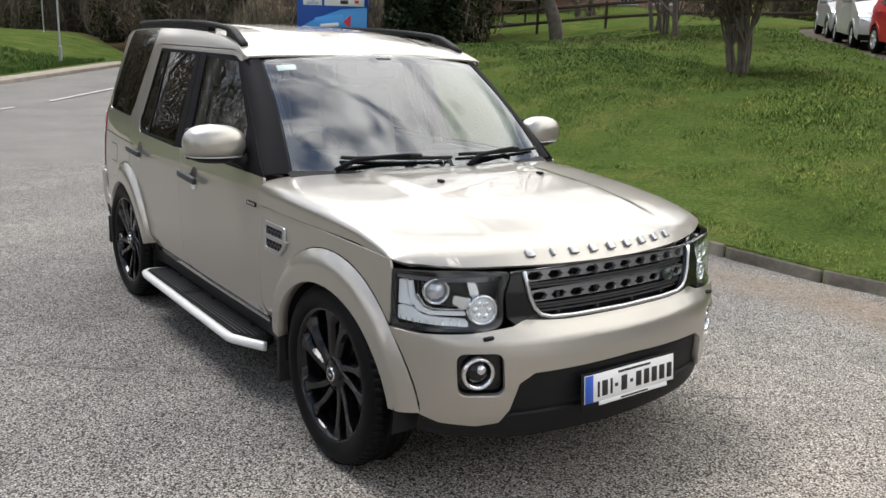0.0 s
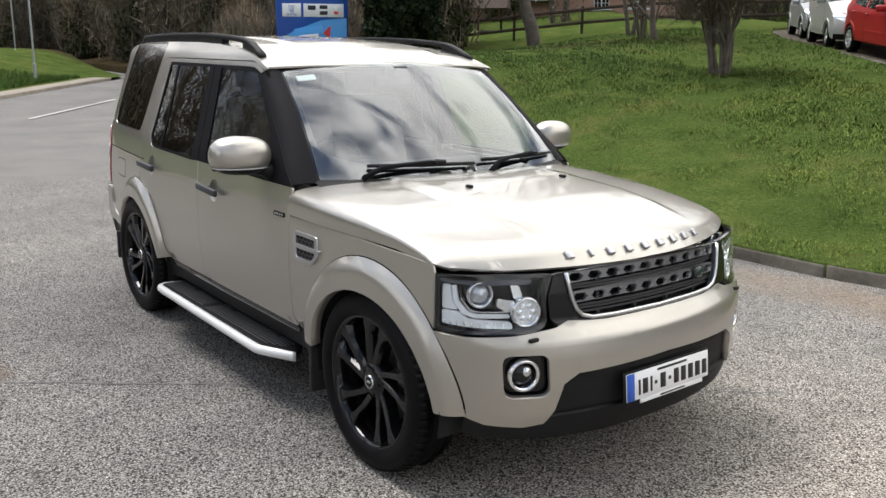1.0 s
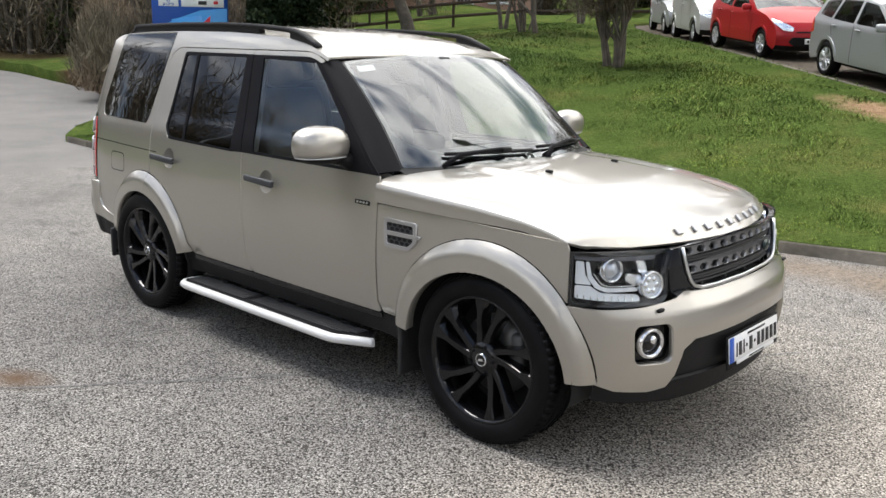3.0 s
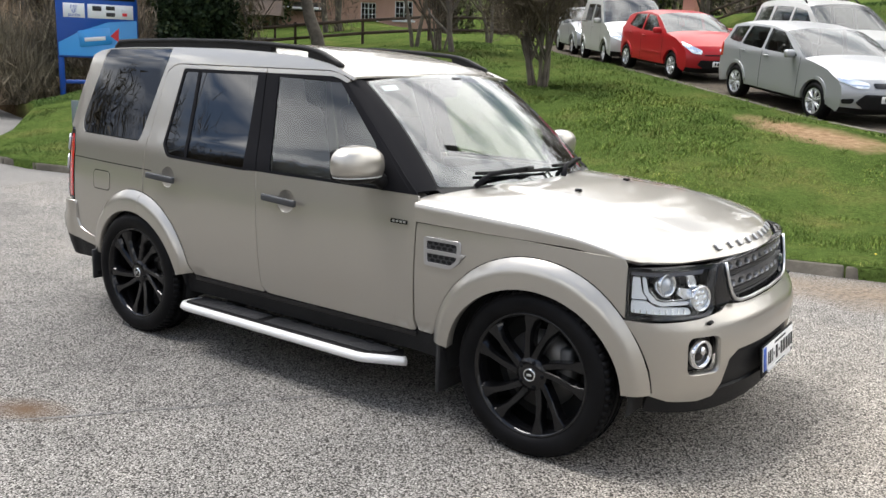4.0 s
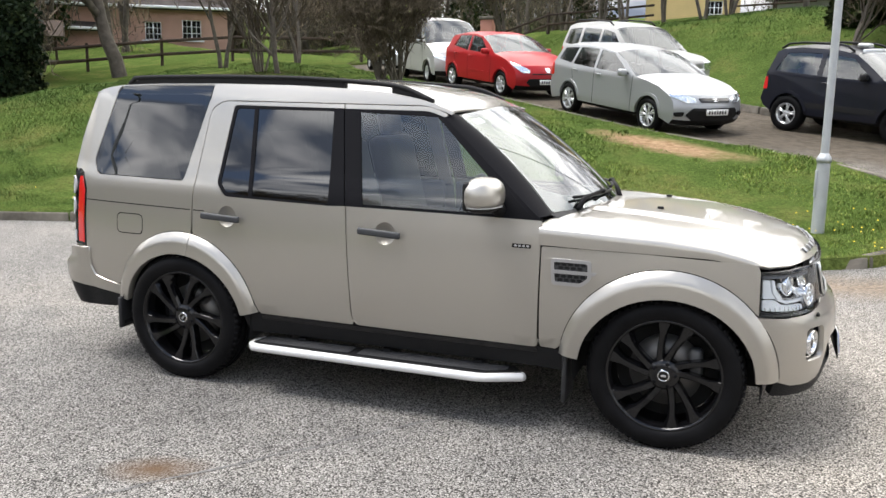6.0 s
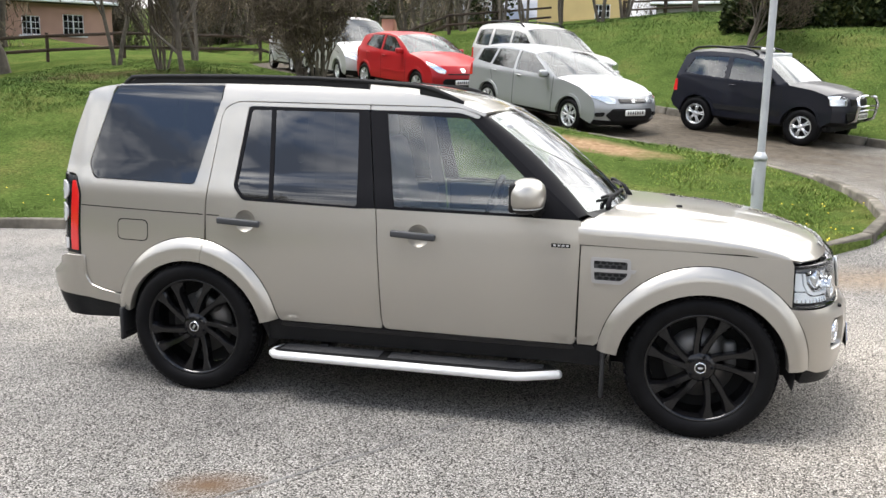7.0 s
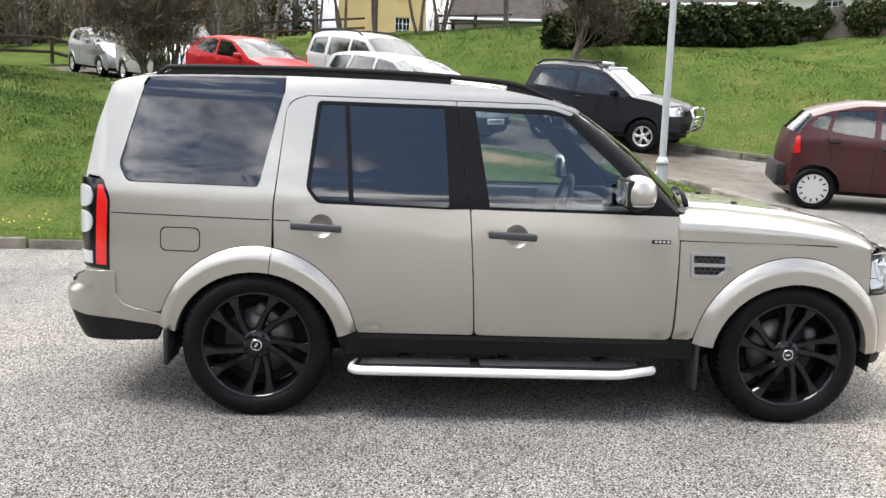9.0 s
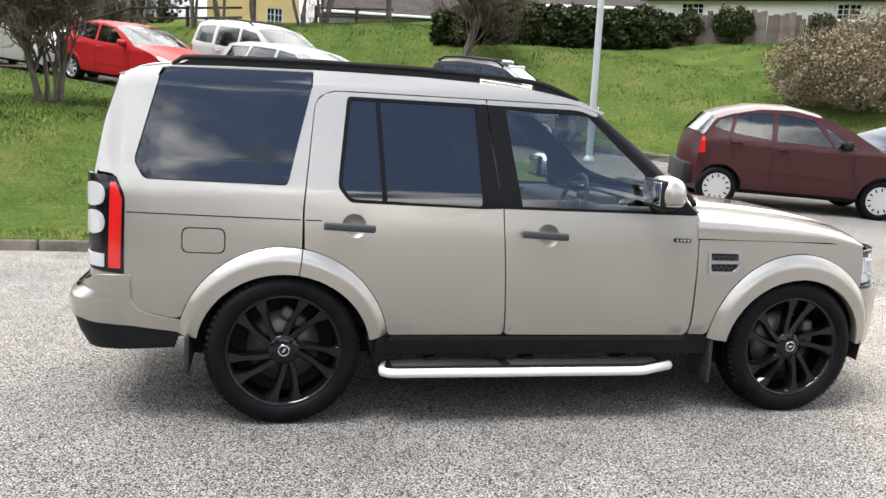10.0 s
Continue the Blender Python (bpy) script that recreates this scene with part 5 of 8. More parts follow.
for s in (-1, 1):
    pocket = panel("fog_pocket", [[(s * q, z) for q, z in fog_hole]], front, M_GLOSS, bumper, off=-0.045, depth=0)
    c = front(s * FQ, FZ)
    n = Vector((0.94, s * 0.34, 0)).normalized()
    m = n.to_track_quat("Z", "Y").to_matrix().to_4x4()
    m.translation = c - n * 0.04
    fog = empty("fog_lamp", None)
    fog.parent = car
    v, f = spun([(0.047, 0.0), (0.063, 0.0), (0.066, 0.012), (0.062, 0.03), (0.054, 0.032), (0.048, 0.022), (0.046, 0.0)], 28, "z")
    o = raw("chrome_ring", v, f, M_CHROME, fog, "chrome ring")
    o.matrix_basis = m
    v, f = spun([(0.047, 0.0), (0.04, 0.014), (0.022, 0.024), (0.0, 0.027)], 24, "z")
    o = raw("lens", v, f, M_GLOSS, fog)
    o.matrix_basis = m
    v, f = spun([(0.0, 0.030), (0.014, 0.028), (0.02, 0.02)], 16, "z")
    o = raw("bulb_cover", v, f, M_CHROME, fog)
    o.matrix_basis = m @ pose(0.01, 0.012, 0)
    bm = bmesh.new()
    cw = front(s * (FQ - 0.045), 0.708)
    box(bm, cw + Vector((0.0, 0, 0.004)), (0.018, 0.045, 0.016), None, 0.006)
    part("lamp_washer_cap", bm, M_BLACK, bumper)

# number plate
plate = empty("number_plate")
plate.parent = car
PX = front(0, 0.49).x - 0.008
pm = pose(PX + 0.012, 0, 0.4755, 0, -6, 0)


def plate_box(name, y, z, w, h, d, mat):
    bm = bmesh.new()
    box(bm, (d, y, z), (0.006, w, h), pm, 0.0015, 1)
    return part(name, bm, mat, plate)


plate_box("surround", 0, -0.008, 0.545, 0.145, -0.006, M_BLACK)
plate_box("face", 0, 0, 0.52, 0.112, 0.0, M_WHITEPAINT)
plate_box("blue_band", -0.237, 0, 0.044, 0.110, 0.002, material("plate_blue", (0.02, 0.09, 0.45), 0.4))
M_INK = material("black_ink", (0.01, 0.01, 0.01), 0.5)
for k, (y, w) in enumerate(((-0.185, 0.016), (-0.150, 0.04), (-0.113, 0.016), (-0.085, 0.022), (-0.040, 0.042), (0.003, 0.022), (0.045, 0.04), (0.092, 0.04), (0.139, 0.04), (0.186, 0.04), (0.232, 0.038))):
    plate_box("plate_mark", y, -0.008, w * 0.8, 0.062 if w not in (0.022,) else 0.014, 0.002, M_INK)
plate_box("plate_mark", 0.02, 0.042, 0.19, 0.010, 0.002, M_INK)
plate_box("plate_strip", 0.02, -0.066, 0.40, 0.018, 0.0, M_WHITEPAINT)
plate_box("plate_mark", 0.02, -0.066, 0.16, 0.007, 0.002, M_INK)

# grille
half = [(0.0, 0.724), (0.30, 0.728), (0.495, 0.738), (0.545, 0.775), (0.552, 0.86), (0.520, 0.946), (0.0, 0.962)]
hole = rounded([(-0.478, 0.945, 0.01), (-0.452, 0.845, 0.05), (-0.40, 0.762, 0.05), (0.40, 0.762, 0.05), (0.452, 0.845, 0.05), (0.478, 0.945, 0.01), (0.0, 0.955, 0.1)], 0.02)
grille = panel("grille_surround", [rounded([(q, z, 0.008) for q, z in half] + [(-q, z, 0.008) for q, z in reversed(half[1:-1])], 0.01), hole], front, M_GLOSS, car, su=0.05, sv=0.03, depth=0.03, off=-0.004)
panel("grille_backing", [rounded([(-0.49, 0.955), (-0.42, 0.75), (0.42, 0.75), (0.49, 0.955)], 0.02)], front, M_DARK, grille, off=-0.07, depth=0)
frame_path = [(-0.474, 0.945), (-0.464, 0.90), (-0.452, 0.85), (-0.432, 0.805), (-0.405, 0.778), (-0.36, 0.766), (-0.25, 0.763), (0, 0.762), (0.25, 0.763), (0.36, 0.766), (0.405, 0.778), (0.432, 0.805), (0.452, 0.85),
              (0.464, 0.90), (0.474, 0.945)]
v, f = tube([front(q, z) + Vector((0.002, 0, 0)) for q, z in frame_path], 0.0085, 8)
raw("grille_frame", v, f, M_ALU, grille, "bright satin frame")
M_GRILLE = material("grille_grey", (0.24, 0.24, 0.245), 0.36, 0.8, bump=0.05)
M_SLAT = material("grille_dark_grey", (0.05, 0.05, 0.052), 0.42, 0.4)


def hex_hole(q, z, w, h):
    return [(q - w / 2, z), (q - w * 0.28, z + h / 2), (q + w * 0.28, z + h / 2), (q + w / 2, z), (q + w * 0.28, z - h / 2), (q - w * 0.28, z - h / 2)]


for z, wd, n in ((0.924, 0.462, 10), (0.846, 0.445, 10)):
    loops = [[(-wd, z - 0.022), (wd, z - 0.022), (wd, z + 0.022), (-wd, z + 0.022)]]
    for i in range(n):
        loops.append(hex_hole(lerp(-wd + 0.045, wd - 0.045, i / (n - 1)), z, 0.074, 0.031))
    panel("grille_bar", loops, front, M_GRILLE, grille, off=-0.014, su=0, sv=0, depth=0.025)
for z, wd in ((0.894, 0.455), (0.883, 0.452), (0.812, 0.43), (0.801, 0.425), (0.786, 0.40)):
    panel("grille_slat", [[(-wd, z - 0.004), (wd, z - 0.004), (wd, z + 0.004), (-wd, z + 0.004)]], front, M_SLAT, grille, off=-0.024, su=0.05, sv=0, depth=0.02)
for q in (-0.3, -0.1, 0.1, 0.3):
    for z0, z1 in ((0.897, 0.908), (0.824, 0.870), (0.77, 0.80)):
        panel("grille_post", [[(q - 0.006, z0), (q + 0.006, z0), (q + 0.006, z1), (q - 0.006, z1)]], front, M_SLAT, grille, off=-0.034, su=0, sv=0, depth=0.02)
v, f = spun([(0.0, 0.012), (0.036, 0.010), (0.043, 0.004), (0.043, -0.004)], 28, "z")
o = raw("grille_badge", v, f, material("dark_green_badge", (0.02, 0.035, 0.03), 0.25, 0.3), grille, "dark oval badge")
o.matrix_basis = Matrix.Translation(front(0.30, 0.846) + Vector((-0.004, 0, 0))) @ Vector((1, 0.2, 0.1)).to_track_quat("Z", "Y").to_matrix().to_4x4() @ Matrix.Diagonal((1, 0.62, 1, 1))

# headlamps
M_REFLECT = material("lamp_reflector", (0.88, 0.89, 0.90), 0.22, 0.9)
M_LED = material("light_guide", (0.80, 0.82, 0.84), 0.15, 0.15)
M_VISOR = material("smoked_visor", (0.10, 0.105, 0.125), 0.12)
M_LAMPGLASS = material("lamp_bulb_glass", (0.5, 0.52, 0.55), 0.05, 0.6, coat=1)
QL = q_of_x(0.430)
for s in (-1, 1):
    lamp = empty("headlamp")
    lamp.parent = car
    edge = rounded([(QL, 0.948, 0.01), (QL, 0.730, 0.015), (0.62, 0.736, 0.02), (0.560, 0.758, 0.03), (0.562, 0.86, 0.03), (0.53, 0.948, 0.02), (0.7, 0.957, 0.05)], 0.02)
    sg = lambda pts: [(s * q, z) for q, z in pts]
    panel("lens", [sg(edge)], front, M_LENS, lamp, su=0.05, sv=0.04, depth=0, off=-0.002)
    inner = rounded([(QL - 0.012, 0.934, 0.01), (QL - 0.012, 0.742, 0.015), (0.63, 0.748, 0.02), (0.574, 0.768, 0.03), (0.576, 0.86, 0.03), (0.548, 0.934, 0.02)], 0.015)
    panel("housing_rim", [sg(edge), sg(inner)], front, M_GLOSS, lamp, su=0.06, sv=0.06, depth=0.03, off=-0.006)
    panel("housing", [sg(edge)], front, M_GLOSS, lamp, su=0.06, sv=0.06, depth=0, off=-0.085)
    # light guides and reflectors, laid out from the outer top corner (0, 0) to the inner foot (1, 1)
    place = lambda pts, rr=0.008: [sg(rounded([(lerp(QL - 0.006, 0.550, u), lerp(0.944, 0.737, v)) for u, v in pts], rr))]
    panel("visor", place([(0.02, 0.01), (0.88, 0.05), (0.86, 0.15), (0.02, 0.13)]), front, M_VISOR, lamp, off=-0.020, su=0.04, sv=0, depth=0.015)
    panel("side_reflector", place([(0.04, 0.17), (0.13, 0.17), (0.155, 0.45), (0.22, 0.62), (0.04, 0.62)]), front, M_LED, lamp, off=-0.028, su=0.03, sv=0.02, depth=0.02)
    panel("indicator", place([(0.04, 0.655), (0.21, 0.655), (0.32, 0.78), (0.69, 0.83), (0.70, 0.92), (0.04, 0.90)]), front, M_LED, lamp, off=-0.026, su=0.02, sv=0.02, depth=0.02)
    for k in range(9):
        u0 = 0.07 + 0.068 * k
        panel("indicator_rib", place([(u0, 0.83), (u0 + 0.012, 0.83), (u0 + 0.012, 0.905), (u0, 0.905)], 0), front, M_REFLECT, lamp, off=-0.022, su=0, sv=0, depth=0.006)
    panel("light_guide", place([(0.155, 0.17), (0.195, 0.17), (0.225, 0.45), (0.32, 0.645), (0.40, 0.69), (0.68, 0.69), (0.68, 0.755), (0.37, 0.755), (0.26, 0.68), (0.18, 0.48)]), front, M_LED, lamp, off=-0.024, su=0.03, sv=0, depth=0.02)
    panel("guide_edge", place([(0.235, 0.40), (0.25, 0.40), (0.335, 0.60), (0.41, 0.645), (0.67, 0.645), (0.67, 0.665), (0.40, 0.665), (0.325, 0.62)], 0.003), front, M_CHROME, lamp, off=-0.034, su=0.03, sv=0, depth=0.01)
    panel("inner_reflector", place([(0.70, 0.17), (0.77, 0.17), (0.80, 0.36), (0.73, 0.42)]), front, M_REFLECT, lamp, off=-0.032, su=0.03, sv=0.02, depth=0.02)
    panel("inner_reflector", place([(0.59, 0.40), (0.73, 0.46), (0.78, 0.44), (0.72, 0.62), (0.66, 0.66), (0.57, 0.54)]), front, M_REFLECT, lamp, off=-0.030, su=0.03, sv=0.02, depth=0.02)
    for name, q, z, r, d in (("projector", lerp(QL, 0.55, 0.46), 0.876, 0.046, -0.045), ("driving_lamp", lerp(QL, 0.55, 0.815), 0.808, 0.053, -0.026)):
        c = front(s * q, z)
        n = Vector((0.93, s * 0.36, 0.04)).normalized()
        m = n.to_track_quat("Z", "Y").to_matrix().to_4x4()
        m.translation = c + n * d
        v, f = spun([(r * 1.0, -0.03), (r * 1.12, 0.0), (r * 1.1, 0.018), (r * 0.97, 0.022), (r * 0.88, 0.012), (r * 0.86, -0.01)], 28, "z")
        ring = raw(name, v, f, M_CHROME, lamp)
        ring.matrix_basis = m
        if name == "projector":
            v, f = spun([(r * 0.86, -0.005), (r * 0.7, 0.012), (r * 0.4, 0.022), (0.0, 0.026)], 24, "z")
            o = raw("projector_lens", v, f, M_LAMPGLASS, ring)
        else:
            v, f = spun([(r * 0.88, 0.006), (r * 0.5, 0.010), (0.0, 0.011)], 24, "z")
            o = raw("driving_lens", v, f, M_LED, ring)
            for k in range(6):
                a = k * math.pi / 3
                v, f = spun([(0.0, 0.016), (0.009, 0.015), (0.013, 0.010)], 10, "z")
                e = raw("light_cell", [(p[0] + 0.027 * math.cos(a), p[1] + 0.027 * math.sin(a), p[2]) for p in v], f, M_REFLECT, ring)

# wheel arch flares


def flare(cx, r_out, u, v):
    a = radians(u)
    k = lerp(1, 0, v)
    rx, rz = lerp(0.437, r_out, k), lerp(0.402, r_out, k)
    x, z = cx + rx * math.cos(a), HUB_Z + rz * math.sin(a)
    p = side(min(x, 0.62), z)
    out = 0.003 + 0.034 * math.sin(min(1.0, v * 1.9) * math.pi / 2) + 0.004 * v
    return Vector((x, p.y - out, z))


def ring(a0, a1):
    return [[(a0, 0.0), (a1, 0.0), (a1, 1.0), (a0, 1.0)]]


both("wheel_arch_trim", ring(1.5, 174), lambda u, v: flare(AXLES[0], AR + 0.008, u, v), M_PAINT, car, su=6, sv=0.1, depth=0.05)
both("wheel_arch_trim", ring(9, 80.6), lambda u, v: flare(AXLES[1], AR, u, v), M_PAINT, car, su=6, sv=0.1, depth=0.05)
both("wheel_arch_trim", ring(81.2, 171), lambda u, v: flare(AXLES[1], AR, u, v), M_PAINT, car, su=6, sv=0.1, depth=0.05)

# sills and side steps
both("sill", [rounded([(-2.47, 0.455, 0.01), (-2.345, 0.457, 0.01), (-0.545, 0.450, 0.01), (-0.47, 0.42, 0.02), (-0.52, 0.34, 0.02), (-2.42, 0.34, 0.02)], 0.01)], side, M_BLACK, car, off=-0.012, su=0.2, sv=0.03, depth=0.05)
both("sill_cap", [rounded([(-2.34, 0.455), (-0.66, 0.450), (-0.66, 0.424), (-2.35, 0.428)], 0.01)], side, M_GLOSS, car, off=0.0, su=0.2, sv=0, depth=0.012)
step = []
for s in (-1, 1):
    e = empty("side_step")
    e.parent = car
    step.append(e)


def step_board(bm):
    out = [(-2.36, -0.80), (-2.375, -0.93), (-2.33, -0.962), (-0.935, -0.962), (-0.745, -0.872), (-0.80, -0.80)]
    top = [bm.verts.new((x, y, 0.302)) for x, y in out]
    bot = [bm.verts.new((x, y, 0.262)) for x, y in out]
    bm.faces.new(top)
    bm.faces.new(bot[::-1])
    for i in range(len(out)):
        j = (i + 1) % len(out)
        bm.faces.new((top[j], top[i], bot[i], bot[j]))


def step_rib(bm, k):
    y = -0.83 - 0.021 * k
    x1 = -0.79 if y > -0.875 else lerp(-0.76, -0.93, (-0.875 - y) / 0.09)
    for x0, xe in ((-2.33, -1.74), (-1.69, x1 - 0.03)):
        box(bm, ((x0 + xe) / 2, y, 0.306), (xe - x0, 0.010, 0.010), None, 0.003, 1)


bm2("tread", step_board, M_BLACK, tuple(step), flat=True)
for k in range(6):
    bm2("tread_rib", lambda b, k=k: step_rib(b, k), M_RUBBER, tuple(step))
path = [(-2.352, -0.83, 0.280), (-2.372, -0.90, 0.280), (-2.375, -0.94, 0.279), (-2.352, -0.966, 0.279), (-2.31, -0.974, 0.279), (-1.6, -0.976, 0.277), (-0.97, -0.975, 0.275), (-0.93, -0.968, 0.275), (-0.74, -0.880, 0.275), (-0.735, -0.87, 0.275)]
v, f = tube(path, 0.024, 10)
v = [(p[0], p[1], 0.277 + (p[2] - 0.277) * 1.05) for p in v]
raw2("step_rim", v, f, material("bright_step_trim", (0.72, 0.72, 0.70), 0.35, 0.2, bump=0.02), tuple(step), "bright silver-white edge trim")
for bx in (-2.1, -1.55, -1.0):
    bm2("step_bracket", lambda b, bx=bx: box(b, (bx, -0.70, 0.30), (0.06, 0.28, 0.05), None, 0.01), M_BLACK, tuple(step))

# mud flaps
for cx, x0, z0 in ((AXLES[0], -0.505, 0.175), (AXLES[1], -3.36, 0.27)):
    bm2("mud_flap", lambda b, x0=x0, z0=z0: box(b, (x0, -0.80, (z0 + 0.47) / 2), (0.025, 0.24, 0.47 - z0), None, 0.01), M_RUBBER, car)


# rear
def rear(q, z):
    """Rear bumper by the length along it from its middle."""
    s = math.copysign(1, q)
    t = min(abs(q), 0.999)
    xr = table(z, [(0.36, -3.88), (0.45, -3.93), (0.56, -3.965), (0.64, -3.965), (0.69, -3.90)])
    w = plan_w(-3.6) - lean(z) + 0.012
    y = w * min(1.0, t / 0.86)
    if t <= 0.86:
        c = (1 - (y / w) ** 9) ** 0.45
        return Vector((-3.66 + (xr + 3.66) * c, s * y, z))
    x = lerp(-3.66, -3.40, (t - 0.86) / 0.139)
    return Vector((x, s * (plan_w(x) - lean(z) + 0.012 * smooth(-3.4, -3.6, x)), z))


rear_bumper = panel("rear_bumper", [[(-0.999, 0.535), (-0.93, 0.56), (-0.89, 0.585), (-0.872, 0.64), (-0.872, 0.762), (-0.84, 0.760), (-0.80, 0.735), (-0.72, 0.700), (-0.6, 0.685), (0.6, 0.685), (0.72, 0.700), (0.80, 0.735), (0.84, 0.760),
                                     (0.872, 0.762), (0.872, 0.64), (0.89, 0.585), (0.93, 0.56), (0.999, 0.535), (0.999, 0.47), (0.88, 0.50), (0.8, 0.53), (-0.8, 0.53), (-0.88, 0.50), (-0.999, 0.47)]],
                    rear, M_PAINT, car, su=0.02, sv=0.03, depth=0.03)
panel("rear_valance", [[(-0.999, 0.466), (-0.88, 0.496), (-0.8, 0.526), (0.8, 0.526), (0.88, 0.496), (0.999, 0.466), (0.985, 0.385), (0.88, 0.375), (-0.88, 0.375), (-0.985, 0.385)]],
      rear, M_BLACK, car, su=0.02, sv=0.03, depth=0.05, off=-0.006)
bm = bmesh.new()
box(bm, (0, 0, 0), (0.20, 1.40, 0.03), pose(-3.815, 0, 0.712, 0, -20, 0), 0.008)
for k in range(6):
    box(bm, (-0.08 + 0.032 * k, 0, 0.018), (0.012, 1.36, 0.012), pose(-3.815, 0, 0.712, 0, -20, 0), 0.003)
part("bumper_tread", bm, M_BLACK, rear_bumper)


def back(u, v):
    return Vector((table(v, [(0.68, -3.80), (1.25, -3.80), (1.5, -3.765), (1.72, -3.70), (1.83, -3.655)]) - 0.05 * (1 - (u / 0.9) ** 2), u * (1 - 0.24 * smooth(1.0, 1.8, v)), v))


panel("tailgate", [rounded([(-0.755, 0.69), (0.755, 0.69), (0.755, 1.25), (0.74, 1.735), (-0.74, 1.735), (-0.755, 1.25)], 0.03)], back, M_PAINT, car)
panel("tailgate_glass", [rounded([(-0.66, 1.2), (0.66, 1.2), (0.66, 1.72), (-0.66, 1.72)], 0.05)], back, M_TINT, car, off=0.005)
M_RED = material("red_lens", (0.55, 0.012, 0.012), 0.12, coat=1.0, emit=(0.6, 0.01, 0.01), emit_strength=0.0)


def corner(u, v):
    """Rear corner that carries the tail lamp: u from the side round to the back."""
    a = side(lerp(-3.66, -3.815, min(1, u * 1.25)), v)
    b = Vector((-3.855, -0.66, v))
    return a.lerp(b, max(0.0, (u - 0.55) / 0.45) ** 1.2)


both("rear_corner", [rounded([(0.01, 0.645), (0.01, 0.762), (1.0, 0.776), (1.0, 0.645)], 0.01)], corner, M_PAINT, car, su=0.06, sv=0.05, depth=0.02, off=-0.003)
tails = []
for s in (-1, 1):
    t = empty("tail_lamp")
    t.parent = car
    tails.append(t)
both("housing", [rounded([(0.02, 0.765, 0.01), (0.0, 1.14, 0.03), (0.22, 1.238, 0.02), (0.98, 1.25, 0.02), (1.0, 0.78, 0.01)], 0.02)], corner, M_GLOSS, tuple(tails), su=0.06, sv=0.05, depth=0.02, off=0.002)
both("red_light", [rounded([(0.10, 0.79, 0.01), (0.07, 1.13, 0.02), (0.22, 1.21, 0.01), (0.36, 1.21, 0.01), (0.40, 0.79, 0.01)], 0.01)], corner, M_RED, tuple(tails), su=0.06, sv=0.05, depth=0.006, off=0.006, label="bright red upright lens")
M_CLEAR = material("clear_lamp_lens", (0.50, 0.51, 0.52), 0.08, 0.2, coat=1.0)
for zl in (1.148, 1.012):
    both("clear_light", [[(0.70 + 0.21 * math.cos(k * math.pi / 14), zl + 0.058 * math.sin(k * math.pi / 14)) for k in range(28)]], corner, M_CLEAR, tuple(tails), su=0.06, sv=0.03, depth=0.010, off=0.012, label="round clear lens")
both("clear_light", [rounded([(0.5, 0.795), (0.5, 0.86), (0.93, 0.86), (0.93, 0.795)], 0.01)], corner, M_CLEAR, tuple(tails), su=0.06, sv=0.05, depth=0.006, off=0.008)

# roof rails
for s in (-1, 1):
    top, path = [], []
    for i in range(41):
        x = lerp(-3.46, -1.33, i / 40)
        z = edge_z(x) + 0.004
        y = plan_w(x) - lean(edge_z(x)) - 0.035
        rise = 0.040 * smooth(-3.47, -3.40, x) * smooth(-1.30, -1.54, x) if x > -1.7 or x < -3.3 else 0.040
        path.append((x, s * y, z + rise))
    verts, faces = [], []
    for x, y, z in path:
        for dy, dz in ((-0.022, -0.014), (-0.018, 0.012), (0.018, 0.012), (0.022, -0.014)):
            verts.append((x, y + dy, z + dz))
    for i in range(40):
        for j in range(4):
            k = (j + 1) % 4
            f = (i * 4 + j, (i + 1) * 4 + j, (i + 1) * 4 + k, i * 4 + k)
            faces.append(f)
    faces += [(0, 1, 2, 3), (163, 162, 161, 160)]
    rail = raw("roof_rail", verts, faces, M_BLACK, car, "black roof rail", flat=False)
    for x0, x1 in ((-3.46, -1.88), (-1.58, -1.335)):
        bm = bmesh.new()
        rows = []
        n = 16
        for i in range(n + 1):
            x = lerp(x0, x1, i / n)
            ez = edge_z(x)
            y = plan_w(x) - lean(ez) - 0.035
            k = min(40, max(0, (x + 3.46) / 2.13 * 40))
            zt = lerp(path[int(k)][2], path[min(40, int(k) + 1)][2], k - int(k))
            rows.append([bm.verts.new((x, s * (y + 0.020), ez - 0.015)), bm.verts.new((x, s * (y + 0.020), zt - 0.010)), bm.verts.new((x, s * (y - 0.020), zt - 0.010)), bm.verts.new((x, s * (y - 0.020), ez - 0.01))])
        for a, b in zip(rows, rows[1:]):
            for q in range(3):
                bm.faces.new((a[q], b[q], b[q + 1], a[q + 1]))
        bm.faces.new(rows[0])
        bm.faces.new(rows[-1])
        bmesh.ops.recalc_face_normals(bm, faces=bm.faces[:])
        part("rail_foot", bm, M_BLACK, rail, flat=True)

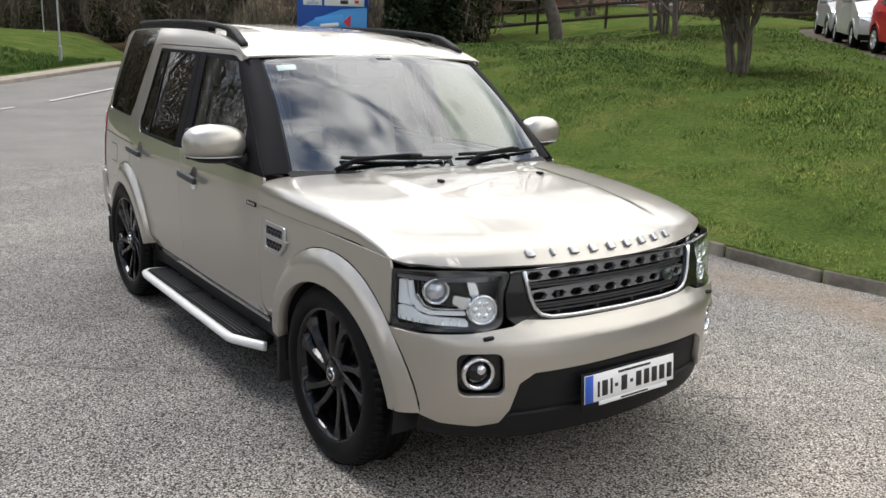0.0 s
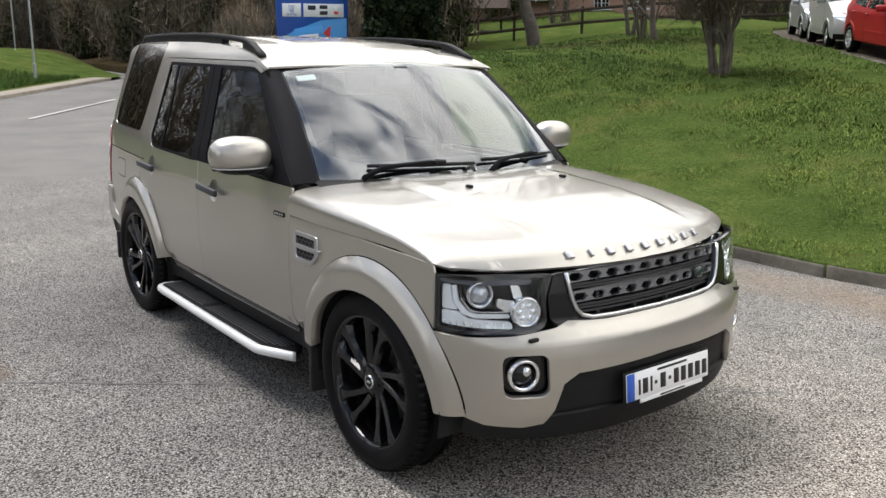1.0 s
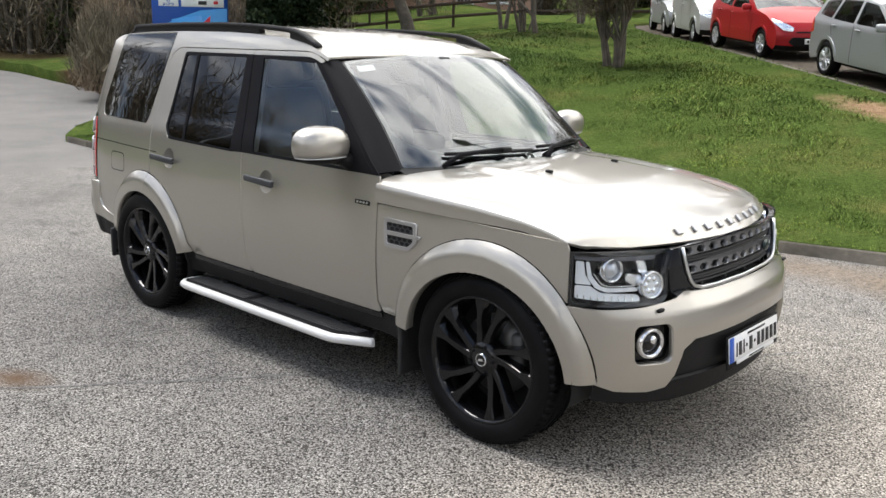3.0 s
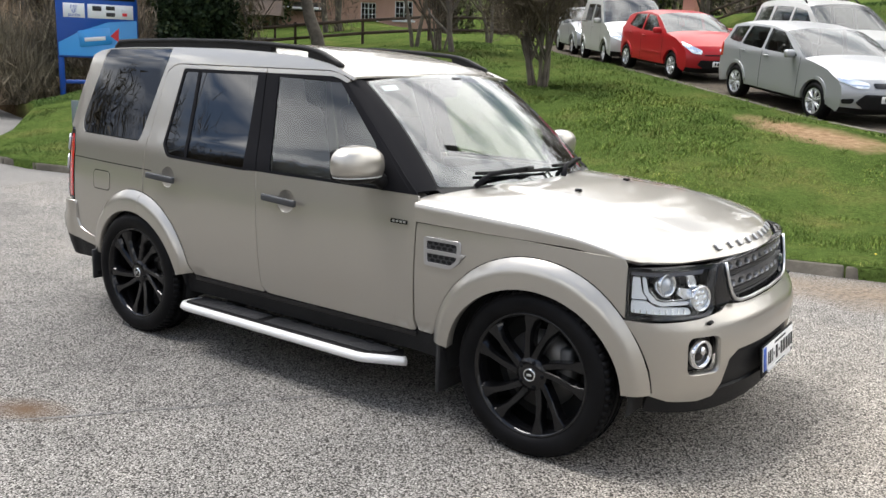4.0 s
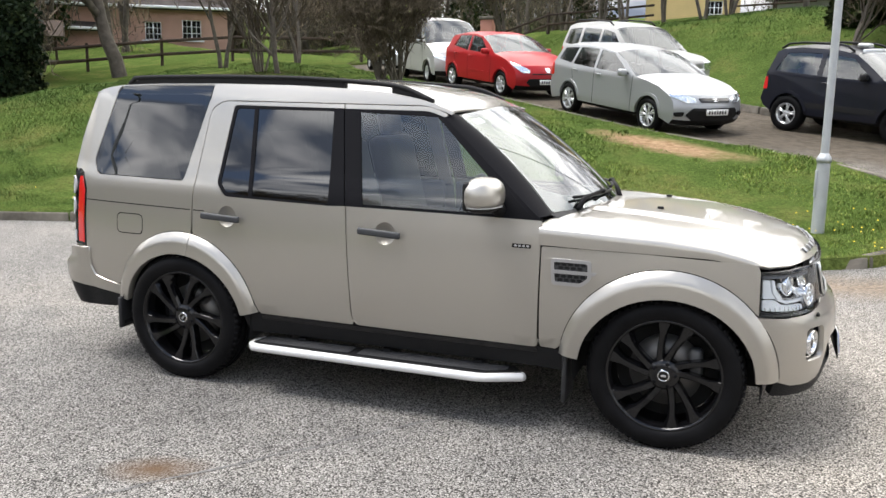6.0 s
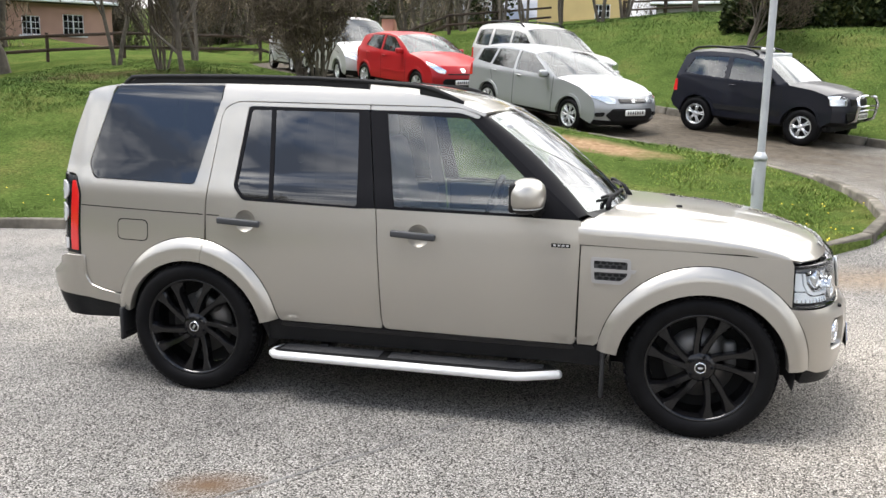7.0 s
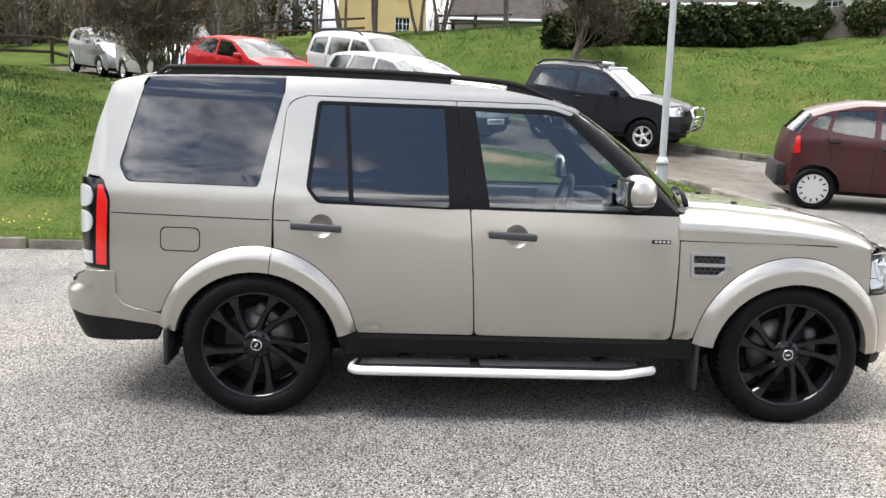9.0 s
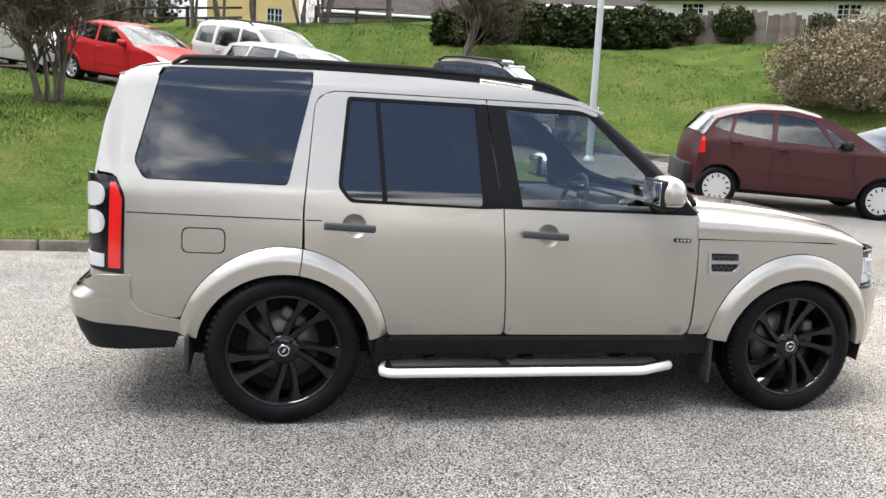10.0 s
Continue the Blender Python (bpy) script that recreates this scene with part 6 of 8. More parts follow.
# handles
for (dr, x0, x1, z0, z1, xc, zc) in ((door_f, -1.672, -1.418, 1.020, 1.006, -1.522, 1.008), (door_r, -2.702, -2.44, 1.038, 1.026, -2.546, 1.036)):
    def bar(bm, x0=x0, x1=x1, z0=z0, z1=z1):
        box(bm, (0, 0, 0), (x1 - x0, 0.024, 0.038), Matrix.Translation(((x0 + x1) / 2, -(plan_w((x0 + x1) / 2) + 0.036), (z0 + z1) / 2)) @ pose(0, 0, 0, 0, math.degrees((z0 - z1) / (x1 - x0)), 0), 0.010, 3)
    h = bm2("door_handle", bar, material("dark_grey_handle", (0.045, 0.047, 0.050), 0.5, 0.0, spec=0.3), dr, "dark grey pull handle")
    both("handle_cup", [bowl(xc, zc, 0.0615)], lambda u, v, xc=xc, zc=zc: bowl_f(u, v, xc, zc), M_PAINT, dr, off=-0.001, depth=0, su=0.014, sv=0.014)

# side vent and engine badge
vent = both("side_vent", [rounded([(-0.592, 0.948), (-0.582, 0.812), (-0.43, 0.810), (-0.382, 0.850), (-0.385, 0.945)], 0.018), rounded([(-0.575, 0.931), (-0.567, 0.829), (-0.436, 0.827), (-0.400, 0.857), (-0.402, 0.929)], 0.012)],
            side, M_GREYMETAL, wing, off=0.010, depth=0.02, su=0, sv=0)
both("vent_back", [rounded([(-0.585, 0.940), (-0.575, 0.818), (-0.43, 0.817), (-0.39, 0.852), (-0.392, 0.938)], 0.012)], side, M_DARK, wing, off=0.0015, depth=0)
both("vent_bar", [rounded([(-0.586, 0.890), (-0.586, 0.872), (-0.365, 0.872), (-0.355, 0.888)], 0.004)], side, M_GREYMETAL, wing, off=0.012, depth=0.012, su=0, sv=0)
for zr in (0.911, 0.849):
    loops = [[(-0.575, zr - 0.020), (-0.405, zr - 0.020), (-0.405, zr + 0.020), (-0.575, zr + 0.020)]]
    for r in range(2):
        for k in range(5 - r):
            loops.append(hex_hole(-0.556 + 0.033 * k + 0.0165 * r, zr + 0.0095 - 0.019 * r, 0.031, 0.0165))
    both("vent_mesh", loops, side, M_SLAT, wing, off=0.004, su=0, sv=0, depth=0.006)
both("engine_badge", [rounded([(-0.80, 1.008), (-0.80, 0.988), (-0.70, 0.987), (-0.70, 1.007)], 0.003)], side, M_BLACK, door_f, off=0.006, depth=0.006, su=0, sv=0)
for k in range(4):
    x = -0.788 + 0.022 * k
    both("badge_mark", [[(x, 1.003), (x, 0.993), (x + 0.014, 0.993), (x + 0.014, 1.003)]], side, M_ALU, door_f, off=0.0075, depth=0.001, su=0, sv=0)

# door mirrors
for s in (-1, 1):
    mir = empty("door_mirror")
    mir.parent = car

    def egg(zlo, zhi, grow):
        verts, faces = [], []
        n, k = 32, 14
        for i in range(k + 1):
            t = math.sin(lerp(math.asin(zlo), math.asin(zhi), i / k))
            z = t
            w = (1 - abs(t) ** 2.5) ** (1 / 2.5) if abs(t) < 1 else 0
            for j in range(n):
                a = 2 * math.pi * j / n
                c, sn = math.cos(a), math.sin(a)
                ex = 0.86
                x = math.copysign(abs(c) ** ex, c) * (0.105 if c > 0 else 0.072)
                y = math.copysign(abs(sn) ** ex, sn) * 0.148
                verts.append((-0.935 + x * w * grow + 0.01 * (y / 0.118), s * (1.035 - y * w * grow), 1.262 + 0.094 * z * grow))
        for i in range(k):
            for j in range(n):
                q = (i * n + j, i * n + (j + 1) % n, (i + 1) * n + (j + 1) % n, (i + 1) * n + j)
                faces.append(q if s > 0 else q[::-1])
        faces.append(tuple(range(n)) if s < 0 else tuple(range(n))[::-1])
        faces.append(tuple(k * n + j for j in range(n)))
        return verts, faces
    v, f = egg(-0.52, 1.0, 1.0)
    raw("mirror_cap", v, f, M_PAINT, mir, "champagne painted cap")
    v, f = egg(-1.0, -0.50, 0.97)
    raw("mirror_base", v, f, M_BLACK, mir)
    v, f = egg(-0.60, -0.53, 1.012)
    raw("mirror_lamp", v, f, M_LED, mir)
    bm = bmesh.new()
    box(bm, (-0.985, s * 1.035, 1.262), (0.04, 0.245, 0.150), None, 0.018, 3)
    part("mirror_bezel", bm, M_BLACK, mir)
    bm = bmesh.new()
    box(bm, (-1.004, s * 1.035, 1.264), (0.008, 0.205, 0.118), None, 0.003)
    part("mirror_glass", bm, material("mirror", (0.8, 0.82, 0.84), 0.02, 1.0), mir)
    v, f = tube([(-0.88, s * 0.87, 1.165), (-0.90, s * 0.93, 1.195), (-0.93, s * 1.0, 1.205)], [0.05, 0.035, 0.03], 8)
    raw("mirror_arm", v, f, M_BLACK, mir)

# wheels
M_TYRE = material("tyre_rubber", (0.005, 0.005, 0.0055), 0.5, bump=0.1, bscale=150, var=0.3, vscale=9, spec=0.10)
M_RIM = material("gloss_black_alloy", (0.005, 0.005, 0.0056), 0.09, spec=0.4)


def build_wheel():
    w = empty("wheel")
    prof = [(0.283, 0.215), (0.288, 0.228), (0.297, 0.236), (0.312, 0.243), (0.33, 0.246), (0.349, 0.244), (0.366, 0.236), (0.379, 0.222), (0.386, 0.205), (0.3885, 0.185), (0.389, 0.165), (0.383, 0.163), (0.383, 0.153),
            (0.3895, 0.151), (0.3895, 0.108), (0.383, 0.106), (0.383, 0.096), (0.389, 0.094), (0.388, 0.06), (0.386, 0.04), (0.374, 0.018), (0.34, 0.006), (0.29, 0.02)]
    v, f = spun(prof, 64)
    raw("tyre", v, f, M_TYRE, w)
    bm = bmesh.new()
    for i in range(64):
        a = 2 * math.pi * i / 64
        for o, sk in ((0.203, 0.0), (0.047, 0.02)):
            box(bm, (0, 0, 0), (0.004, 0.05, 0.028), pose(0, o, 0, 0, -math.degrees(a), 0) @ pose(0.3865, 0, 0, 0, 0, 20 if o > 0.1 else -20), 0)
    tagged(part("tread_pattern", bm, M_TYRE, w), kind="stuff")
    v, f = spun([(0.290, 0.221), (0.2925, 0.228), (0.287, 0.232), (0.279, 0.229), (0.272, 0.215), (0.262, 0.19), (0.258, 0.10), (0.262, 0.02)], 64)
    raw("rim", v, f, M_RIM, w)
    v, f = spun([(0.185, 0.085), (0.185, 0.11), (0.06, 0.11), (0.0, 0.11)], 40)
    raw("brake_disc", v, f, material("cast_iron", (0.15, 0.145, 0.14), 0.42, 0.7), w)
    v, f = spun([(0.26, 0.055), (0.10, 0.05), (0.0, 0.05)], 32)
    raw("inner_cover", v, f, M_DARK, w)
    bm = bmesh.new()
    box(bm, (-0.15, 0.125, 0.045), (0.07, 0.07, 0.17), None, 0.02)
    part("caliper", bm, material("caliper_grey", (0.10, 0.10, 0.10), 0.5, 0.5), w)
    v, f = spun([(0.0, 0.213), (0.045, 0.212), (0.075, 0.204), (0.082, 0.19), (0.082, 0.13)], 32)
    raw("hub", v, f, M_RIM, w)
    v, f = spun([(0.0, 0.2205), (0.024, 0.220), (0.029, 0.217), (0.031, 0.212)], 28)
    cap = raw("centre_cap", v, f, M_RIM, w)
    v, f = spun([(0.0245, 0.2205), (0.0275, 0.2225), (0.031, 0.219), (0.031, 0.212)], 28)
    raw("cap_ring", v, f, M_CHROME, cap)
    bm = bmesh.new()
    box(bm, (0, 0.2215, 0), (0.024, 0.002, 0.010), None, 0.001)
    part("cap_mark", bm, M_ALU, cap)
    for i in range(5):
        a = 2 * math.pi * (i + 0.5) / 5
        v, f = spun([(0.0, 0.212), (0.009, 0.211), (0.011, 0.206), (0.011, 0.198)], 10)
        raw("wheel_nut", [(p[0] + 0.058 * math.cos(a), p[1], p[2] + 0.058 * math.sin(a)) for p in v], f, M_SATIN, w)
    # five pairs of swept spokes with a bevelled flank that flares into the rim
    me = None
    for i in range(10):
        if me is None:
            bm = bmesh.new()
            rows = []
            n = 10
            p0, p1 = Vector((0.055, 0.0)), Vector((0.281 * math.cos(0.37), 0.281 * math.sin(0.37)))
            run = (p1 - p0).normalized()
            for k in range(n + 1):
                t = k / n
                c = p0.lerp(p1, t) + Vector((run.y, -run.x)) * 0.010 * math.sin(math.pi * t)
                wd = lerp(0.0205, 0.0185, smooth(0, 0.5, t)) + 0.022 * smooth(0.66, 1.0, t)
                yf = lerp(0.204, 0.222, smooth(0.0, 1.0, t))
                d = Vector((c.x, 0, c.y))
                tg = Vector((-run.y, 0, run.x))
                pts = [(-wd * 1.02, yf - 0.058), (-wd, yf - 0.005), (-wd + 0.0035, yf), (wd * 0.45, yf - 0.003), (wd * 0.95, yf - 0.014 - 0.014 * t), (wd, yf - 0.06)]
                rows.append([bm.verts.new(d + tg * q + Vector((0, y, 0))) for q, y in pts])
            for a_, b_ in zip(rows, rows[1:]):
                for j in range(5):
                    bm.faces.new((a_[j], a_[j + 1], b_[j + 1], b_[j]))
            bmesh.ops.recalc_face_normals(bm, faces=bm.faces[:])
            sp = part("spoke", bm, M_RIM, w, flat=True)
            me = sp.data
        else:
            sp = new("spoke", me)
            sp.parent = w
        sp.matrix_basis = pose(0, 0, 0, 0, -(72 * (i // 2) + 26 * (i % 2)), 0)
    return w


first = build_wheel()
first.parent = car
first.matrix_basis = pose(AXLES[0], -0.692, HUB_Z, 0, 0, 180) @ pose(0, 0, 0, 0, 3, 0)
for ax, sy, turn in ((AXLES[1], -1, 52.5), (AXLES[0], 1, 30), (AXLES[1], 1, 75)):
    w = copy_thing(first, pose(ax, sy * 0.692, HUB_Z, 0, 0, 180 if sy < 0 else 0) @ pose(0, 0, 0, 0, turn, 0))

# cabin
M_TRIM = material("door_card", (0.16, 0.15, 0.135), 0.6)
bm = bmesh.new()
box(bm, (-0.93, 0, 0.98), (0.52, 1.44, 0.34), None, 0.06, 3)
box(bm, (-0.80, 0, 1.10), (0.50, 1.40, 0.10), None, 0.05, 3)
box(bm, (-1.05, -0.38, 1.16), (0.14, 0.34, 0.07), None, 0.03, 3)
box(bm, (-1.45, 0, 0.88), (0.9, 0.24, 0.30), None, 0.03)
part("dashboard", bm, M_DASH, car)
sw = [(-1.20 - 0.0 + 0.05 * math.sin(k * math.pi / 12), -0.38 + 0.185 * math.cos(k * math.pi / 12), 1.12 + 0.175 * math.sin(k * math.pi / 12)) for k in range(25)]
v, f = tube(sw, 0.016, 8, cap=False)
wheel_s = raw("steering_wheel", v, f, M_DASH, car)
bm = bmesh.new()
box(bm, (-1.195, -0.38, 1.11), (0.05, 0.15, 0.12), None, 0.03, 3)
box(bm, (-1.20, -0.38, 1.11), (0.02, 0.34, 0.03), None, 0.008)
part("steering_hub", bm, M_DASH, wheel_s)


def seat(x, y, wd):
    e = empty("seat")
    e.parent = car
    bm = bmesh.new()
    box(bm, (x + 0.10, y, 0.86), (0.52, wd, 0.18), None, 0.06, 3)
    part("cushion", bm, M_SEAT, e)
    bm = bmesh.new()
    box(bm, (0, 0, 0.30), (0.15, wd, 0.62), pose(x - 0.20, y, 0.88, 0, -14, 0), 0.06, 3)
    part("backrest", bm, M_SEAT, e)
    bm = bmesh.new()
    box(bm, (0, 0, 0.70), (0.09, min(0.27, wd * 0.5), 0.17), pose(x - 0.20, y, 0.88, 0, -12, 0), 0.04, 3)
    part("headrest", bm, M_SEAT, e)


for x, y, wd in ((-1.72, -0.38, 0.52), (-1.72, 0.38, 0.52), (-2.62, -0.46, 0.44), (-2.62, 0.0, 0.40), (-2.62, 0.46, 0.44), (-3.35, -0.35, 0.42), (-3.35, 0.35, 0.42)):
    seat(x, y, wd)
bm2("door_card", lambda b: [box(b, (-1.2, -0.80, 0.93), (1.02, 0.05, 0.40), None, 0.02), box(b, (-1.25, -0.765, 0.99), (0.6, 0.05, 0.07), None, 0.02), box(b, (-2.25, -0.80, 0.93), (0.9, 0.05, 0.40), None, 0.02)], M_TRIM, car)
panel("headliner", [[(-3.6, -0.93), (-1.2, -0.93), (-1.2, 0.93), (-3.6, 0.93)]], lambda u, v: roof_f(u, v) - Vector((0, 0, 0.05)), M_HEADLINER, car, depth=0, su=0.2, sv=0.2)
bm2("inner_pillar", lambda b: [box(b, (0, 0, 0.27), (0.10, 0.03, 0.60), Matrix.Translation((-1.80, -0.82, 1.12)) @ pose(0, 0, 0, -16, -8, 0), 0.015)], M_HEADLINER, car)
bm = bmesh.new()
box(bm, (-1.16, 0.0, 1.60), (0.03, 0.24, 0.07), None, 0.015)
box(bm, (-1.12, 0.0, 1.65), (0.10, 0.10, 0.06), None, 0.015)
part("inner_mirror", bm, M_DASH, car)
# permit sticker
panel("sticker", [[(0.885, -0.71), (0.94, -0.71), (0.94, -0.60), (0.885, -0.60)]], screen, material("sticker_paper", (0.55, 0.62, 0.60), 0.6), ws, su=0, sv=0, depth=0, off=-0.006)

# ---- site furniture and buildings ----
M_GALV = material("galvanised_steel", (0.40, 0.42, 0.43), 0.5, 0.35, bump=0.05, bscale=60, var=0.08, vscale=6)


def street_lamp(x, y, z, h, arm, label, turn):
    e = empty("street_lamp")
    tagged(e, label, "street lamp")
    v, f = tube([(x, y, z - 0.1), (x, y, z + 0.80)], 0.070, 16, cap=False)
    raw("base_tube", v, f, M_GALV, e)
    v, f = tube([(x, y, z + 0.79), (x, y, z + 0.83), (x, y, z + 0.89)], [0.078, 0.078, 0.044], 16)
    raw("collar", v, f, M_GALV, e)
    v, f = tube([(x, y, z + 0.85), (x, y, z + h)], [0.044, 0.034], 16, cap=False)
    raw("pole", v, f, M_GALV, e)
    dx, dy = math.cos(turn), math.sin(turn)
    v, f = tube([(x, y, z + h - 0.02), (x + dx * arm * 0.4, y + dy * arm * 0.4, z + h + 0.25), (x + dx * arm, y + dy * arm, z + h + 0.35)], 0.035, 10)
    raw("arm", v, f, M_GALV, e)
    bm = bmesh.new()
    box(bm, (0, 0, 0), (0.7, 0.26, 0.12), Matrix.Translation((x + dx * (arm + 0.25), y + dy * (arm + 0.25), z + h + 0.36)) @ pose(0, 0, 0, 0, 0, math.degrees(turn)), 0.05)
    part("lamp_head", bm, M_GREYMETAL, e)
    bm = bmesh.new()
    box(bm, (x - 0.066, y - 0.0, z + 0.55), (0.02, 0.10, 0.3), None, 0.005)
    part("service_door", bm, M_GALV, e)
    return e


street_lamp(1.06, 5.15, ground_z(1.06, 5.15), 7.0, 1.2, "grey galvanised steel lamp post standing in the lawn", -1.6)
street_lamp(-35.5, 5.75, 0.35, 8.0, 1.2, "tall grey lamp post on the far verge", 0.9)
street_lamp(-54.6, 9.0, 0.9, 8.0, 1.2, "tall grey lamp post far along the road", 0.9)
street_lamp(-13.6, -7.7, 0.0, 7.5, 1.3, "grey lamp post on the far side of the lot", 1.0)

# price sign
M_BLUE = material("sign_blue", (0.010, 0.085, 0.42), 0.35, coat=0.3)
M_SKYBLUE = material("sign_light_blue", (0.03, 0.30, 0.72), 0.35, coat=0.3)
M_SIGNWHITE = material("sign_white", (0.75, 0.78, 0.80), 0.4)
M_SIGNRED = material("sign_red", (0.60, 0.02, 0.03), 0.4)
M_SIGNGREEN = material("sign_green", (0.03, 0.36, 0.08), 0.4)
M_SCREEN = material("display_black", (0.008, 0.009, 0.012), 0.3)
M_DIGIT = material("display_digits", (0.9, 0.9, 0.9), 0.5, emit=(1, 1, 1), emit_strength=0.6)
sign = empty("price_sign", Matrix.Translation((-19.22, 9.55, 0.37)) @ pose(0, 0, 0, 0, 0, math.degrees(math.atan2(1.66, 1.10))))
tagged(sign, "blue fuel price sign on two blue posts", "sign")


def sign_box(name, x, z, w, h, d, mat, depth=0.02, bevel=0.004, label=""):
    bm = bmesh.new()
    box(bm, (x, -d, z), (w, depth, h), None, bevel, 1)
    return part(name, bm, mat, sign, label)


sign_box("post", -0.93, 1.9, 0.14, 3.9, 0.0, M_BLUE, 0.14, 0.01)
sign_box("post", 0.93, 1.9, 0.14, 3.9, 0.0, M_BLUE, 0.14, 0.01)
sign_box("cross_bar", 0.0, 0.72, 1.8, 0.10, 0.0, M_BLUE, 0.08, 0.01)
sign_box("board", 0.0, 3.4, 1.98, 4.1, 0.03, M_BLUE, 0.16, 0.02)
v = [(-0.97, -0.115, 1.40), (0.97, -0.115, 1.40), (0.97, -0.115, 2.35), (0.25, -0.115, 2.28), (-0.45, -0.115, 2.02), (-0.97, -0.115, 1.72)]
raw("light_field", v, [tuple(range(6))], M_SKYBLUE, sign, flat=True)
bm = bmesh.new()
box(bm, (0, 0, 0), (0.80, 0.012, 0.42), Matrix.Translation((-0.08, -0.122, 1.88)) @ pose(0, 0, 0, 0, -8, 0), 0.004, 1)
part("card_picture", bm, M_SKYBLUE, sign, "tilted light blue card picture")
bm = bmesh.new()
box(bm, (0, 0, 0), (0.52, 0.006, 0.10), Matrix.Translation((-0.08, -0.132, 1.84)) @ pose(0, 0, 0, 0, -6, 0), 0.002, 1)
part("card_bar", bm, M_SIGNWHITE, sign)
raw("red_wedge", [(0.30, -0.134, 1.93), (0.52, -0.134, 2.14), (0.50, -0.134, 1.78)], [(0, 1, 2)], M_SIGNRED, sign, flat=True)
sign_box("pay_panel", -0.56, 2.55, 0.52, 0.36, 0.118, M_SIGNWHITE, 0.01, 0.002)
sign_box("card_panel", 0.33, 2.55, 1.12, 0.36, 0.118, M_SIGNWHITE, 0.01, 0.002)
for x, z, w, h, mt in ((0.0, 2.62, 0.22, 0.12, M_SCREEN), (0.33, 2.64, 0.22, 0.10, M_SCREEN), (0.33, 2.48, 0.22, 0.10, M_SCREEN), (0.68, 2.60, 0.16, 0.10, M_SIGNWHITE), (0.68, 2.49, 0.12, 0.08, M_SIGNRED)):
    sign_box("payment_mark", x, z, w, h, 0.126, mt, 0.006, 0.001)
for z, mt in ((3.05, M_SIGNGREEN), (3.55, M_SCREEN)):
    sign_box("fuel_label", -0.55, z, 0.62, 0.34, 0.118, mt, 0.01, 0.002)
    sign_box("fuel_bar", -0.55, z, 0.44, 0.07, 0.126, M_SIGNWHITE, 0.006, 0.001)
    sign_box("price_display", 0.38, z, 1.12, 0.42, 0.118, M_SCREEN, 0.01, 0.002)


def lettering(name, text, size, m, mat, parent):
    cu = bpy.data.curves.new(name, "FONT")
    cu.body, cu.size, cu.align_x, cu.align_y, cu.extrude = text, size, "CENTER", "CENTER", 0.002
    o = bpy.data.objects.new("t", cu)
    me = bpy.data.meshes.new_from_object(o)
    bpy.data.objects.remove(o)
    ob = link(name, me, mat, parent)
    ob.matrix_basis = m
    return ob


lettering("price_digits", "146.8", 0.46, Matrix.Translation((0.38, -0.128, 3.05)) @ pose(0, 0, 0, 90, 0, 0), M_DIGIT, sign)
lettering("price_digits", "136.8", 0.46, Matrix.Translation((0.38, -0.128, 3.55)) @ pose(0, 0, 0, 90, 0, 0), M_DIGIT, sign)
for z, word in ((2.66, "pay"), (2.55, "@"), (2.44, "pump")):
    lettering("pay_words", word, 0.13, Matrix.Translation((-0.56, -0.126, z)) @ pose(0, 0, 0, 90, 0, 0), M_BLUE, sign)

# small board on the lawn
zb = 0.30
M_LIME = material("lime_paint", (0.14, 0.62, 0.03), 0.5)
M_MUTED = material("muted_grey_print", (0.26, 0.33, 0.28), 0.6)
small = empty("notice_board", Matrix.Translation((-10.56, 3.66, zb)) @ pose(0, 0, 0, 0, 0, math.degrees(math.atan2(0.39, 0.27))))
tagged(small, "grey notice board with green and white marks in the grass", "notice board")
for name, x, z, w, h, d, mt in (("board", 0, 0.38, 0.47, 0.78, 0.0, material("board_grey", (0.10, 0.13, 0.13), 0.5)), ("green_mark", -0.11, 0.60, 0.10, 0.13, 0.02, M_LIME), ("green_mark", 0.02, 0.59, 0.11, 0.11, 0.02, M_LIME),
                                ("green_mark", 0.13, 0.60, 0.04, 0.14, 0.02, M_LIME)):
    bm = bmesh.new()
    box(bm, (x, -d, z), (w, 0.03 if name == "board" else 0.006, h), None, 0.003, 1)
    part(name, bm, mt, small)
for z, words in ((0.41, "The largest"), (0.345, "fuel card"), (0.28, "network")):
    lettering("board_words", words, 0.072, Matrix.Translation((0, -0.018, z)) @ pose(0, 0, 0, 90, 0, 0), M_MUTED, small)
for x0, z0, w0, h0 in ((0, 0.475, 0.37, 0.006), (0, 0.215, 0.37, 0.006), (-0.185, 0.345, 0.006, 0.26), (0.185, 0.345, 0.006, 0.26)):
    bm = bmesh.new()
    box(bm, (x0, -0.017, z0), (w0, 0.004, h0), None, 0)
    part("border_line", bm, M_MUTED, small)
for x in (-0.18, 0.18):
    bm = bmesh.new()
    box(bm, (x, 0.02, -0.12), (0.04, 0.03, 0.4), None, 0.003, 1)
    part("leg", bm, M_GREYMETAL, small)


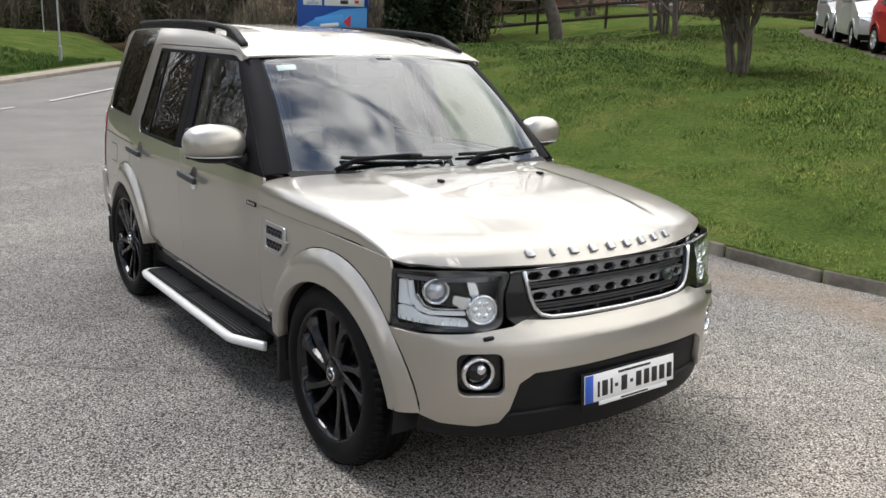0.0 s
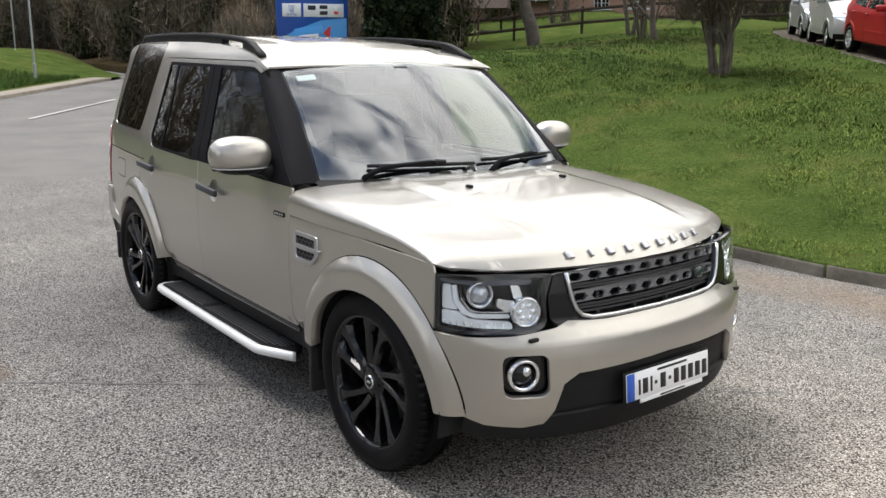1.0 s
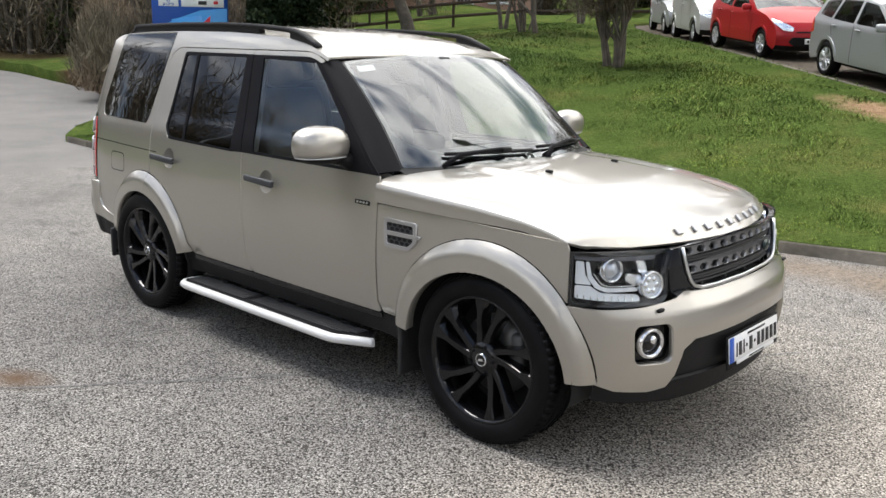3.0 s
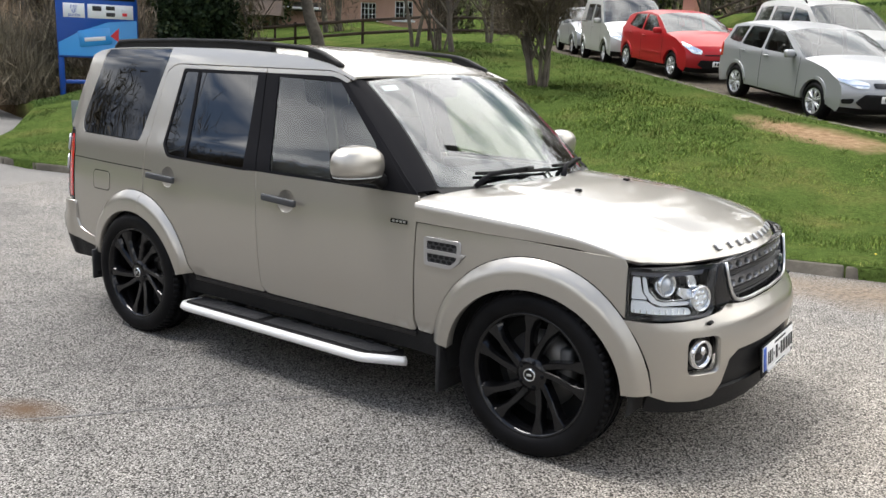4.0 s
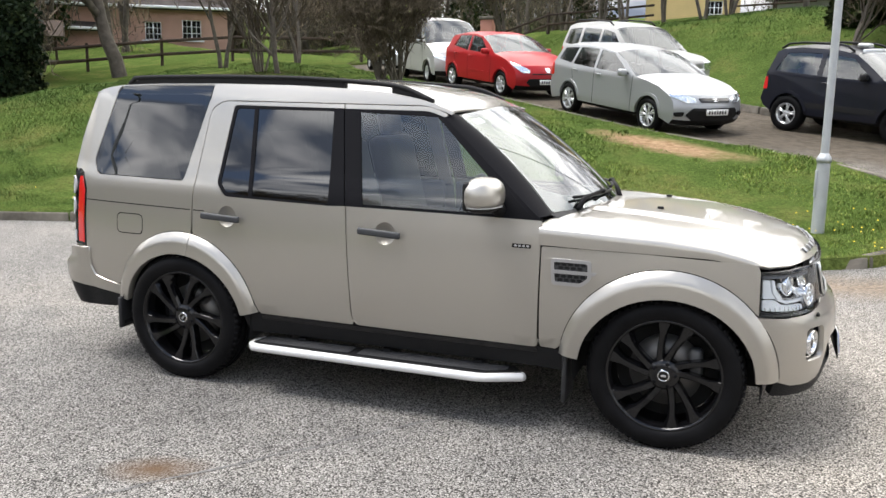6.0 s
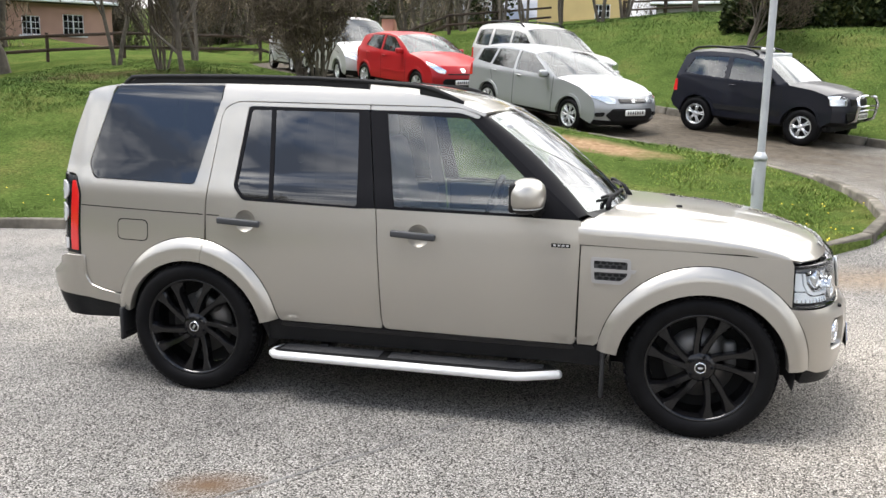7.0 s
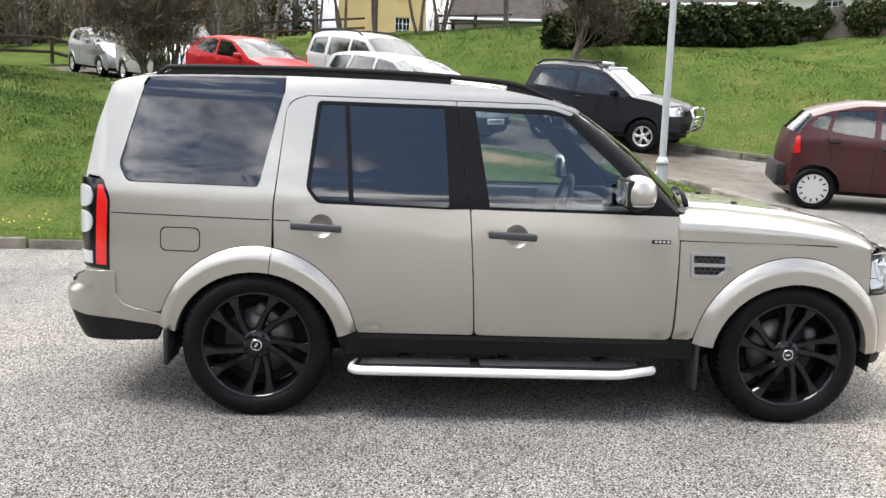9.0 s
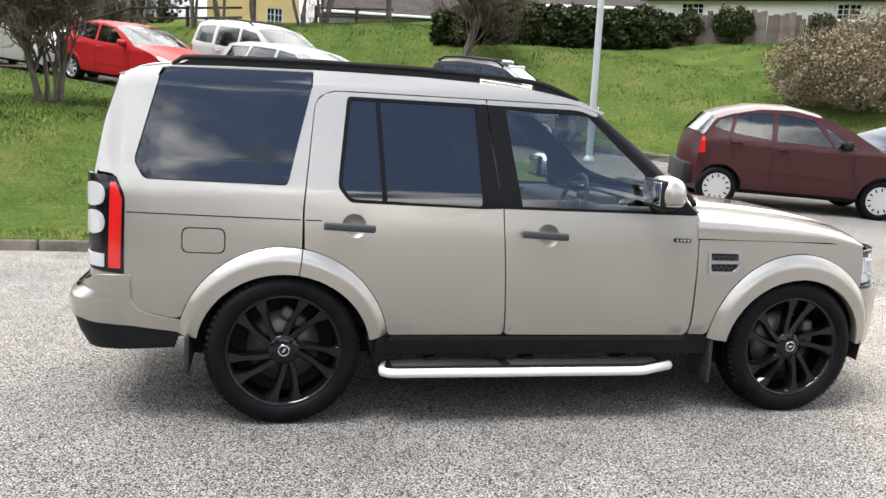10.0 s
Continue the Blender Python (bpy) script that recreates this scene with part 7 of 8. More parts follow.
def rail_fence(pts, label, h=1.05):
    e = empty("rail_fence")
    tagged(e, label, "fence")
    for a, b in zip(pts, pts[1:]):
        a, b = Vector((*a, ground_z(*a))), Vector((*b, ground_z(*b)))
        v, f = tube([a - Vector((0, 0, 0.2)), a + Vector((0, 0, h))], 0.075, 4)
        raw("post", v, f, M_RAILWOOD, e, flat=True)
        for hh in (0.40 * h, 0.88 * h):
            d = (b - a)
            bm = bmesh.new()
            m = Matrix.Translation((a + b) / 2 + Vector((0, 0, hh))) @ Matrix.Rotation(math.atan2(d.y, d.x), 4, "Z") @ Matrix.Rotation(-math.atan2(d.z, math.hypot(d.x, d.y)), 4, "Y")
            box(bm, (0, -0.06, 0), (d.length + 0.1, 0.04, 0.11 * h), m, 0.01, 1)
            part("rail", bm, M_RAILWOOD, e)


pts = [(-29.5, 15.2), (-27.6, 17.2), (-25.6, 19.4), (-23.6, 21.2), (-21.6, 23.0), (-19.6, 24.8), (-17.6, 26.4), (-15.4, 27.9), (-13.2, 29.2)]
rail_fence(pts, "dark stained post and rail fence along the lawn")
rail_fence([(-10.0, 29.4), (-8.0, 30.0), (-6.0, 30.6), (-4.0, 31.2)], "dark post and rail fence beyond the drive", 0.8)
rail_fence([(-1.0, 31.0), (0.6, 30.6), (2.0, 30.2)], "low dark fence among the trees", 0.65)

# gate pillars
for x, y in ((-11.8, 28.8), (-10.35, 29.3)):
    e = empty("gate_pillar")
    tagged(e, "pink rendered gate pillar with a cap", "gate pillar", "gate pillars")
    z = ground_z(x, y)
    bm = bmesh.new()
    box(bm, (x, y, z + 0.7), (0.5, 0.5, 1.6), None, 0.02)
    part("shaft", bm, material("pink_render", (0.50, 0.24, 0.18), 0.9, bump=0.2, bscale=30, var=0.12, vscale=2), e)
    bm = bmesh.new()
    box(bm, (x, y, z + 1.55), (0.62, 0.62, 0.12), None, 0.03)
    part("cap", bm, M_KERB, e)


def house(label, x, y, turn, l, d, eaves, ridge, wall, roofm, wins, z=None, doors=()):
    z = ground_z(x, y) if z is None else z
    e = empty("house", Matrix.Translation((x, y, z)) @ pose(0, 0, 0, 0, 0, turn))
    tagged(e, label, "house")
    holes = [[(wx - ww / 2, wz - wh / 2), (wx + ww / 2, wz - wh / 2), (wx + ww / 2, wz + wh / 2), (wx - ww / 2, wz + wh / 2)] for wx, wz, ww, wh in wins]
    panel("wall", [[(-l / 2, -1.0), (l / 2, -1.0), (l / 2, eaves), (-l / 2, eaves)], *holes], lambda u, v: Vector((u, 0, v)), wall, e, depth=0.25, su=0, sv=0, inside=lambda p: p + Vector((0, 3, 0)), weld=True)
    for sx in (-1, 1):
        panel("wall", [[(0, -1.0), (d, -1.0), (d, eaves), (d / 2, ridge - 0.1), (0, eaves)]], lambda u, v, sx=sx: Vector((sx * l / 2, u, v)), wall, e, depth=0.0, su=0, sv=0, inside=lambda p, sx=sx: p - Vector((sx, 0, 0)))
    ov = 0.4
    v = [(-l / 2 - 0.3, -ov, eaves - 0.12), (l / 2 + 0.3, -ov, eaves - 0.12), (l / 2 + 0.3, d / 2, ridge), (-l / 2 - 0.3, d / 2, ridge), (l / 2 + 0.3, d + ov, eaves - 0.12), (-l / 2 - 0.3, d + ov, eaves - 0.12)]
    vv = v + [(a, b, c - 0.15) for a, b, c in v]
    raw("roof", vv, [(0, 1, 2, 3), (3, 2, 4, 5), (6, 9, 8, 7), (9, 11, 10, 8), (0, 6, 7, 1), (1, 7, 8, 2), (2, 8, 10, 4), (3, 9, 6, 0), (5, 11, 9, 3), (4, 10, 11, 5)], roofm, e, flat=True)
    bm = bmesh.new()
    box(bm, (0, -ov - 0.06, eaves - 0.12), (l + 0.6, 0.12, 0.14), None, 0.03)
    part("gutter", bm, M_SIGNWHITE, e)
    for wx, wz, ww, wh in wins:
        w = empty("window")
        w.parent = e
        bm = bmesh.new()
        for bx, bz, bw, bh in ((wx, wz + wh / 2, ww + 0.06, 0.09), (wx, wz - wh / 2, ww + 0.06, 0.09), (wx - ww / 2, wz, 0.09, wh), (wx + ww / 2, wz, 0.09, wh), (wx, wz, 0.06, wh), (wx - ww / 4, wz, 0.03, wh), (wx + ww / 4, wz, 0.03, wh),
                               (wx, wz + wh / 6, ww, 0.03), (wx, wz - wh / 6, ww, 0.03)):
            box(bm, (bx, 0.10, bz), (bw, 0.06, bh), None, 0.0)
        part("window_frame", bm, M_SIGNWHITE, w)
        bm = bmesh.new()
        box(bm, (wx, 0.14, wz), (ww, 0.02, wh), None, 0.0)
        part("pane", bm, M_GLOSS, w)
        bm = bmesh.new()
        box(bm, (wx, -0.04, wz - wh / 2 - 0.06), (ww + 0.3, 0.18, 0.09), None, 0.01)
        part("window_sill", bm, M_SIGNWHITE, w)
    return e


M_PINK = material("pink_house_render", (0.42, 0.26, 0.205), 0.9, bump=0.2, bscale=20, var=0.12, vscale=0.8)
M_SLATE = material("dark_roof_tiles", (0.055, 0.048, 0.045), 0.9, bump=0.4, bscale=6, var=0.25, vscale=2, spec=0.1)
M_YELLOW = material("yellow_house_render", (0.62, 0.47, 0.22), 0.9, bump=0.2, bscale=20, var=0.08, vscale=0.8)
M_WHITEWALL = material("white_house_render", (0.72, 0.70, 0.66), 0.9, bump=0.2, bscale=20, var=0.06, vscale=0.8)
M_GREYWALL = material("grey_wall", (0.30, 0.30, 0.30), 0.9, var=0.1, vscale=1)
house("pink rendered bungalow with white windows behind the fence", -31.8, 33.25, 37, 10.5, 8, 2.7, 5.0, M_PINK, M_SLATE, [(1.35, 1.35, 0.85, 0.95), (3.35, 1.45, 1.0, 1.05)], z=3.45)
house("low pink rendered outbuilding beside the bungalow", -35.2, 30.0, 40, 6.5, 5, 1.9, 3.2, M_PINK, M_SLATE, [], z=3.0)
house("two storey yellow house beyond the trees", -3.7, 47.0, 2, 5.2, 8, 5.6, 8.0, M_YELLOW, M_SLATE, [(1.2, 1.5, 0.9, 1.1), (-1.3, 4.0, 1.0, 1.2), (1.2, 4.0, 1.0, 1.2)], z=5.0)
house("low grey building with a dark roof beyond the trees", 5.0, 45.0, -4, 9, 7, 1.9, 4.2, M_GREYWALL, M_SLATE, [(-2.2, 0.9, 1.4, 0.9)], z=5.1)
house("white rendered house with a dark roof above the board fence", 19.8, 30.8, -32, 12, 8, 2.85, 5.0, M_WHITEWALL, M_SLATE, [(-3.9, 2.2, 1.0, 0.7), (2.8, 2.2, 1.0, 0.7)], z=4.65)
house("white rendered house with a dark roof above the hedge", 11.7, 37.1, -20, 8, 8, 2.9, 5.0, M_WHITEWALL, M_SLATE, [(2.0, 1.7, 1.0, 0.8)], z=4.3)

# well house
wh = empty("well_house", Matrix.Translation((-29.1, 24.6, 2.3)) @ pose(0, 0, 0, 0, 0, 40))
tagged(wh, "small garden well with a dark pitched roof", "well")
for sx in (-0.55, 0.55):
    bm = bmesh.new()
    box(bm, (sx, 0, 0.9), (0.1, 0.1, 1.9), None, 0.01)
    part("post", bm, M_RAILWOOD, wh)
raw("roof", [(-0.9, -0.7, 1.6), (0.9, -0.7, 1.6), (0.9, 0, 2.3), (-0.9, 0, 2.3), (0.9, 0.7, 1.6), (-0.9, 0.7, 1.6)], [(0, 1, 2, 3), (3, 2, 4, 5), (1, 4, 2), (0, 3, 5), (0, 5, 4, 1)], M_RAILWOOD, wh, flat=True)
v, f = spun([(0.6, 0.0), (0.65, 0.0), (0.65, 0.6), (0.5, 0.6), (0.5, 0.0)], 20, "z")
raw("well_wall", v, f, M_KERB, wh)

# weathered board fence on the bank
fence = empty("board_fence")
tagged(fence, "weathered grey upright board fence with ivy on the bank", "fence")
bm = bmesh.new()
box(bm, (0, 0, 0.42), (0.174, 0.03, 1.14), None, 0.006, 1)
board = bpy.data.meshes.new("board")
bm.to_mesh(board)
bm.free()
board.materials.append(M_WOOD)
rb = random.Random(5)
a, b = Vector((9.6, 22.0)), Vector((17.8, 17.4))
n = 56
for i in range(n):
    p = a.lerp(b, (i + 0.5) / n)
    o = new("board", board)
    o.parent = fence
    o.matrix_basis = Matrix.Translation((p.x, p.y, ground_z(p.x, p.y) + rb.uniform(-0.12, 0.06))) @ pose(0, 0, 0, rb.uniform(-2, 2), rb.uniform(-2, 2), -29.3 + rb.uniform(-5, 5))
pv = []
for x, y in ((10.5, 21.4), (11.5, 20.85), (11.9, 20.6), (14.0, 19.45), (16.6, 18.0), (17.2, 17.7)):
    z = ground_z(x, y)
    pv.append(crown_blob(rg, (x, y - 0.1, z + 0.6), (0.5, 0.22, 0.5), 1800, 0.5))
v, f = leaves(np.concatenate(pv), 0.09, rg, 0.5)
o = np_mesh("ivy", v, f, M_IVY)
tagged(o, "dark ivy hanging over the board fence", "ivy", kind="stuff")

# ---- parked cars ----


def paint(name, c, metal=0.3):
    return material(name, c, 0.42, metal, 0.3, spec=0.25)


M_CARGLASS = glass("parked_car_glass", (0.24, 0.28, 0.28), 0.0, 1.7)
M_AMBER = material("amber_lens", (0.6, 0.2, 0.02), 0.2, coat=1)
M_PLATE = material("plate_white", (0.75, 0.75, 0.72), 0.4)
M_COVER = material("silver_wheel_cover", (0.52, 0.52, 0.51), 0.4, 0.3)
M_ALLOY = material("silver_alloy", (0.62, 0.63, 0.64), 0.28, 0.8)


def road_wheel(r, width, rim_r, spokes, style):
    w = empty("wheel")
    v, f = spun([(rim_r, width * 0.42), (rim_r + 0.02, width * 0.5), (r - 0.03, width * 0.5), (r, width * 0.36), (r, -width * 0.36), (r - 0.03, -width * 0.5), (rim_r, -width * 0.5)], 32)
    raw("tyre", v, f, M_TYRE, w)
    v, f = spun([(rim_r + 0.004, width * 0.44), (rim_r - 0.012, width * 0.46), (rim_r - 0.03, width * 0.30), (rim_r - 0.035, 0.0), (0.0, -0.01)], 32)
    raw("rim", v, f, M_ALLOY if style != "cover" else M_COVER, w)
    v, f = spun([(0.0, width * 0.44), (0.05, width * 0.43), (0.065, width * 0.36), (0.065, 0.0)], 16)
    raw("hub", v, f, M_ALLOY if style != "cover" else M_COVER, w)
    if style == "cover":
        v, f = spun([(rim_r, width * 0.45), (rim_r * 0.6, width * 0.47), (0.0, width * 0.46)], 32)
        raw("wheel_cover", v, f, M_COVER, w)
        for i in range(12):
            a = 2 * math.pi * i / 12
            bm = bmesh.new()
            box(bm, (rim_r * 0.80, width * 0.47, 0), (rim_r * 0.24, 0.012, rim_r * 0.10), pose(0, 0, 0, 0, math.degrees(a), 0), 0.004, 1)
            part("cover_slot", bm, M_DARK, w)
    else:
        v, f = spun([(rim_r - 0.03, width * 0.12), (0.0, width * 0.10)], 24)
        raw("dark_disc", v, f, M_DARK, w)
        for i in range(spokes):
            a = 360 * i / spokes
            for tw in ((-9, 9) if style == "split" else (0,)):
                bm = bmesh.new()
                box(bm, (rim_r * 0.52, width * 0.38, 0), (rim_r * 0.90, 0.03, rim_r * (0.12 if style == "split" else 0.2)), pose(0, 0, 0, 0, a, 0) @ Matrix.Translation((rim_r * 0.1, 0, 0)) @ pose(0, 0, 0, 0, tw, 0) @ Matrix.Translation((-rim_r * 0.1, 0, 0)), 0.008, 1)
                part("spoke", bm, M_ALLOY, w)
    return w


def parked(label, rear_at, front_at, s):
    """A parked car from its side outline. x = 0 at the front axle. rear_at, front_at: ground points of the near wheels' middles (x, y)."""
    e = empty("car")
    tagged(e, label, "car", "parked cars")
    W, L0, L1, wb = s["w"], s["sil"][0][0], s["sil"][-1][0], s["wb"]
    xf, xr = max(p[0] for p in s["sil"]), min(p[0] for p in s["sil"])
    belt, roof_z = s["belt"], max(p[1] for p in s["sil"])

    def bow(x):
        return 0.20 * smooth(0.1, xf, x) - 0.10 * smooth(-wb - 0.1, xr, x)

    def width(x, z):
        t = abs((x - (xf + xr) / 2) / ((xf - xr) / 2 + 0.05))
        w = W * (1 - 0.11 * t ** 4)
        if z > belt:
            w -= (z - belt) * s.get("tumble", 0.34) + 0.25 * max(0.0, z - belt - 0.3) ** 2
        elif z < 0.45:
            w -= 0.25 * (0.45 - z) ** 1.5
        return w

    def skin(u, v):
        return Vector((u - bow(u), -width(u, v), v))

    def mid(p):
        return Vector((min(-0.2, max(-wb, p.x)), 0, 0.6))
    r = s["r"]
    sil = [(p[0], p[1]) for p in s["sil"]]
    ins = []
    cx, cz = -wb / 2, 0.7
    for i, (x, z) in enumerate(sil):
        a = Vector(sil[max(0, i - 1)])
        b = Vector(sil[min(len(sil) - 1, i + 1)])
        d = (b - a).normalized()
        nn = Vector((-d.y, d.x))
        ins.append((x + nn.x * 0.035, z + nn.y * 0.035))
    low = s["clear"]
    ar = r + 0.055
    bottom = [(xr + 0.10, low + 0.03)]
    base = [(-wb - ar, low + 0.02)]
    arcs = lambda c: [(c - ar * math.cos(math.pi * k / 12), max(low, r + ar * math.sin(math.pi * k / 12) * 0.98)) for k in range(13)]
    outline = list(ins) + [(p[0], p[1]) for p in arcs(-wb)] + [(p[0], p[1]) for p in arcs(0.0)]
    body = s["paint"]
    sk = both("body_side", [outline, *[rounded(poly, 0.035) for poly in s["windows"]]], skin, body, e, su=0.18, sv=0.12, depth=0.05, inside=mid)
    # top strips by kind
    rows = []
    N = 12
    for i, (x, z) in enumerate(sil):
        row = []
        for k in range(N + 1):
            v = -1 + 2 * k / N
            t = abs(v) ** 5
            px, pz = lerp(x, ins[i][0], t), lerp(z, ins[i][1], t)
            q = skin(px, pz)
            row.append(Vector((px - bow(px) * v * v, v * width(px, pz), pz + s.get("crown", 0.03) * (1 - v * v) * (1 if z > 0.8 else 0))))
        rows.append(row)
    i = 0
    while i < len(sil) - 1:
        tag = s["sil"][i][2] if len(s["sil"][i]) > 2 else "body"
        j = i + 1
        while j < len(sil) - 1 and len(s["sil"][j]) < 3:
            j += 1
        verts = [p for row in rows[i:j + 1] for p in row]
        faces = []
        for a in range(j - i):
            for k in range(N):
                faces.append((a * (N + 1) + k, (a + 1) * (N + 1) + k, (a + 1) * (N + 1) + k + 1, a * (N + 1) + k + 1))
        mat = M_CARGLASS if tag in ("windscreen", "rear_window") else M_BLACK if tag == "valance" else body
        raw(tag, verts, faces, mat, e)
        i = j
    for poly in s["windows"]:
        both("window", [rounded(poly, 0.035)], skin, M_CARGLASS, sk, off=-0.008, su=0.18, sv=0.12, depth=0, inside=mid)
    for x0, z0, x1, z1 in s["lines"]:
        d = Vector((x1 - x0, z1 - z0)).normalized()
        nx, nz = -d.y * 0.006, d.x * 0.006
        both("door_gap", [[(x0 - nx, z0 - nz), (x1 - nx, z1 - nz), (x1 + nx, z1 + nz), (x0 + nx, z0 + nz)]], skin, M_DARK, sk, off=0.003, su=0.2, sv=0.2, depth=0, inside=mid)
    for x, z in s["handles"]:
        bm2("door_handle", lambda b: box(b, (x, -width(x, z) - 0.02, z), (0.16, 0.03, 0.03), None, 0.01, 1), s.get("handle", body), sk)
    for poly, mt in s.get("strips", ()):
        both("side_strip", [rounded(poly, 0.01)], skin, mt, sk, off=0.010, su=0.3, sv=0, depth=0.01, inside=mid)
    both("tail_lamp", [rounded(s["tail"], 0.03)], skin, M_RED, e, off=0.006, su=0.08, sv=0.1, depth=0.01, inside=mid)

    def nose(u, v):
        """Front face: u across, v up."""
        xs = None
        for (x0, z0), (x1, z1) in zip(sil, sil[1:]):
            if min(z0, z1) <= v <= max(z0, z1) and x0 > -0.4:
                xs = lerp(x0, x1, (v - z0) / (z1 - z0 + 1e-9))
                break
        xs = xs if xs is not None else xf
        t = abs(u) / (W * 0.93)
        return Vector((xs - bow(xs) * t * t - 0.035 * min(1.0, t) ** 5, u, v))

    def front_panel(name, pts, mt, off=0.012, parent=e):
        return panel(name, [rounded(pts, 0.03)], nose, mt, parent, off=off, su=0.08, sv=0.06, depth=0.02, inside=mid)
    for name, pts, mt in s["front"]:
        front_panel(name, pts, mt)
    for sy in (-1, 1):
        lamp = front_panel("headlamp", [(sy * y, z) for y, z in s["lamp"]], M_REFLECT, 0.008)
        front_panel("lamp_lens", [(sy * y, z) for y, z in s["lamp"]], M_LENS, 0.02, lamp)
    # mirrors
    mx, mz = s["mirror"]
    bm2("door_mirror", lambda b: box(b, (mx, -width(mx, mz) - 0.10, mz), (0.11, 0.20, 0.14), None, 0.045, 3), s.get("mirror_mat", body), e)
    # number plate
    px = nose(0, s["plate"]).x
    bm = bmesh.new()
    box(bm, (px + 0.03, 0, s["plate"]), (0.015, 0.52, 0.11), None, 0.004, 1)
    pl = part("number_plate", bm, M_PLATE, e)
    for k in range(7):
        bm = bmesh.new()
        box(bm, (px + 0.039, -0.19 + 0.063 * k, s["plate"]), (0.004, 0.035, 0.06), None, 0)
        part("plate_mark", bm, M_INK, pl)
    for ax in (-wb, 0.0):
        lip = [(ax - (ar + 0.055) * math.cos(math.pi * k / 16), r + (ar + 0.055) * 0.98 * math.sin(math.pi * k / 16)) for k in range(1, 16)]
        lip += [(ax + ar * math.cos(math.pi * k / 16), r + ar * 0.98 * math.sin(math.pi * k / 16)) for k in range(1, 16)]
        both("arch_lip", [lip], skin, body, sk, off=0.016, su=0, sv=0, depth=0.016, inside=mid)
    # seats and dashboard behind the glass
    for sx in (-0.55 * wb, -0.92 * wb):
        for sy in (-0.42 * W, 0.42 * W):
            bm = bmesh.new()
            box(bm, (0, 0, 0.25), (0.16, 0.42 * W * 1.3, 0.66), pose(sx, sy, belt - 0.42, 0, -14, 0), 0.06)
            box(bm, (-0.02, 0, 0.66), (0.10, 0.24, 0.17), pose(sx, sy, belt - 0.42, 0, -14, 0), 0.04)
            part("seat", bm, M_DASH, e)
    bm = bmesh.new()
    box(bm, (-0.22 * wb, 0, belt - 0.14), (0.55, W * 1.5, 0.24), None, 0.06)
    part("dashboard", bm, M_DASH, e)
    # underside and arches
    bm = bmesh.new()
    box(bm, (-wb / 2, 0, 0.45), (wb + 1.0, W * 1.5, 0.32), None, 0.03)
    part("underbody", bm, M_DARK, e)
    bm = bmesh.new()
    box(bm, ((xf + xr) / 2, 0, (low + 0.35) / 2), (xf - xr - 0.7, W * 1.55, 0.10), None, 0.03)
    part("floor_pan", bm, M_DARK, e)
    w = road_wheel(r, s.get("tyre_w", 0.21), s["rim"], s.get("spokes", 5), s.get("style", "plain"))
    w.parent = e
    yw = W - s.get("tyre_w", 0.21) / 2 - 0.015
    w.matrix_basis = pose(0, -yw, r, 0, 0, 180)
    for ax, sy in ((-wb, -1), (0, 1), (-wb, 1)):
        copy_thing(w, pose(ax, sy * yw, r, 0, 0, 180 if sy < 0 else 0) @ pose(0, 0, 0, 0, 23 * (ax - sy), 0))
    if s.get("rails"):
        x0, x1 = s["rails"]
        zz = lambda x: max(nz for nz in [lerp(a[1], b[1], (x - a[0]) / (b[0] - a[0])) for a, b in zip(sil, sil[1:]) if min(a[0], b[0]) <= x <= max(a[0], b[0]) and abs(b[0] - a[0]) > 1e-6])
        path = [(lerp(x0, x1, k / 10), -(width(lerp(x0, x1, k / 10), zz(lerp(x0, x1, k / 10)) - 0.03) - 0.08), zz(lerp(x0, x1, k / 10)) + (0.06 if 0 < k < 10 else 0.0)) for k in range(11)]
        v, f = tube(path, 0.022, 6)
        raw2("roof_rail", v, f, M_BLACK, e)
    # place: near wheels on the drive
    fx, fy = front_at
    rx, ry = rear_at
    head = math.atan2(fy - ry, fx - rx)
    zf, zr = paved_z(fx, fy), paved_z(rx, ry)
    lx, ly = -math.sin(head), math.cos(head)
    zl = paved_z(fx + lx * 2 * yw, fy + ly * 2 * yw)
    roll = math.atan2(zl - zf, 2 * yw)
    pitch = math.atan2(zr - zf, wb)
    e.matrix_world = Matrix.Translation((fx, fy, zf)) @ Matrix.Rotation(head, 4, "Z") @ Matrix.Rotation(pitch, 4, "Y") @ Matrix.Rotation(roll, 4, "X") @ Matrix.Translation((0, yw, 0))
    return e


M_SILVER = paint("silver_paint", (0.36, 0.37, 0.38), 0.6)
M_REDPAINT = paint("red_paint", (0.34, 0.010, 0.014), 0.1)
M_WHITECAR = paint("pale_silver_paint", (0.44, 0.445, 0.43), 0.35)
M_NAVY = paint("navy_black_paint", (0.007, 0.008, 0.014), 0.2)
M_MAROON = paint("maroon_paint", (0.052, 0.015, 0.016), 0.35)
M_GREYCAR = paint("grey_silver_paint", (0.36, 0.37, 0.38), 0.5)

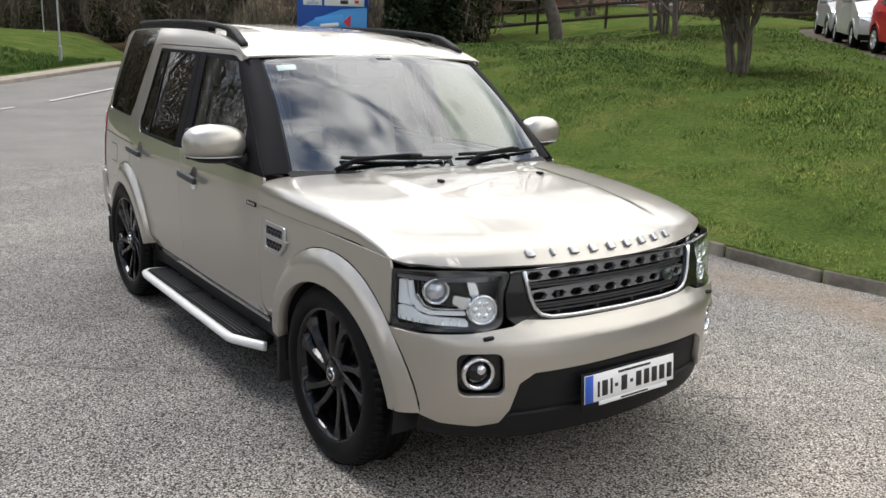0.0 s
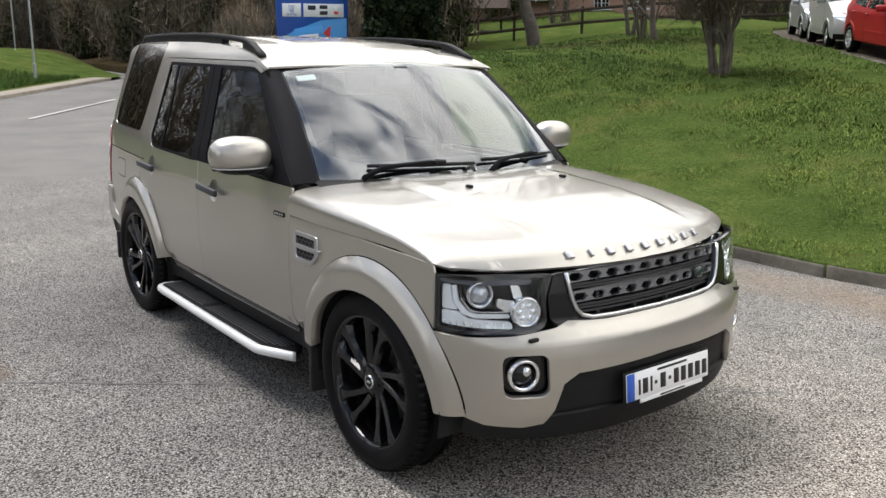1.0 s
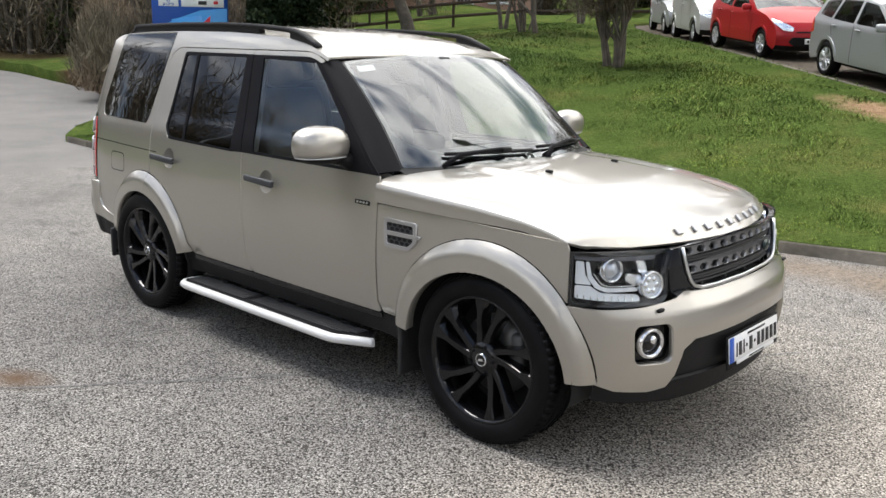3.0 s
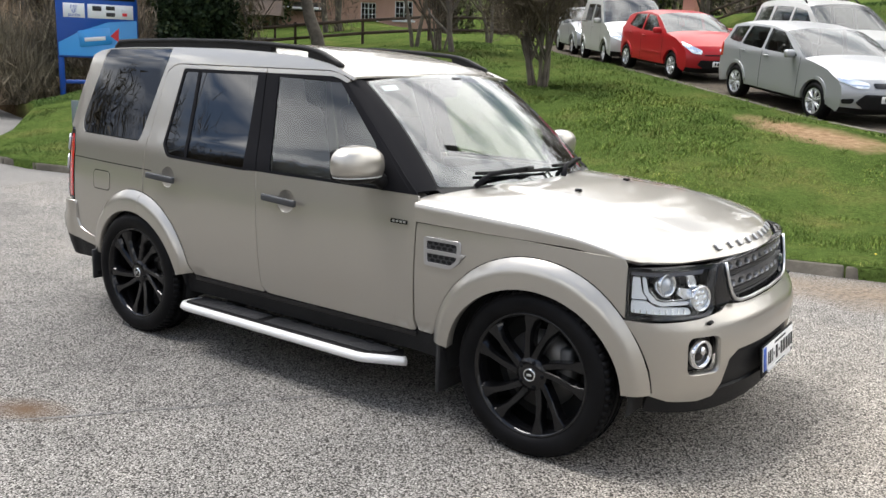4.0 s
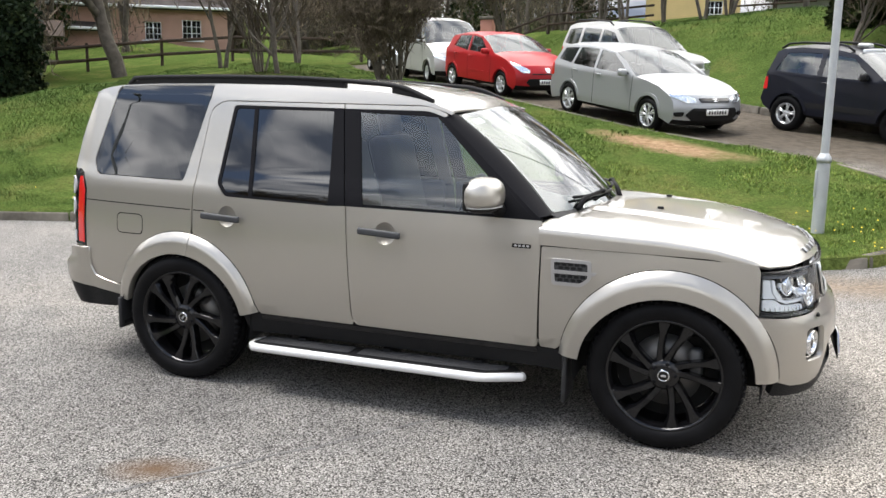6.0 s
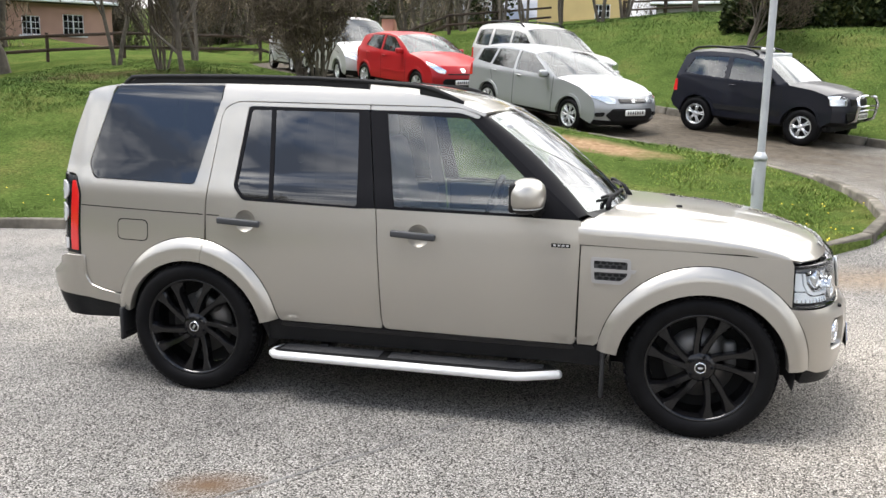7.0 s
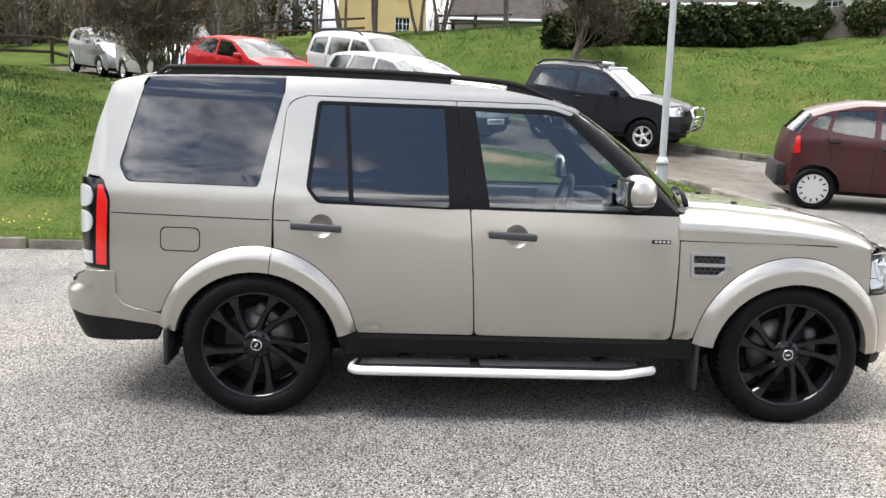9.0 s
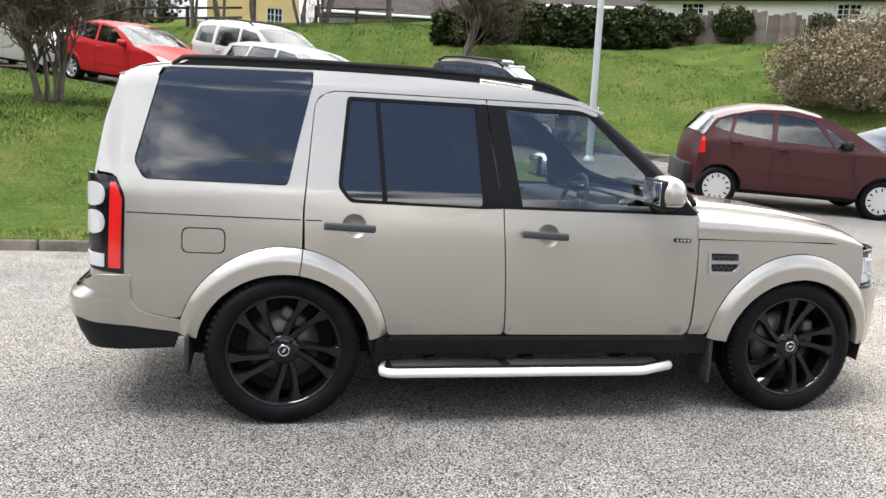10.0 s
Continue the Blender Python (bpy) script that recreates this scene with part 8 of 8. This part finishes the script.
estate = dict(w=0.90, wb=2.64, r=0.315, rim=0.215, style="split", spokes=7, clear=0.20, belt=0.98, paint=M_SILVER,
              sil=[(0.76, 0.20, "valance"), (0.86, 0.30, "front_bumper"), (0.89, 0.50), (0.84, 0.66), (0.72, 0.76, "bonnet"), (0.30, 0.90), (-0.10, 0.98), (-0.38, 1.02, "windscreen"), (-0.85, 1.27), (-1.22, 1.41, "roof"), (-1.7, 1.475), (-2.3, 1.48),
                   (-2.9, 1.45), (-3.22, 1.40, "rear_window"), (-3.48, 1.02, "tailgate"), (-3.55, 0.75), (-3.58, 0.48), (-3.50, 0.24)],
              windows=[[(-0.62, 1.00), (-1.28, 1.36), (-1.72, 1.40), (-1.72, 1.02)], [(-1.79, 1.02), (-1.79, 1.405), (-2.44, 1.40), (-2.56, 1.05)], [(-2.62, 1.06), (-2.52, 1.39), (-3.08, 1.35), (-3.22, 1.10)]],
              lines=[(-0.52, 0.28, -0.50, 1.0), (-1.755, 0.26, -1.755, 1.0), (-2.5, 0.75, -2.6, 1.04)], handles=[(-1.58, 0.92), (-2.42, 0.94)],
              strips=[], tail=[(-3.40, 1.0), (-3.38, 0.76), (-3.52, 0.74), (-3.47, 1.02)], lamp=[(0.42, 0.70), (0.82, 0.80), (0.84, 0.72), (0.60, 0.62), (0.44, 0.62)],
              front=[("upper_grille", [(-0.36, 0.70), (0.36, 0.70), (0.34, 0.63), (-0.34, 0.63)], M_GLOSS), ("lower_grille", [(-0.50, 0.53), (0.50, 0.53), (0.62, 0.40), (0.45, 0.27), (-0.45, 0.27), (-0.62, 0.40)], M_BLACK),
                     ("badge", [(-0.06, 0.69), (0.06, 0.69), (0.06, 0.645), (-0.06, 0.645)], M_CHROME), ("fog_lamp", [(-0.82, 0.44), (-0.64, 0.46), (-0.66, 0.38), (-0.80, 0.37)], M_BLACK), ("fog_lamp", [(0.82, 0.44), (0.64, 0.46), (0.66, 0.38), (0.80, 0.37)], M_BLACK)],
              mirror=(-0.72, 1.03), plate=0.46, rails=None)
parked("silver estate car with alloy wheels parked on the drive", (-3.53, 13.44), (-1.60, 11.60), estate)

hatch = dict(w=0.865, wb=2.54, r=0.305, rim=0.20, style="plain", spokes=7, clear=0.19, belt=0.97, paint=M_REDPAINT,
             sil=[(0.70, 0.19, "valance"), (0.82, 0.30, "front_bumper"), (0.85, 0.48), (0.80, 0.66), (0.68, 0.78, "bonnet"), (0.25, 0.93), (-0.10, 1.01), (-0.30, 1.04, "windscreen"), (-0.75, 1.28), (-1.12, 1.42, "roof"), (-1.5, 1.47), (-2.1, 1.46), (-2.6, 1.40),
                  (-2.78, 1.34, "rear_window"), (-3.05, 1.02, "tailgate"), (-3.14, 0.78), (-3.17, 0.45), (-3.08, 0.22)],
             windows=[[(-0.58, 1.0), (-1.18, 1.36), (-1.62, 1.40), (-1.62, 1.02)], [(-1.69, 1.02), (-1.69, 1.40), (-2.32, 1.37), (-2.52, 1.10)]],
             lines=[(-0.50, 0.28, -0.48, 1.0), (-1.655, 0.26, -1.655, 1.0), (-2.35, 0.75, -2.5, 1.06)], handles=[(-1.50, 0.90), (-2.30, 0.93)],
             strips=[([(-0.55, 0.56), (-1.62, 0.57), (-1.62, 0.53), (-0.55, 0.52)], M_REDPAINT)], tail=[(-2.98, 1.05), (-2.95, 0.80), (-3.10, 0.78), (-3.06, 1.04)],
             lamp=[(0.46, 0.68), (0.80, 0.86), (0.82, 0.78), (0.66, 0.62), (0.48, 0.60)],
             front=[("grille", [(-0.50, 0.48), (0.50, 0.48), (0.56, 0.38), (0.40, 0.27), (-0.40, 0.27), (-0.56, 0.38)], M_BLACK), ("badge", [(-0.07, 0.72), (0.07, 0.72), (0.05, 0.62), (-0.05, 0.62)], M_CHROME), ("bonnet_slot", [(-0.42, 0.60), (0.42, 0.60), (0.42, 0.575), (-0.42, 0.575)], M_DARK)],
             mirror=(-0.66, 1.05), plate=0.40)
parked("bright red small hatchback parked nose down the drive", (-7.45, 17.12), (-5.62, 15.45), hatch)

suv = dict(w=0.91, wb=2.79, r=0.37, rim=0.21, style="plain", spokes=6, clear=0.34, belt=1.16, tumble=0.26, paint=M_WHITECAR,
           sil=[(0.66, 0.36, "valance"), (0.76, 0.50, "front_bumper"), (0.76, 0.72), (0.72, 0.98), (0.60, 1.06, "bonnet"), (0.1, 1.15), (-0.42, 1.20, "windscreen"), (-0.85, 1.50), (-1.20, 1.72, "roof"), (-1.7, 1.80), (-2.6, 1.81), (-3.3, 1.76), (-3.50, 1.68, "rear_window"),
                (-3.68, 1.15, "tailgate"), (-3.72, 0.85), (-3.76, 0.62), (-3.66, 0.42)],
           windows=[[(-0.72, 1.18), (-1.24, 1.60), (-1.74, 1.66), (-1.74, 1.18)], [(-1.82, 1.18), (-1.82, 1.66), (-2.58, 1.66), (-2.62, 1.18)], [(-2.72, 1.20), (-2.70, 1.66), (-3.36, 1.60), (-3.48, 1.22)]],
           lines=[(-0.58, 0.45, -0.56, 1.16), (-1.78, 0.45, -1.78, 1.16), (-2.62, 0.9, -2.66, 1.18)], handles=[(-1.62, 1.05), (-2.48, 1.05)],
           strips=[([(-0.5, 0.62), (-2.3, 0.62), (-2.3, 0.48), (-0.5, 0.48)], M_WHITECAR)], tail=[(-3.58, 1.12), (-3.56, 0.84), (-3.68, 0.84), (-3.64, 1.12)],
           lamp=[(0.50, 1.0), (0.84, 1.0), (0.85, 0.82), (0.52, 0.82)], front=[("grille", [(-0.44, 0.98), (0.44, 0.98), (0.42, 0.82), (-0.42, 0.82)], M_GREYMETAL), ("bumper_slot", [(-0.5, 0.62), (0.5, 0.62), (0.46, 0.52), (-0.46, 0.52)], M_BLACK)],
           mirror=(-0.86, 1.24), plate=0.70, rails=(-1.5, -3.3))
parked("pale silver large off-road car with roof rails parked on the drive", (-4.35, 18.35), (-2.42, 16.45), suv)

jeep = dict(w=0.86, wb=2.22, r=0.345, rim=0.205, style="split", spokes=5, clear=0.36, belt=1.10, tumble=0.28, paint=M_NAVY, tyre_w=0.24,
            sil=[(0.60, 0.40, "valance"), (0.74, 0.48, "front_bumper"), (0.76, 0.68), (0.70, 0.92), (0.58, 1.0, "bonnet"), (0.1, 1.09), (-0.30, 1.13, "windscreen"), (-0.68, 1.40), (-0.98, 1.58, "roof"), (-1.4, 1.65), (-2.1, 1.65), (-2.55, 1.60), (-2.72, 1.52, "rear_window"),
                 (-2.88, 1.10, "tailgate"), (-2.92, 0.8), (-2.98, 0.58), (-2.88, 0.44)],
            windows=[[(-0.58, 1.11), (-1.02, 1.48), (-1.56, 1.53), (-1.56, 1.11)], [(-1.66, 1.12), (-1.66, 1.53), (-2.40, 1.50), (-2.62, 1.16)]],
            lines=[(-0.46, 0.5, -0.44, 1.10), (-1.62, 0.48, -1.62, 1.12)], handles=[(-1.45, 1.0)], strips=[([(-0.42, 0.60), (-1.86, 0.60), (-1.86, 0.50), (-0.42, 0.50)], M_BLACK)],
            tail=[(-2.80, 1.02), (-2.78, 0.78), (-2.90, 0.78), (-2.86, 1.02)], lamp=[(0.46, 0.96), (0.82, 0.96), (0.83, 0.80), (0.48, 0.80)],
            front=[("grille", [(-0.38, 0.95), (0.38, 0.95), (0.36, 0.80), (-0.36, 0.80)], M_BLACK), ("bumper_slot", [(-0.5, 0.66), (0.5, 0.66), (0.46, 0.54), (-0.46, 0.54)], M_BLACK)], mirror=(-0.70, 1.16), mirror_mat=M_BLACK, plate=0.60, rails=(-1.1, -2.6))
j = parked("navy three-door off-road car with a chrome bull bar on the drive", (0.86, 13.32), (2.72, 12.10), jeep)
for sy in (-1, 1):
    v, f = tube([(0.66, sy * 0.40, 0.48), (0.84, sy * 0.44, 0.55), (0.87, sy * 0.46, 0.82), (0.82, sy * 0.44, 0.94), (0.80, sy * 0.30, 0.97)], 0.032, 10)
    raw("bull_bar", v, f, M_CHROME, j, "chrome bull bar")
v, f = tube([(0.80, -0.30, 0.97), (0.81, 0.0, 0.975), (0.80, 0.30, 0.97)], 0.032, 10)
raw("bull_bar_top", v, f, M_CHROME, j)
for zz in (0.72, 0.80):
    v, f = tube([(0.86, -0.45, zz), (0.87, 0.45, zz)], 0.02, 8)
    raw("bull_bar_rung", v, f, M_CHROME, j)
bm = bmesh.new()
box(bm, (-0.99, 0, 1.60), (0.05, 1.05, 0.09), pose(0, 0, 0, 0, 0, 0), 0.01)
part("screen_banner", bm, M_SIGNWHITE, j, "pale banner across the windscreen top")
bm = bmesh.new()
box(bm, (-1.15, -0.2, 1.70), (0.25, 0.16, 0.08), None, 0.03)
part("roof_pod", bm, M_WHITECAR, j)

small_car = dict(w=0.835, wb=2.405, r=0.30, rim=0.205, style="cover", clear=0.19, belt=0.98, tumble=0.30, paint=M_MAROON,
                 sil=[(0.62, 0.19, "valance"), (0.72, 0.32, "front_bumper"), (0.73, 0.52), (0.66, 0.74), (0.52, 0.86, "bonnet"), (0.10, 1.00), (-0.10, 1.06, "windscreen"), (-0.55, 1.31), (-0.98, 1.47, "roof"), (-1.4, 1.545), (-1.9, 1.525), (-2.3, 1.43), (-2.54, 1.34, "rear_window"),
                      (-2.79, 1.08, "tailgate"), (-2.86, 0.8), (-2.88, 0.45), (-2.80, 0.22)],
                 windows=[[(-0.42, 1.02), (-0.96, 1.33), (-0.775, 1.03), (-0.72, 1.01)], [(-0.80, 1.03), (-1.10, 1.39), (-1.62, 1.45), (-1.62, 1.05)], [(-1.70, 1.06), (-1.70, 1.45), (-2.20, 1.40), (-2.26, 1.12)], [(-2.32, 1.13), (-2.26, 1.37), (-2.44, 1.31), (-2.55, 1.19)]],
                 lines=[(-0.42, 0.35, -0.50, 1.0), (-1.66, 0.30, -1.66, 1.04), (-2.20, 0.70, -2.32, 1.10)], handles=[(-1.52, 0.92), (-2.20, 0.98)], handle=M_BLACK,
                 strips=[([(-0.45, 0.58), (-1.62, 0.60), (-1.62, 0.575), (-0.45, 0.555)], M_MAROON), ([(-1.70, 0.60), (-2.1, 0.61), (-2.1, 0.585), (-1.70, 0.575)], M_MAROON)], tail=[(-2.72, 1.04), (-2.68, 0.80), (-2.82, 0.78), (-2.80, 1.02)],
                 lamp=[(0.42, 0.76), (0.74, 0.82), (0.76, 0.66), (0.44, 0.62)], front=[("grille", [(-0.4, 0.72), (0.4, 0.72), (0.36, 0.60), (-0.36, 0.60)], M_BLACK)], mirror=(-0.62, 1.07), mirror_mat=M_BLACK, plate=0.50)
parked("maroon compact hatchback with pale wheel covers on the drive", (3.72, 6.70), (6.02, 6.02), small_car)

van = dict(w=0.87, wb=2.69, r=0.31, rim=0.19, style="plain", spokes=5, clear=0.22, belt=1.10, tumble=0.20, paint=M_WHITECAR,
           sil=[(0.72, 0.22, "valance"), (0.80, 0.36, "front_bumper"), (0.80, 0.56), (0.74, 0.76), (0.60, 0.88, "bonnet"), (0.2, 1.05), (-0.05, 1.12, "windscreen"), (-0.5, 1.48), (-0.85, 1.72, "roof"), (-1.4, 1.80), (-2.6, 1.80), (-3.2, 1.76), (-3.36, 1.68, "rear_window"),
                (-3.46, 1.1, "tailgate"), (-3.48, 0.7), (-3.50, 0.45), (-3.42, 0.26)],
           windows=[[(-0.35, 1.12), (-0.90, 1.55), (-1.50, 1.60), (-1.50, 1.12)], [(-1.60, 1.12), (-1.60, 1.60), (-2.5, 1.60), (-2.5, 1.12)]], lines=[(-0.4, 0.35, -0.38, 1.1), (-1.55, 0.3, -1.55, 1.1)], handles=[(-1.4, 0.98)],
           tail=[(-3.36, 1.2), (-3.36, 0.85), (-3.44, 0.85), (-3.42, 1.2)], lamp=[(0.44, 0.72), (0.78, 0.90), (0.80, 0.74), (0.48, 0.62)], front=[("grille", [(-0.4, 0.70), (0.4, 0.70), (0.38, 0.60), (-0.38, 0.60)], M_BLACK)], mirror=(-0.5, 1.15), plate=0.45)
parked("pale silver people carrier parked behind the red car", (-10.28, 20.28), (-8.60, 18.17), van)
hatch2 = dict(hatch)
hatch2["paint"] = M_GREYCAR
hatch2["strips"] = []
parked("dark silver hatchback parked at the top of the drive", (-13.10, 23.95), (-11.52, 21.96), hatch2)
